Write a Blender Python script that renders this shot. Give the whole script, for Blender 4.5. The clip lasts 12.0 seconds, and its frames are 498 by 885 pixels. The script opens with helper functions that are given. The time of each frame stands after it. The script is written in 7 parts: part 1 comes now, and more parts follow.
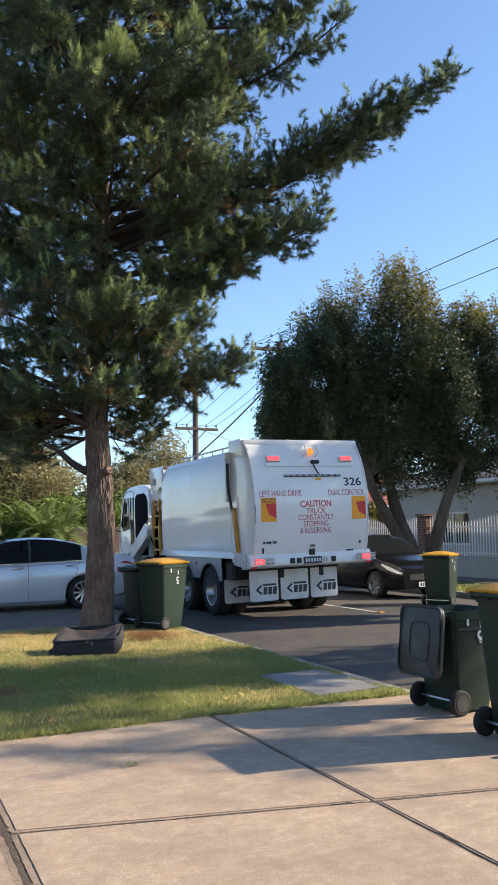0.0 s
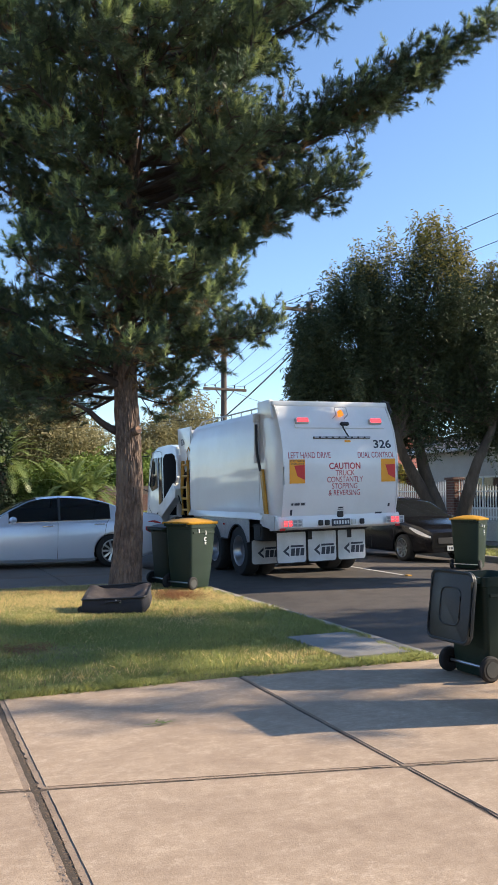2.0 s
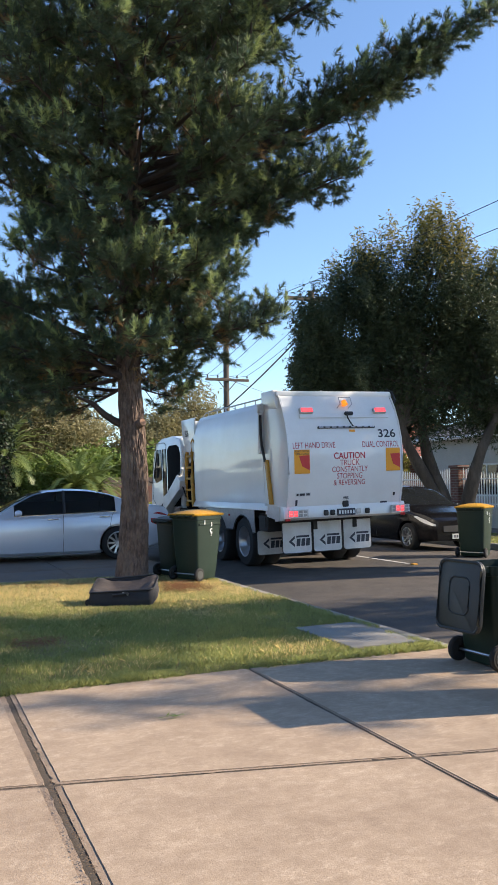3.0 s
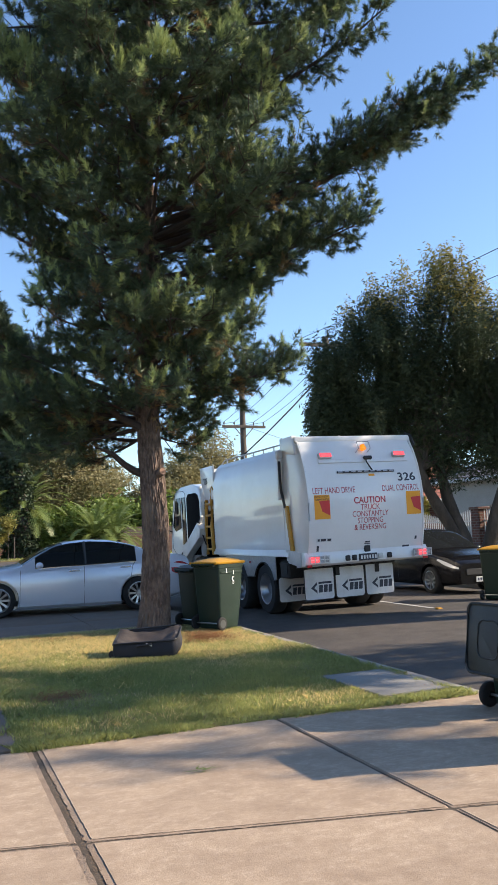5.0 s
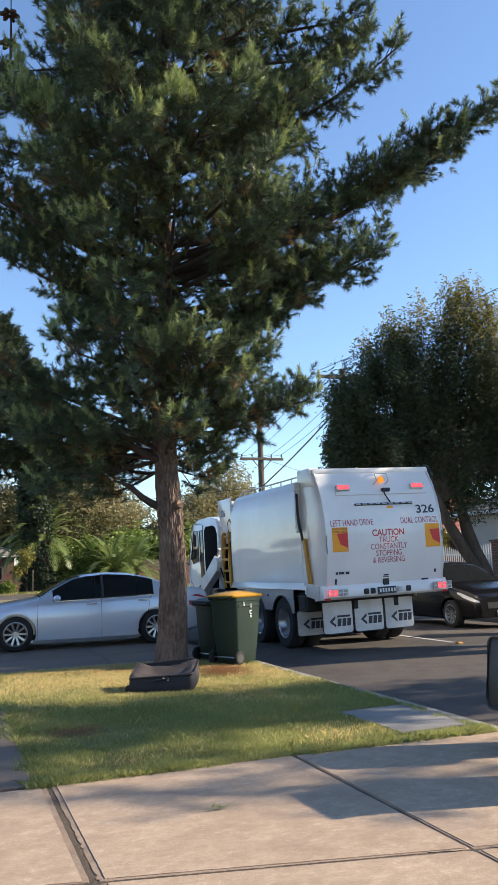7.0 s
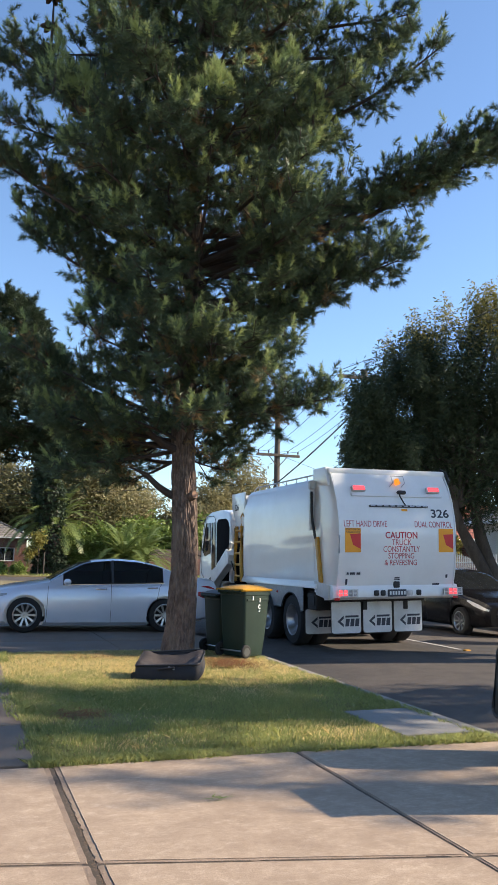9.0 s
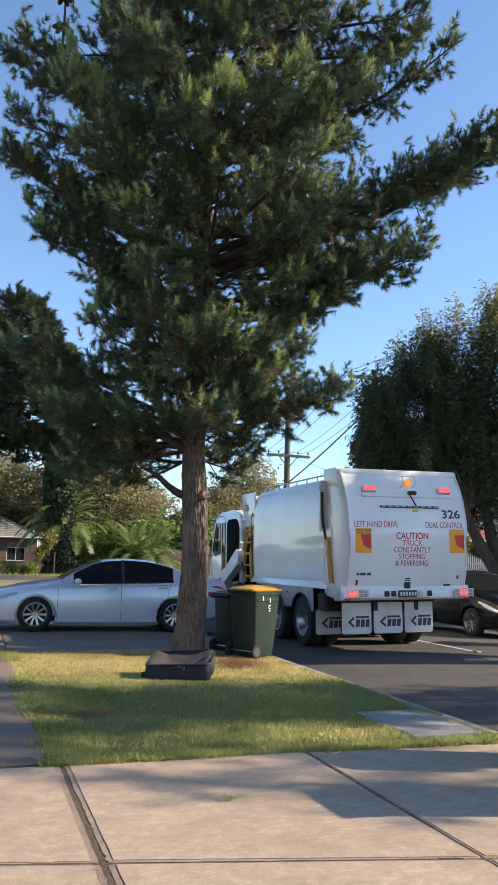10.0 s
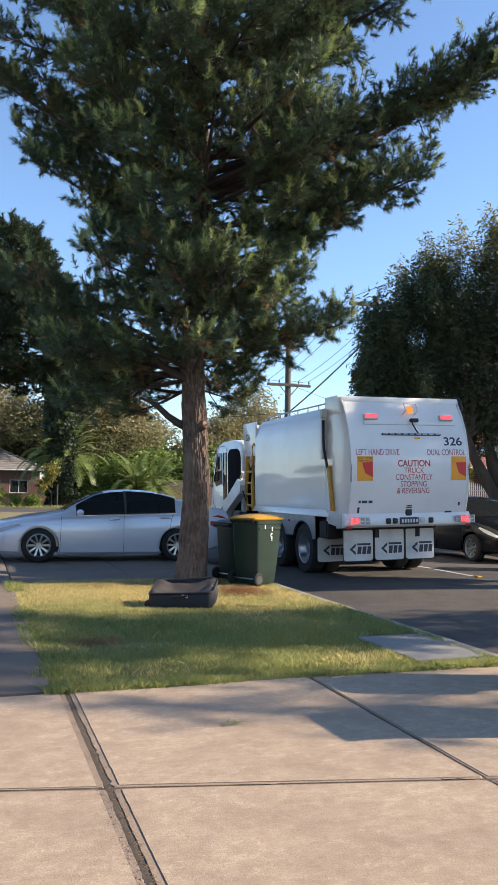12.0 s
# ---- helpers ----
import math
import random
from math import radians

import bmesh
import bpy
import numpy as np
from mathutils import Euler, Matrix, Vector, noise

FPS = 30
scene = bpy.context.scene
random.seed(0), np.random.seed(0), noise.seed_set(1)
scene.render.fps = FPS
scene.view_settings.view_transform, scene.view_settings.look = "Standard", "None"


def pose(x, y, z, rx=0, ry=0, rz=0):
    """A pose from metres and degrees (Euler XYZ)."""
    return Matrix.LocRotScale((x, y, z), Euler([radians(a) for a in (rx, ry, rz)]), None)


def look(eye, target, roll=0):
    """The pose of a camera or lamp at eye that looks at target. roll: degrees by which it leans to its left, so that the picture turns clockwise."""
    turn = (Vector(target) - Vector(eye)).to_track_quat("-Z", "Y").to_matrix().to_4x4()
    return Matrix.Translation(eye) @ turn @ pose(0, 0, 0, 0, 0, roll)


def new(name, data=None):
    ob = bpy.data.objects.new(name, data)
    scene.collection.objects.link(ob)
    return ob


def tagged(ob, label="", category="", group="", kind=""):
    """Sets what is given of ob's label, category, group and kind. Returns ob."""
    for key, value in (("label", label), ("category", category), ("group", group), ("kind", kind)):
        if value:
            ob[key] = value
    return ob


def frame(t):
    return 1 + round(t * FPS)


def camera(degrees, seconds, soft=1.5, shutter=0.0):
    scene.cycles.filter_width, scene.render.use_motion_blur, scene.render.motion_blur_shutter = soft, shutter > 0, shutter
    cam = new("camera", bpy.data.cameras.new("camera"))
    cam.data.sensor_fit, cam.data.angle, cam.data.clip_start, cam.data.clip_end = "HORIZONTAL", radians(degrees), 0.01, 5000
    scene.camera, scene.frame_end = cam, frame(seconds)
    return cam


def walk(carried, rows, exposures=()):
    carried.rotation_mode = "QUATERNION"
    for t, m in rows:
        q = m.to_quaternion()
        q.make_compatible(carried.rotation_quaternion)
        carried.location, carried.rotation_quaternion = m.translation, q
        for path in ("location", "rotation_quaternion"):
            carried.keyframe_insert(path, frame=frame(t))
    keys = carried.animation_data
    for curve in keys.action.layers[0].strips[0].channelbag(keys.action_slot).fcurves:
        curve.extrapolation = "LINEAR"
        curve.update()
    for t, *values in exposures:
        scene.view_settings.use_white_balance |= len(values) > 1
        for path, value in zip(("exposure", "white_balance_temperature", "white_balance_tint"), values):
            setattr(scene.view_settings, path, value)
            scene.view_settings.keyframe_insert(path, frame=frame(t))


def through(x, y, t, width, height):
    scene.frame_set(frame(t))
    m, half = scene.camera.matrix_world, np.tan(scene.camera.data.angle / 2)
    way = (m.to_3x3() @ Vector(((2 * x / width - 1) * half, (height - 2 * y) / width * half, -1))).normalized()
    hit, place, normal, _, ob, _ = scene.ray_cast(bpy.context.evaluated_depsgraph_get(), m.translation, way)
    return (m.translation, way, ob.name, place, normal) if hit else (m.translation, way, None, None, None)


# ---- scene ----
cam = camera(34.0, 12.0)
PATH = [
    (0, (0.054, -0.136, 1.431), (0.889, 1.667, 1.655), -0.8),
    (0.5, (0.078, -0.067, 1.447), (0.919, 1.727, 1.719), -0.4),
    (1, (0.071, -0.068, 1.442), (0.9, 1.734, 1.702), 1.3),
    (1.5, (0.068, -0.038, 1.434), (0.869, 1.783, 1.632), 1.2),
    (2, (0.071, -0.044, 1.442), (0.847, 1.795, 1.571), 0.0),
    (2.5, (0.049, -0.079, 1.459), (0.827, 1.76, 1.563), -0.6),
    (3, (0.045, -0.018, 1.461), (0.816, 1.825, 1.565), -0.7),
    (5, (-0.004, -0.029, 1.469), (0.728, 1.819, 1.687), -2.0),
    (5.5, (0.005, -0.008, 1.477), (0.713, 1.841, 1.756), -1.6),
    (6, (0.011, -0.017, 1.472), (0.692, 1.841, 1.763), -1.5),
    (6.5, (0.011, -0.051, 1.478), (0.691, 1.805, 1.784), -2.2),
    (7, (0.011, -0.036, 1.469), (0.7, 1.817, 1.767), -2.0),
    (9, (-0.008, -0.024, 1.457), (0.643, 1.845, 1.744), 1.4),
    (9.5, (-0.004, -0.013, 1.452), (0.626, 1.863, 1.745), 1.5),
    (10, (-0.01, -0.005, 1.449), (0.618, 1.872, 1.737), 1.6),
    (10.5, (-0.017, -0.001, 1.447), (0.608, 1.876, 1.746), 1.7),
    (11, (-0.02, 0.021, 1.455), (0.586, 1.899, 1.782), 1.2),
    (11.5, (0.013, 0.067, 1.462), (0.617, 1.951, 1.752), 1.2),
    (12, (0.035, 0.114, 1.442), (0.67, 2.006, 1.56), 0.9),
]
walk(cam, [(t, look(eye, target, roll)) for t, eye, target, roll in PATH], [(0.0, 0.94, 6750, 11), (12.0, 0.94, 6750, 11)])

# ---- sky and sun ----
SUN_AZ, SUN_EL = 106.0, 28.5      # degrees; azimuth clockwise from +y
world = bpy.data.worlds.new("sky")
scene.world = world
world.use_nodes = True
wn, wl = world.node_tree.nodes, world.node_tree.links
wn.clear()
sky = wn.new("ShaderNodeTexSky")
sky.sky_type, sky.sun_disc = "NISHITA", False
sky.sun_elevation, sky.sun_rotation = radians(SUN_EL), radians(SUN_AZ)
sky.air_density, sky.dust_density, sky.ozone_density = 1.0, 0.2, 4.5
bg = wn.new("ShaderNodeBackground")
bg.inputs["Strength"].default_value = 0.14
wo = wn.new("ShaderNodeOutputWorld")
wl.new(sky.outputs[0], bg.inputs[0])
wl.new(bg.outputs[0], wo.inputs[0])
lamp = bpy.data.lights.new("sun", "SUN")
lamp.energy, lamp.angle, lamp.color = 5.0, radians(0.6), (1.0, 0.87, 0.69)
sun = new("sun", lamp)
sun.matrix_world = look((0, 0, 40), (-math.sin(radians(SUN_AZ)) * math.cos(radians(SUN_EL)) * 9,
                                     -math.cos(radians(SUN_AZ)) * math.cos(radians(SUN_EL)) * 9,
                                     40 - math.sin(radians(SUN_EL)) * 9))


# ---- materials ----
def material(name, a, b=None, rough=0.7, metal=0.0, scale=6.0, fine=60.0, bump=0.0, spread=0.0, coat=0.0, stain=None, stain_scale=1.2, bump_scale=None, stretch=None, spec=0.5, grit=0.5, sharp=0.2):
    """A surface that wanders between two colours at two scales, with relief, stains and a shade of its own for each object."""
    m = bpy.data.materials.new(name)
    m.use_nodes = True
    n, l = m.node_tree.nodes, m.node_tree.links
    p = n["Principled BSDF"]
    p.inputs["Roughness"].default_value, p.inputs["Metallic"].default_value = rough, metal
    p.inputs["Coat Weight"].default_value, p.inputs["Coat Roughness"].default_value = coat, 0.06
    p.inputs["Specular IOR Level"].default_value = spec
    co = n.new("ShaderNodeTexCoord").outputs["Object"]
    if stretch:
        mp = n.new("ShaderNodeMapping")
        mp.inputs["Scale"].default_value = stretch
        l.new(co, mp.inputs[0])
        co = mp.outputs[0]

    def noisy(s, detail=4.0, rough_=0.6):
        t = n.new("ShaderNodeTexNoise")
        t.inputs["Scale"].default_value, t.inputs["Detail"].default_value, t.inputs["Roughness"].default_value = s, detail, rough_
        l.new(co, t.inputs["Vector"])
        return t.outputs["Fac"]

    def mix(f, x, y, mode="MIX"):
        k = n.new("ShaderNodeMix")
        k.data_type, k.blend_type = "RGBA", mode
        for sock, v in ((k.inputs[0], f), (k.inputs[6], x), (k.inputs[7], y)):
            if isinstance(v, (int, float, tuple)):
                sock.default_value = v if not isinstance(v, tuple) else (*v, 1)[:4]
            else:
                l.new(v, sock)
        return k.outputs[2]

    def ramp(f, lo, hi):
        k = n.new("ShaderNodeMapRange")
        k.inputs[1].default_value, k.inputs[2].default_value = lo, hi
        l.new(f, k.inputs[0])
        return k.outputs[0]
    col = (*a, 1)
    if b:
        col = mix(ramp(noisy(scale, 8.0), 0.5 - sharp, 0.5 + sharp), a, b)
        mid = tuple((x + y) / 2 for x, y in zip(a, b))
        col = mix(ramp(noisy(fine, 2.0), 0.35, 0.65), col, mix(grit, col, tuple(0.6 * v for v in mid)))
    if stain:
        col = mix(ramp(noisy(stain_scale, 5.0), 0.48, 0.72), col, stain)
    if spread:
        info = n.new("ShaderNodeObjectInfo")
        hsv = n.new("ShaderNodeHueSaturation")
        k = n.new("ShaderNodeMapRange")
        k.inputs[3].default_value, k.inputs[4].default_value = 1 - spread, 1 + spread
        l.new(info.outputs["Random"], k.inputs[0])
        l.new(k.outputs[0], hsv.inputs["Value"])
        if isinstance(col, tuple):
            hsv.inputs["Color"].default_value = col
        else:
            l.new(col, hsv.inputs["Color"])
        col = hsv.outputs[0]
    if isinstance(col, tuple):
        p.inputs["Base Color"].default_value = col
    else:
        l.new(col, p.inputs["Base Color"])
    if bump:
        bm_ = n.new("ShaderNodeBump")
        bm_.inputs["Strength"].default_value, bm_.inputs["Distance"].default_value = bump, 0.02
        l.new(noisy(bump_scale or fine, 6.0), bm_.inputs["Height"])
        l.new(bm_.outputs[0], p.inputs["Normal"])
    return m


def leafy(name, a, b, rough=0.55, through=0.35):
    """Leaf or needle: its colour wanders by piece and over the crown, and some light passes through."""
    m = bpy.data.materials.new(name)
    m.use_nodes = True
    n, l = m.node_tree.nodes, m.node_tree.links
    p = n["Principled BSDF"]
    p.inputs["Roughness"].default_value = rough
    p.inputs["Specular IOR Level"].default_value = 0.3
    geo = n.new("ShaderNodeNewGeometry")
    co = n.new("ShaderNodeTexCoord")
    t = n.new("ShaderNodeTexNoise")
    t.inputs["Scale"].default_value = 0.9
    l.new(co.outputs["Object"], t.inputs["Vector"])
    add = n.new("ShaderNodeMath")
    add.operation = "MULTIPLY_ADD"
    add.inputs[1].default_value, add.inputs[2].default_value = 0.55, -0.05
    l.new(geo.outputs["Random Per Island"], add.inputs[0])
    add2 = n.new("ShaderNodeMath")
    add2.operation = "MULTIPLY_ADD"
    add2.inputs[1].default_value = 0.6
    l.new(t.outputs["Fac"], add2.inputs[0])
    l.new(add.outputs[0], add2.inputs[2])
    k = n.new("ShaderNodeMix")
    k.data_type = "RGBA"
    k.inputs[6].default_value, k.inputs[7].default_value = (*a, 1), (*b, 1)
    l.new(add2.outputs[0], k.inputs[0])
    l.new(k.outputs[2], p.inputs["Base Color"])
    tr = n.new("ShaderNodeBsdfTranslucent")
    l.new(k.outputs[2], tr.inputs[0])
    ms = n.new("ShaderNodeMixShader")
    ms.inputs[0].default_value = through
    l.new(p.outputs[0], ms.inputs[1])
    l.new(tr.outputs[0], ms.inputs[2])
    l.new(ms.outputs[0], n["Material Output"].inputs[0])
    return m


def lit(name, colour, strength):
    m = material(name, colour, rough=0.3)
    p = m.node_tree.nodes["Principled BSDF"]
    p.inputs["Emission Color"].default_value, p.inputs["Emission Strength"].default_value = (*colour, 1), strength
    return m


def glass(name, colour, rough=0.02):
    """Tinted glass, seen dark from outside."""
    m = bpy.data.materials.new(name)
    m.use_nodes = True
    p = m.node_tree.nodes["Principled BSDF"]
    p.inputs["Base Color"].default_value, p.inputs["Roughness"].default_value = (*colour, 1), rough
    p.inputs["Transmission Weight"].default_value, p.inputs["IOR"].default_value = 0.6, 1.45
    return m


def weathered(name, mid, dark, pale, stain):
    """Old cast concrete: cloudy wear, pale scuffs drawn across, dark stains and sandy grit."""
    m = material(name, mid, rough=0.9, bump=0.14, bump_scale=90)
    n, l = m.node_tree.nodes, m.node_tree.links
    co = n.new("ShaderNodeTexCoord").outputs["Object"]

    def field(scale, detail, rough_, lo, hi, stretch=(1, 1, 1), top=1.0):
        mp, t, k = n.new("ShaderNodeMapping"), n.new("ShaderNodeTexNoise"), n.new("ShaderNodeMapRange")
        mp.inputs["Scale"].default_value = stretch
        t.inputs["Scale"].default_value, t.inputs["Detail"].default_value, t.inputs["Roughness"].default_value = scale, detail, rough_
        k.inputs[1].default_value, k.inputs[2].default_value, k.inputs[4].default_value = lo, hi, top
        l.new(co, mp.inputs[0])
        l.new(mp.outputs[0], t.inputs["Vector"])
        l.new(t.outputs["Fac"], k.inputs[0])
        return k.outputs[0]
    col = None
    for f, c in ((field(4, 14, 0.88, 0.38, 0.64, (1, 1, 1), 0.9), dark), (field(11, 15, 0.92, 0.49, 0.68, (0.75, 1.3, 1), 0.75), pale),
                 (field(60, 8, 0.85, 0.52, 0.62, (1, 1, 1), 0.65), dark),
                 (field(1.5, 9, 0.75, 0.46, 0.68, (1, 1, 1), 0.85), stain), (field(150, 3, 0.6, 0.50, 0.75, (1, 1, 1), 0.6), tuple(0.55 * v for v in dark))):
        k = n.new("ShaderNodeMix")
        k.data_type = "RGBA"
        l.new(f, k.inputs[0])
        if col is None:
            k.inputs[6].default_value = (*mid, 1)
        else:
            l.new(col, k.inputs[6])
        k.inputs[7].default_value = (*c, 1)
        col = k.outputs[2]
    l.new(col, n["Principled BSDF"].inputs["Base Color"])
    return m


CONCRETE = weathered("driveway_concrete", (0.46, 0.345, 0.245), (0.265, 0.19, 0.132), (0.74, 0.59, 0.455), (0.28, 0.20, 0.14))
CONCRETE_EDGE = material("trowelled_concrete", (0.36, 0.265, 0.19), (0.27, 0.195, 0.14), 0.9, 0, 7, 90, 0.3, 0, 0, (0.17, 0.12, 0.09), 2.2)
# path concrete, darkened and browned to carry the shade on the near footpath
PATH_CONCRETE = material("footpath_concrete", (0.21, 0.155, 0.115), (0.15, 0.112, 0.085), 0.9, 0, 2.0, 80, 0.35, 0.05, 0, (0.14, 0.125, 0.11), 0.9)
KERB = material("kerb_concrete", (0.36, 0.33, 0.29), (0.26, 0.24, 0.21), 0.9, 0, 3, 70, 0.4, 0.04, 0, (0.16, 0.15, 0.13), 1.4)
INSET_CONCRETE = material("pale_slab_concrete", (0.29, 0.278, 0.258), (0.23, 0.22, 0.205), 0.9, 0, 4.0, 80, 0.3, 0.05, 0, (0.24, 0.225, 0.205), 0.9)
ASPHALT = material("asphalt", (0.060, 0.049, 0.042), (0.112, 0.093, 0.079), 0.85, 0, 3.0, 85, 0.5, 0, 0, (0.036, 0.035, 0.035), 0.35)
SOIL = material("soil_and_thatch", (0.20, 0.165, 0.08), (0.27, 0.215, 0.10), 0.95, 0, 1.6, 40, 0.6, 0, 0, (0.085, 0.06, 0.035), 0.8)
JOINT = material("joint_filler", (0.06, 0.045, 0.034), (0.10, 0.078, 0.058), 0.95, 0, 8, 60, 0.3)
PAINT_LINE = material("road_paint", (0.62, 0.60, 0.56), (0.42, 0.41, 0.39), 0.75, 0, 9, 70, 0.1)
BARK = material("pine_bark", (0.215, 0.150, 0.115), (0.075, 0.052, 0.042), 0.95, 0, 20, 70, 1.0, 0, 0, (0.22, 0.165, 0.125), 3.0, 26, (1, 1, 0.4), sharp=0.12)
GREY_BARK = material("grey_bark", (0.09, 0.075, 0.06), (0.05, 0.042, 0.035), 0.95, 0, 8, 50, 0.9, 0, 0, (0.14, 0.12, 0.1), 2.5, 8, (1, 1, 0.3))
CUTWOOD = material("cut_wood", (0.42, 0.24, 0.15), (0.3, 0.16, 0.1), 0.8, 0, 20, 80, 0.1)
CONE = material("pine_cone", (0.10, 0.055, 0.035), (0.05, 0.03, 0.02), 0.85, 0, 30, 80, 0.8)
NEEDLE = leafy("pine_needles", (0.023, 0.053, 0.038), (0.145, 0.185, 0.09), 0.42, 0.30)
# young needles, paled further to paint sunlight on the tips
NEEDLE_TIP = leafy("young_sunlit_needles", (0.20, 0.28, 0.11), (0.42, 0.47, 0.19), 0.42, 0.4)
# darker copy of the bark, with crown shade put into the colour
SHADED_BARK = material("shaded_bark", (0.075, 0.055, 0.045), (0.045, 0.033, 0.028), 0.95, 0, 10, 60, 0.6)
NEEDLE_DRY = leafy("dry_needles", (0.26, 0.16, 0.075), (0.20, 0.15, 0.07), 0.7, 0.3)
NEEDLE_FAR = leafy("dark_needles", (0.016, 0.032, 0.020), (0.055, 0.078, 0.036), 0.6, 0.2)
LEAF = leafy("street_tree_leaves", (0.018, 0.035, 0.021), (0.080, 0.102, 0.046), 0.6, 0.22)
LEAF_YELLOW = leafy("yellow_leaves", (0.30, 0.25, 0.06), (0.17, 0.17, 0.05), 0.5, 0.4)
LEAF_GUM = leafy("gum_leaves", (0.16, 0.155, 0.075), (0.34, 0.29, 0.145), 0.5, 0.4)
LEAF_HEDGE = leafy("hedge_leaves", (0.10, 0.17, 0.04), (0.24, 0.30, 0.075), 0.5, 0.4)
FROND = leafy("palm_fronds", (0.11, 0.17, 0.05), (0.28, 0.33, 0.11), 0.4, 0.4)
GRASS = leafy("grass_blades", (0.18, 0.235, 0.078), (0.47, 0.465, 0.175), 0.6, 0.5)
GRASS_DRY = leafy("dry_grass", (0.86, 0.68, 0.36), (0.64, 0.52, 0.22), 0.7, 0.5)
WHITE = material("truck_white_paint", (0.80, 0.79, 0.77), (0.76, 0.75, 0.73), 0.30, 0, 0.8, 30, 0.0, 0, 0.6, (0.70, 0.685, 0.66), 0.9, grit=0.05)
wn_, wl_ = WHITE.node_tree.nodes, WHITE.node_tree.links
wave_co, wave_map, wave, wave_bump = (wn_.new(k) for k in ("ShaderNodeTexCoord", "ShaderNodeMapping", "ShaderNodeTexNoise", "ShaderNodeBump"))
wave_map.inputs["Scale"].default_value = (1.0, 0.55, 2.2)
wave.inputs["Scale"].default_value, wave.inputs["Detail"].default_value = 1.3, 1.0
wave_bump.inputs["Strength"].default_value, wave_bump.inputs["Distance"].default_value = 0.5, 0.03
wl_.new(wave_co.outputs["Object"], wave_map.inputs[0])
wl_.new(wave_map.outputs[0], wave.inputs["Vector"])
wl_.new(wave.outputs["Fac"], wave_bump.inputs["Height"])
for sock in ("Normal", "Coat Normal"):
    wl_.new(wave_bump.outputs[0], wn_["Principled BSDF"].inputs[sock])
WHITE_PART = material("white_painted_steel", (0.70, 0.69, 0.67), (0.58, 0.57, 0.55), 0.45, 0, 3, 40, 0.03, 0, 0.1, (0.50, 0.48, 0.45), 2.5, grit=0.12)
BLACK = material("black_plastic", (0.014, 0.014, 0.015), (0.022, 0.022, 0.023), 0.55, 0, 5, 60, 0.05)
# lightless black that paints the dark of the cab's recess and rear gap
MATT_BLACK = material("matt_black_recess", (0.006, 0.006, 0.007), (0.010, 0.010, 0.010), 0.95, 0, 5, 60, 0.2, spec=0.08)
DARK = material("chassis_black", (0.012, 0.012, 0.013), (0.03, 0.028, 0.026), 0.7, 0, 4, 50, 0.1)
RUBBER = material("tyre_rubber", (0.014, 0.014, 0.014), (0.026, 0.025, 0.024), 0.85, 0, 7, 60, 0.15)
STEEL = material("bright_steel", (0.55, 0.55, 0.56), (0.42, 0.42, 0.43), 0.3, 0.9, 5, 60, 0.05)
CHECKER = material("checker_plate", (0.50, 0.50, 0.51), (0.38, 0.38, 0.39), 0.38, 0.8, 6, 40, 0.35, 0, 0, None, 1.2, 45)
YELLOW = material("yellow_painted_steel", (0.62, 0.30, 0.025), (0.50, 0.235, 0.02), 0.45, 0, 4, 40, 0.06)
RED_TEXT = material("red_lettering", (0.42, 0.03, 0.05), rough=0.5)
BLACK_TEXT = material("dark_lettering", (0.03, 0.035, 0.05), rough=0.5)
WHITE_TEXT = material("pale_marking", (0.62, 0.63, 0.62), rough=0.6)
SIGN_YELLOW = material("reflective_yellow", (0.90, 0.37, 0.02), (0.86, 0.34, 0.02), 0.4, 0, 6, 40, grit=0.03)
SIGN_RED = material("reflective_red", (0.66, 0.035, 0.035), (0.60, 0.03, 0.03), 0.4, 0, 6, 40, grit=0.03)
LAMP_RED = lit("red_tail_light", (0.95, 0.06, 0.07), 1.1)
LENS_RED = material("red_lens", (0.42, 0.02, 0.025), rough=0.15, coat=0.6)
LENS_CLEAR = material("clear_lens", (0.55, 0.55, 0.56), (0.42, 0.42, 0.43), 0.12, 0.2, 14, 60, coat=0.7)
BEACON = lit("amber_beacon", (1.0, 0.30, 0.02), 0.5)
SILVER = material("silver_car_paint", (0.66, 0.69, 0.77), (0.63, 0.66, 0.74), 0.28, 0.3, 1.2, 200, 0.0, 0, 0.9, grit=0.05)
CAR_BLACK = material("black_car_paint", (0.008, 0.008, 0.010), (0.011, 0.011, 0.013), 0.2, 0, 1.5, 120, 0, 0, 0.12, spec=0.25)
CAR_GLASS = glass("tinted_glass", (0.035, 0.04, 0.045))
CHROME = material("chrome", (0.62, 0.62, 0.63), rough=0.15, metal=1.0)
BIN_GREEN = material("bin_green_plastic", (0.010, 0.026, 0.017), (0.015, 0.033, 0.022), 0.5, 0, 2, 60, 0.08, 0, 0, (0.022, 0.038, 0.028), 1.6, spec=0.35)
BIN_DARK = material("bin_charcoal_plastic", (0.030, 0.034, 0.033), (0.042, 0.046, 0.044), 0.5, 0, 2, 60, 0.08, 0, 0, (0.06, 0.062, 0.06), 1.6)
BIN_YELLOW = material("bin_yellow_lid", (0.60, 0.31, 0.025), (0.52, 0.26, 0.02), 0.5, 0, 3, 40, 0.05)
RENDERED = material("pale_render", (0.42, 0.40, 0.37), (0.36, 0.345, 0.32), 0.85, 0, 2, 40, 0.1)
FENCE_WHITE = material("white_fence_paint", (0.72, 0.72, 0.71), (0.62, 0.62, 0.61), 0.5, 0, 6, 50, 0.05)
TIMBER = material("pole_timber", (0.15, 0.12, 0.095), (0.10, 0.08, 0.065), 0.9, 0, 6, 40, 0.5, 0, 0, None, 1, 20, (1, 1, 0.15))
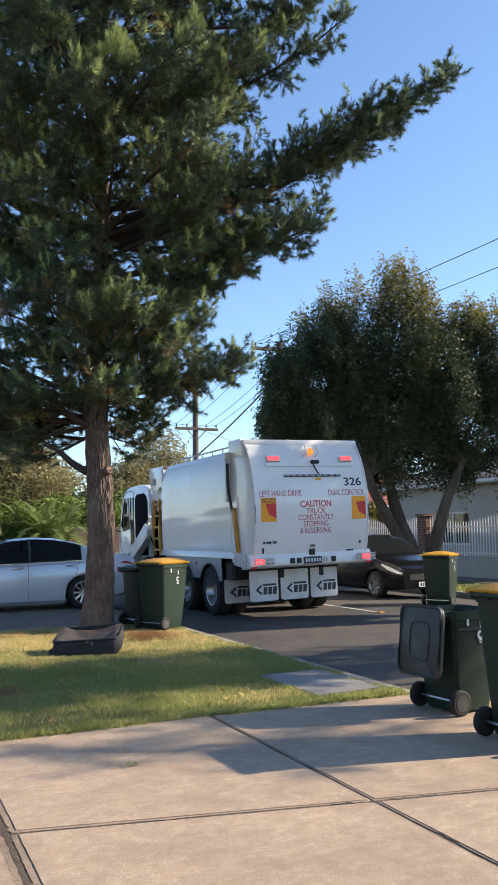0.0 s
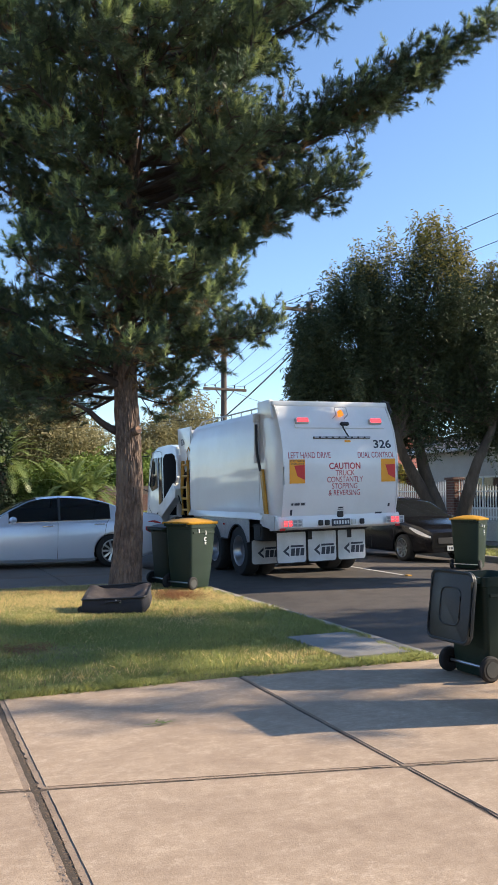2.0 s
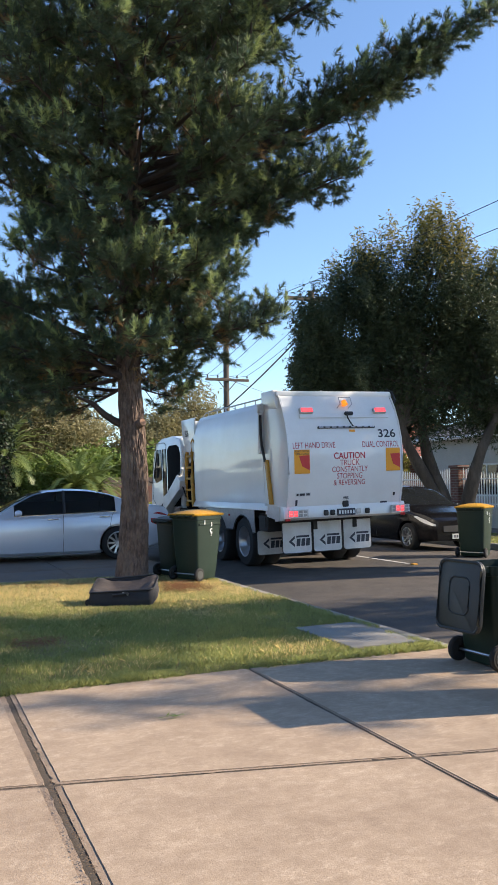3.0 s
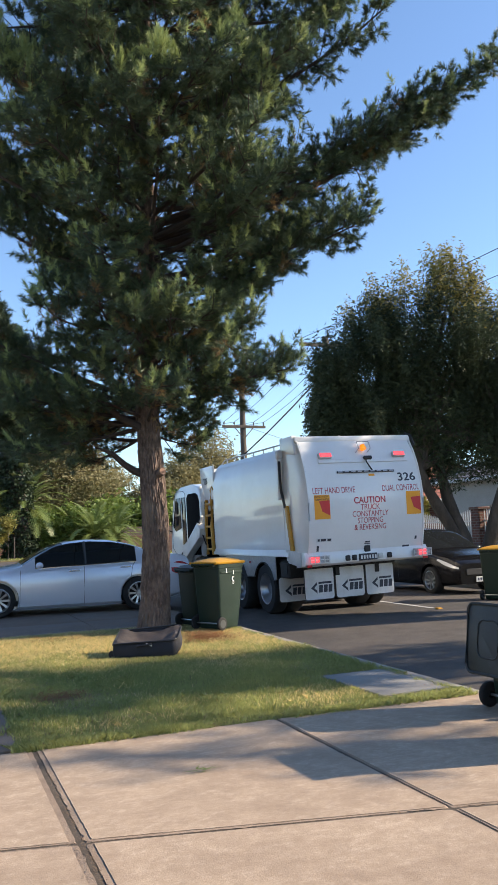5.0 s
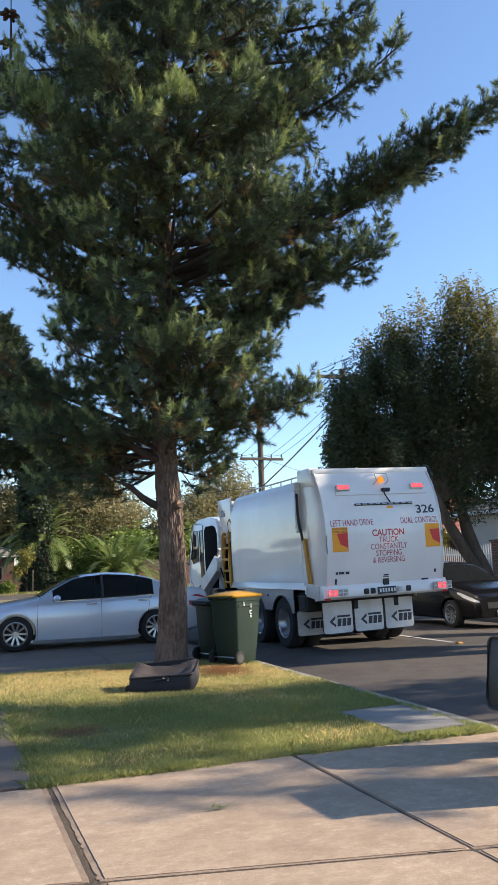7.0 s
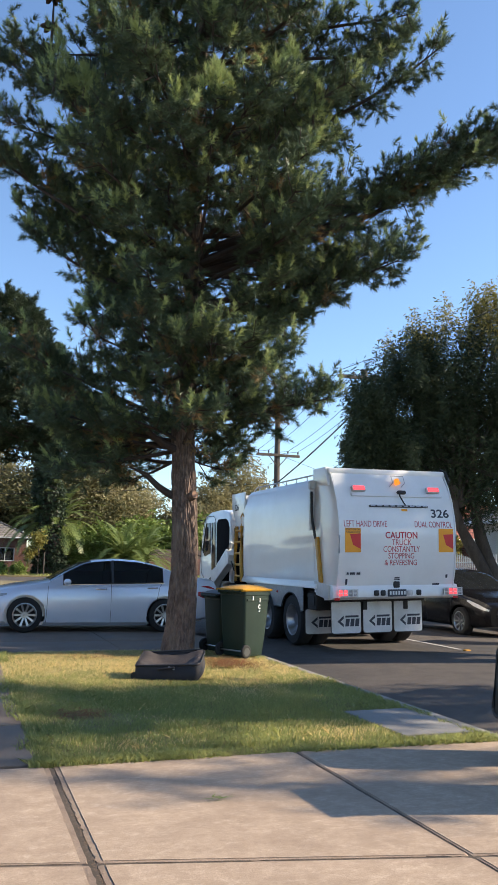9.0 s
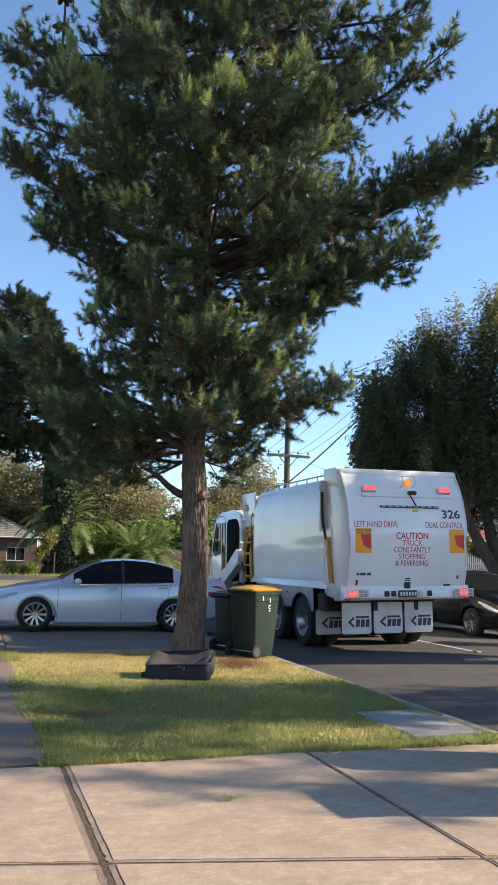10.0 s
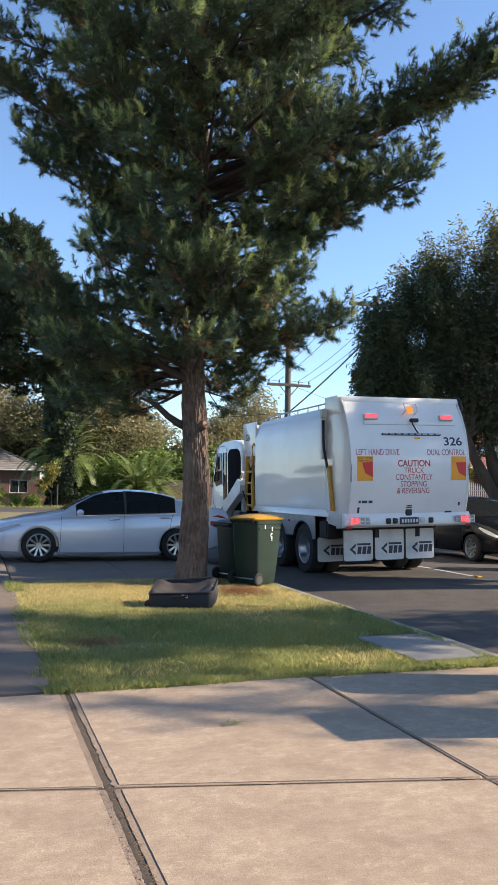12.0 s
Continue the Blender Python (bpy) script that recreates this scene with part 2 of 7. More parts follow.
WIRE = material("cable", (0.02, 0.02, 0.02), rough=0.6)
WINDOW_DARK = glass("window_glass", (0.05, 0.055, 0.06))
BAG_FABRIC = material("suitcase_fabric", (0.024, 0.023, 0.028), (0.036, 0.034, 0.040), 0.8, 0, 9, 120, 0.3)
BAG_WORN = material("suitcase_worn_shell", (0.085, 0.066, 0.060), (0.035, 0.030, 0.030), 0.7, 0, 6, 60, 0.3)


def coursed(name, brick_a, brick_b, mortar, bw, bh, gap=0.012):
    """Bricks or tiles too far off to build one by one: courses of the true size with raised faces."""
    m = bpy.data.materials.new(name)
    m.use_nodes = True
    n, l = m.node_tree.nodes, m.node_tree.links
    p = n["Principled BSDF"]
    p.inputs["Roughness"].default_value = 0.88
    co = n.new("ShaderNodeTexCoord")
    sep = n.new("ShaderNodeSeparateXYZ")
    l.new(co.outputs["Object"], sep.inputs[0])
    add = n.new("ShaderNodeMath")
    l.new(sep.outputs[0], add.inputs[0])
    l.new(sep.outputs[1], add.inputs[1])
    cmb = n.new("ShaderNodeCombineXYZ")
    l.new(add.outputs[0], cmb.inputs[0])
    l.new(sep.outputs[2], cmb.inputs[1])
    t = n.new("ShaderNodeTexBrick")
    t.inputs["Color1"].default_value, t.inputs["Color2"].default_value, t.inputs["Mortar"].default_value = (*brick_a, 1), (*brick_b, 1), (*mortar, 1)
    t.inputs["Scale"].default_value, t.inputs["Brick Width"].default_value, t.inputs["Row Height"].default_value, t.inputs["Mortar Size"].default_value = 1.0, bw, bh, gap
    l.new(cmb.outputs[0], t.inputs["Vector"])
    l.new(t.outputs["Color"], p.inputs["Base Color"])
    b = n.new("ShaderNodeBump")
    b.invert = True
    b.inputs["Distance"].default_value = 0.01
    l.new(t.outputs["Fac"], b.inputs["Height"])
    l.new(b.outputs[0], p.inputs["Normal"])
    return m


BRICKWORK = coursed("brown_brickwork", (0.16, 0.065, 0.048), (0.11, 0.046, 0.036), (0.19, 0.155, 0.13), 0.24, 0.086)
BRICK_PALE = coursed("orange_brickwork", (0.33, 0.17, 0.10), (0.25, 0.12, 0.075), (0.28, 0.24, 0.20), 0.24, 0.086)
ROOF_RED = coursed("red_roof_tiles", (0.32, 0.10, 0.065), (0.25, 0.08, 0.05), (0.12, 0.045, 0.03), 0.30, 0.17, 0.02)
ROOF_GREY = coursed("grey_brown_roof_tiles", (0.27, 0.245, 0.225), (0.19, 0.175, 0.16), (0.05, 0.045, 0.04), 0.30, 0.17, 0.02)
JOINT_DIRT = leafy("joint_dirt", (0.10, 0.07, 0.05), (0.20, 0.14, 0.09), 0.9, 0.05)
LITTER = leafy("fallen_needles", (0.30, 0.13, 0.05), (0.20, 0.10, 0.045), 0.8, 0.1)
DRY_LEAF = leafy("olive_gum_leaves", (0.14, 0.12, 0.05), (0.085, 0.095, 0.045), 0.6, 0.35)


# ---- mesh helpers ----
def finish(bm, material_, smooth=False):
    me = bpy.data.meshes.new("mesh")
    bmesh.ops.recalc_face_normals(bm, faces=bm.faces)
    bm.to_mesh(me)
    bm.free()
    me.materials.append(material_)
    if smooth:
        me.polygons.foreach_set("use_smooth", [True] * len(me.polygons))
        me.set_sharp_from_angle(angle=radians(38))
    return me


def part(name, bm, material_, parent, label="", smooth=True):
    ob = new(name, finish(bm, material_, smooth))
    ob.parent = parent
    return tagged(ob, label)


def thing(name, label, category, m=None, group="", kind=""):
    ob = new(name)
    if m is not None:
        ob.matrix_world = m
    return tagged(ob, label, category, group, kind)


def mesh_thing(name, bm, material_, label, category, group="", kind="", smooth=False, m=None):
    ob = new(name, finish(bm, material_, smooth))
    if m is not None:
        ob.matrix_world = m
    return tagged(ob, label, category, group, kind)


def box(bm, x0, y0, z0, x1, y1, z1, bevel=0.0, seg=1, m=None):
    vs = [bm.verts.new((x, y, z)) for x in (x0, x1) for y in (y0, y1) for z in (z0, z1)]
    fs = [bm.faces.new([vs[i] for i in f]) for f in ((0, 1, 3, 2), (4, 6, 7, 5), (0, 4, 5, 1), (2, 3, 7, 6), (0, 2, 6, 4), (1, 5, 7, 3))]
    if bevel:
        es = list({e for f in fs for e in f.edges})
        r = bmesh.ops.bevel(bm, geom=es, offset=bevel, segments=seg, affect="EDGES", profile=0.5)
        vs = list({v for f in r["faces"] for v in f.verts} | {v for v in vs if v.is_valid})
    if m is not None:
        for v in vs:
            v.co = m @ v.co
    return bm


def rod(bm, p0, p1, r0, r1=None, seg=10, caps=True):
    r1 = r0 if r1 is None else r1
    p0, p1 = Vector(p0), Vector(p1)
    q = (p1 - p0).to_track_quat("Z", "Y")
    rings = []
    for p, r in ((p0, r0), (p1, r1)):
        rings.append([bm.verts.new(p + q @ Vector((r * math.cos(2 * math.pi * k / seg), r * math.sin(2 * math.pi * k / seg), 0))) for k in range(seg)])
    for k in range(seg):
        bm.faces.new((rings[0][k], rings[0][(k + 1) % seg], rings[1][(k + 1) % seg], rings[1][k]))
    if caps:
        bm.faces.new(rings[0][::-1])
        bm.faces.new(rings[1])
    return bm


def tube(bm, pts, radii, seg=8, wobble=0.0):
    """A tapering tube along points."""
    pts = [Vector(p) for p in pts]
    rings = []
    for i, p in enumerate(pts):
        d = (pts[min(i + 1, len(pts) - 1)] - pts[max(i - 1, 0)]).normalized()
        q = d.to_track_quat("Z", "Y")
        r = radii[i] if isinstance(radii, (list, tuple)) else radii
        rings.append([bm.verts.new(p + q @ Vector((math.cos(2 * math.pi * k / seg), math.sin(2 * math.pi * k / seg), 0)) *
                                   r * (1 + wobble * (random.random() - 0.5))) for k in range(seg)])
    for a, b in zip(rings, rings[1:]):
        for k in range(seg):
            bm.faces.new((a[k], a[(k + 1) % seg], b[(k + 1) % seg], b[k]))
    bm.faces.new(rings[0][::-1])
    bm.faces.new(rings[-1])
    return bm


def slab(bm, outline, axis, a, b, bevel=0.0, seg=2):
    """A flat outline drawn in the two other axes, made thick from a to b along axis."""
    def at(u, v, w):
        return {"x": (w, u, v), "y": (u, w, v), "z": (u, v, w)}[axis]
    lo = [bm.verts.new(at(u, v, a)) for u, v in outline]
    hi = [bm.verts.new(at(u, v, b)) for u, v in outline]
    n = len(outline)
    fs = [bm.faces.new(lo), bm.faces.new(hi[::-1])]
    fs += [bm.faces.new((lo[i], hi[i], hi[(i + 1) % n], lo[(i + 1) % n])) for i in range(n)]
    if bevel:
        bmesh.ops.bevel(bm, geom=list(fs[0].edges) + list(fs[1].edges), offset=bevel, segments=seg, affect="EDGES", profile=0.5)
    return bm


def wheel_ring(bm, x0, x1, profile, seg=28, c=(0, 0, 0)):
    """A turned shape about the x axis: profile is a closed ring of (x, r)."""
    rings = []
    for k in range(seg):
        a = 2 * math.pi * k / seg
        rings.append([bm.verts.new((c[0] + x, c[1] + r * math.cos(a), c[2] + r * math.sin(a))) for x, r in profile])
    n = len(profile)
    for k in range(seg):
        a, b = rings[k], rings[(k + 1) % seg]
        for i in range(n):
            bm.faces.new((a[i], a[(i + 1) % n], b[(i + 1) % n], b[i]))
    return bm


def arc(cx, cy, r, a0, a1, n, ry=None):
    ry = r if ry is None else ry
    return [(cx + r * math.cos(radians(a0 + (a1 - a0) * i / n)), cy + ry * math.sin(radians(a0 + (a1 - a0) * i / n))) for i in range(n + 1)]


def rounded(x0, y0, x1, y1, r, n=4):
    return (arc(x1 - r, y1 - r, r, 0, 90, n) + arc(x0 + r, y1 - r, r, 90, 180, n) + arc(x0 + r, y0 + r, r, 180, 270, n) + arc(x1 - r, y0 + r, r, 270, 360, n))


def words(name, text, size, m, material_, parent, label="", squeeze=1.0, align="CENTER", depth=0.0008, bold=0.0):
    """Built-in lettering turned into a mesh; it reads along x, upright along y of m."""
    cu = bpy.data.curves.new("letters", "FONT")
    cu.body, cu.size, cu.align_x, cu.align_y, cu.extrude, cu.offset = text, size, align, "CENTER", depth, bold
    tmp = bpy.data.objects.new("letters", cu)
    scene.collection.objects.link(tmp)
    bpy.context.view_layer.update()
    me = bpy.data.meshes.new_from_object(tmp.evaluated_get(bpy.context.evaluated_depsgraph_get()))
    bpy.data.objects.remove(tmp)
    me.transform(m @ Matrix.Diagonal((squeeze, 1, 1, 1)))
    me.materials.clear()
    me.materials.append(material_)
    ob = new(name, me)
    ob.parent = parent
    return tagged(ob, label)


def tri_cloud(name, tri, material_, parent=None, label=""):
    """A mesh from an array of loose triangles or quads, shape (n, k, 3)."""
    n, k, _ = tri.shape
    me = bpy.data.meshes.new("mesh")
    me.vertices.add(n * k)
    me.vertices.foreach_set("co", tri.reshape(-1).astype(np.float32))
    me.loops.add(n * k)
    me.loops.foreach_set("vertex_index", np.arange(n * k, dtype=np.int32))
    me.polygons.add(n)
    me.polygons.foreach_set("loop_start", np.arange(0, n * k, k, dtype=np.int32))
    me.update(calc_edges=True)
    me.materials.append(material_)
    ob = new(name, me)
    if parent:
        ob.parent = parent
    return tagged(ob, label)


# ---- ground ----
ROAD_Z, KERB_X, FAR_KERB_X = -0.14, 4.59, 12.85


def sheet(name, x0, y0, x1, y1, z, material_, label, category, nx=1, ny=1, rise=None):
    bm = bmesh.new()
    g = [[bm.verts.new((x0 + (x1 - x0) * i / nx, y0 + (y1 - y0) * j / ny, z + (rise(x0 + (x1 - x0) * i / nx, y0 + (y1 - y0) * j / ny) if rise else 0)))
          for j in range(ny + 1)] for i in range(nx + 1)]
    for i in range(nx):
        for j in range(ny):
            bm.faces.new((g[i][j], g[i + 1][j], g[i + 1][j + 1], g[i][j + 1]))
    return mesh_thing(name, bm, material_, label, category, kind="structure", smooth=True)


ground = sheet("ground", -900, -900, 900, 900, -0.20, SOIL, "dry soil and thatch reaching to the horizon", "ground")
# the street with its crown, and the cross street at its far end
road = sheet("road", KERB_X - 0.02, -120, FAR_KERB_X + 0.02, 52, ROAD_Z, ASPHALT, "worn dark grey asphalt street", "road", 24, 40,
             lambda x, y: 0.10 * (1 - ((x - 8.72) / 4.13) ** 2) )
cross = sheet("road_cross", -160, 52, 160, 62, -0.10, ASPHALT, "grey asphalt cross street at the end of the block", "road", 20, 2)


def soil_strip(name, x0, y0, x1, y1, z, label):
    bm = bmesh.new()
    n, k = max(2, int(abs(x1 - x0) * 2)), max(2, int(abs(y1 - y0) * 2))
    n, k = min(n, 60), min(k, 60)
    g = [[bm.verts.new((x0 + (x1 - x0) * i / n, y0 + (y1 - y0) * j / k,
                        z + (0.018 * noise.noise((i * 0.9, j * 0.9, 3)) if 0 < i < n and 0 < j < k else 0))) for j in range(k + 1)] for i in range(n + 1)]
    for i in range(n):
        for j in range(k):
            bm.faces.new((g[i][j], g[i + 1][j], g[i + 1][j + 1], g[i][j + 1]))
    rim = [v for v in bm.verts if v.is_boundary]
    r = bmesh.ops.extrude_edge_only(bm, edges=[e for e in bm.edges if e.is_boundary])
    for v in r["geom"]:
        if isinstance(v, bmesh.types.BMVert):
            v.co.z = -0.25
    return mesh_thing(name, bm, SOIL, label, "ground", kind="structure", smooth=True)


verge = soil_strip("verge", 0.64, 6.12, KERB_X - 0.15, 13.1, -0.015, "dry thatch under the grass of the nature strip")
verge_far = soil_strip("verge_far", FAR_KERB_X + 0.15, -40, 15.4, 50, -0.02, "dry grass verge across the street")
verge_end = soil_strip("verge_end", -90, 62.2, 90, 72, -0.02, "grass verge across the end street")
verge_left = soil_strip("verge_left", -1.4, 20.4, KERB_X - 0.15, 50, -0.03, "grass verge beyond the neighbouring crossing")


def concrete(name, quads, z, thick, material_, label, category):
    """Separate cast slabs, each with bevelled rims."""
    root = thing(name, label, category, kind="structure")
    for q in quads:
        bm = bmesh.new()
        slab(bm, q, "z", z - thick, z, 0.012, 2)
        part("slab", bm, material_, root)
    return root


def kerb_run(name, x0, x1, y0, y1, step, label):
    root = thing(name, label, "kerb", kind="structure")
    y = y0
    while y < y1 - 0.01:
        e = min(y + step, y1)
        bm = bmesh.new()
        box(bm, x0, y + 0.004, -0.24, x1, e - 0.004, 0.0, 0.02, 2)
        part("kerbstone", bm, KERB, root)
        y = e
    return root


kerb_near = kerb_run("kerb_near", KERB_X - 0.15, KERB_X, 6.15, 13.1, 2.32, "weathered grey concrete kerb beside the grass strip")
kerb_beyond = kerb_run("kerb_beyond", KERB_X - 0.15, KERB_X, 20.4, 51, 4.05, "weathered grey concrete kerb beyond the crossing")
kerb_far = kerb_run("kerb_far", FAR_KERB_X, FAR_KERB_X + 0.15, -20, 51, 4.0, "weathered grey concrete kerb across the street")

# driveway slabs: two long joints run with the street, one cross joint runs slightly askew
JX = (-2.2, 0.70, 2.56, 4.59)


def cross_y(x):
    return 4.29 - 0.215 * x


G1, G2 = 0.017, 0.007


def chipped(q, bite_most=0.004, rnd=random.Random(5)):
    """The outline of a slab with worn, slightly broken arrises."""
    out = []
    for (ax, ay), (bx, by) in zip(q, q[1:] + q[:1]):
        n = max(2, min(70, int(math.hypot(bx - ax, by - ay) / 0.045)))
        nx, ny = (by - ay), -(bx - ax)
        k = math.hypot(nx, ny)
        for i in range(n):
            bite = 0 if i == 0 else -bite_most * (rnd.random() + (3 * rnd.random() if rnd.random() < 0.12 else 0))
            out.append((ax + (bx - ax) * i / n + nx / k * bite, ay + (by - ay) * i / n + ny / k * bite))
    return out



bays = []
for i in range(3):
    a, b = JX[i] + (G1 if i == 1 else G2), JX[i + 1] - (G1 if i == 0 else G2)
    top_a, top_b = 6.06 + 0.008 * a, 6.06 + 0.008 * b
    bays.append([(a, cross_y(a) + 0.009), (b, cross_y(b) + 0.009), (b, top_b), (a, top_a)])
    bays.append([(a, cross_y(a) - 2.6), (b, cross_y(b) - 2.6), (b, cross_y(b) - 0.009), (a, cross_y(a) - 0.009)])
    bays.append([(a, -9), (b, -9), (b, cross_y(b) - 2.62), (a, cross_y(a) - 2.62)])
# each bay has a worn, smooth-trowelled rim and a rougher field a little proud of it
driveway = concrete("driveway", [chipped(q) for q in bays], -0.004, 0.12, CONCRETE_EDGE, "sunlit tan concrete driveway with dark joints", "driveway")
for q in bays:
    la, lb = (0.036 if abs(q[0][0] - 0.70) < 0.05 else 0.016), (0.036 if abs(q[1][0] - 0.70) < 0.05 else 0.016)
    (ax, ay), (bx, by), (cx, cy), (dx, dy) = q
    bm = bmesh.new()
    slab(bm, chipped([(ax + la, ay + 0.02), (bx - lb, by + 0.02), (cx - lb, cy - 0.02), (dx + la, dy - 0.02)], bite_most=0.0015), "z", -0.03, 0.0, 0.003, 1)
    part("field", bm, CONCRETE, driveway)
bm = bmesh.new()
box(bm, -2.2, -9, -0.13, 4.58, 6.05, -0.008)
joint_bed = mesh_thing("driveway_bed", bm, JOINT, "dark dirt in the driveway joints", "driveway", kind="structure")
layback = concrete("driveway_apron", [[(4.60, -9), (5.0, -9), (5.0, 6.1), (4.60, 6.1)]], -0.05, 0.1, KERB, "sloping concrete edge where the driveway meets the street", "kerb")
inset = concrete("pavement_slab", [[(3.72, 6.42), (4.43, 6.40), (4.43, 7.60), (3.70, 7.56)]], 0.004, 0.1, INSET_CONCRETE, "flat grey concrete slab let into the grass", "pavement")
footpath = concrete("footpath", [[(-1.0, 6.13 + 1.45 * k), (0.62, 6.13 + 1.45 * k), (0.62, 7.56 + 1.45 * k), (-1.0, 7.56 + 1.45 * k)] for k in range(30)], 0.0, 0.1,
                    PATH_CONCRETE, "concrete footpath in cast bays, shade put into its dark colour", "footpath")
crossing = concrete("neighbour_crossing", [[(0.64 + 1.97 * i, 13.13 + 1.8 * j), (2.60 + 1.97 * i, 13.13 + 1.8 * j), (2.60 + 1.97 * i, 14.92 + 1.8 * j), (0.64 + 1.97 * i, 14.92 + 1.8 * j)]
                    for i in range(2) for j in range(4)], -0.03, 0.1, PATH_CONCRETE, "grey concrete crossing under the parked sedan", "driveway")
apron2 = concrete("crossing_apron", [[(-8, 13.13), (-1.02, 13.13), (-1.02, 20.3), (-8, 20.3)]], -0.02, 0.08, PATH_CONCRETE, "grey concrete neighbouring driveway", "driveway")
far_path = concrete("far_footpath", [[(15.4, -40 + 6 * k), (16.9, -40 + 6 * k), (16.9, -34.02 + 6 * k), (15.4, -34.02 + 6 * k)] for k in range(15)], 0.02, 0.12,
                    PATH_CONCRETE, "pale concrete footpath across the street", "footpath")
far_drive = concrete("far_driveway", [[(12.9, 27), (18.6, 27), (18.6, 31.5), (12.9, 31.5)]], 0.03, 0.2, CONCRETE, "pale concrete crossing across the street", "driveway")
side_yard = sheet("yard_far", 16.9, -60, 60, 50, 0.02, SOIL, "dry front yards across the street", "ground")


def stripe(x0, y0, x1, y1, w):
    bm = bmesh.new()
    d = Vector((x1 - x0, y1 - y0)).normalized()
    s = Vector((-d.y, d.x)) * w / 2
    n = 12
    rows = []
    for i in range(n + 1):
        p = Vector((x0, y0)).lerp((x1, y1), i / n)
        zz = ROAD_Z + 0.106
        rows.append([bm.verts.new((p.x + s.x * k, p.y + s.y * k, zz)) for k in (-1 - 0.1 * random.random(), 1 + 0.1 * random.random())])
    for a, b in zip(rows, rows[1:]):
        bm.faces.new((a[0], a[1], b[1], b[0]))
    return mesh_thing("road_line", bm, PAINT_LINE, "worn white centre line painted on asphalt", "road marking", "centre line dashes", "structure")


for k in range(7):
    stripe(8.63, 12.9 + 6.4 * (k - 1), 8.63, 17.3 + 6.4 * (k - 1), 0.09)


bm = bmesh.new()
box(bm, 8.575, 12.66, ROAD_Z + 0.09, 8.685, 12.76, ROAD_Z + 0.125, 0.012)
mesh_thing("road_stud", bm, YELLOW, "small yellow raised marker at the centre line", "road stud")


# ---- houses, fences, poles ----
def pane_wall(bm, along_y, lo, t, a, b, z0, z1, holes):
    """One connected wall of thickness t from lo, running from a to b, with openings (from, to, sill, head)."""
    us = sorted({a, b, *(v for w in holes for v in w[:2])})
    zs = sorted({z0, z1, *(v for w in holes for v in w[2:])})
    grid = {}

    def vert(u, h):
        if (u, h) not in grid:
            grid[u, h] = bm.verts.new((lo, u, h) if along_y else (u, lo, h))
        return grid[u, h]
    faces = []
    for u0, u1 in zip(us, us[1:]):
        for h0, h1 in zip(zs, zs[1:]):
            cu, ch = (u0 + u1) / 2, (h0 + h1) / 2
            if not any(w[0] < cu < w[1] and w[2] < ch < w[3] for w in holes):
                faces.append(bm.faces.new((vert(u0, h0), vert(u1, h0), vert(u1, h1), vert(u0, h1))))
    r = bmesh.ops.extrude_face_region(bm, geom=faces)
    for v in r["geom"]:
        if isinstance(v, bmesh.types.BMVert):
            v.co += Vector((t, 0, 0)) if along_y else Vector((0, t, 0))
    return bm


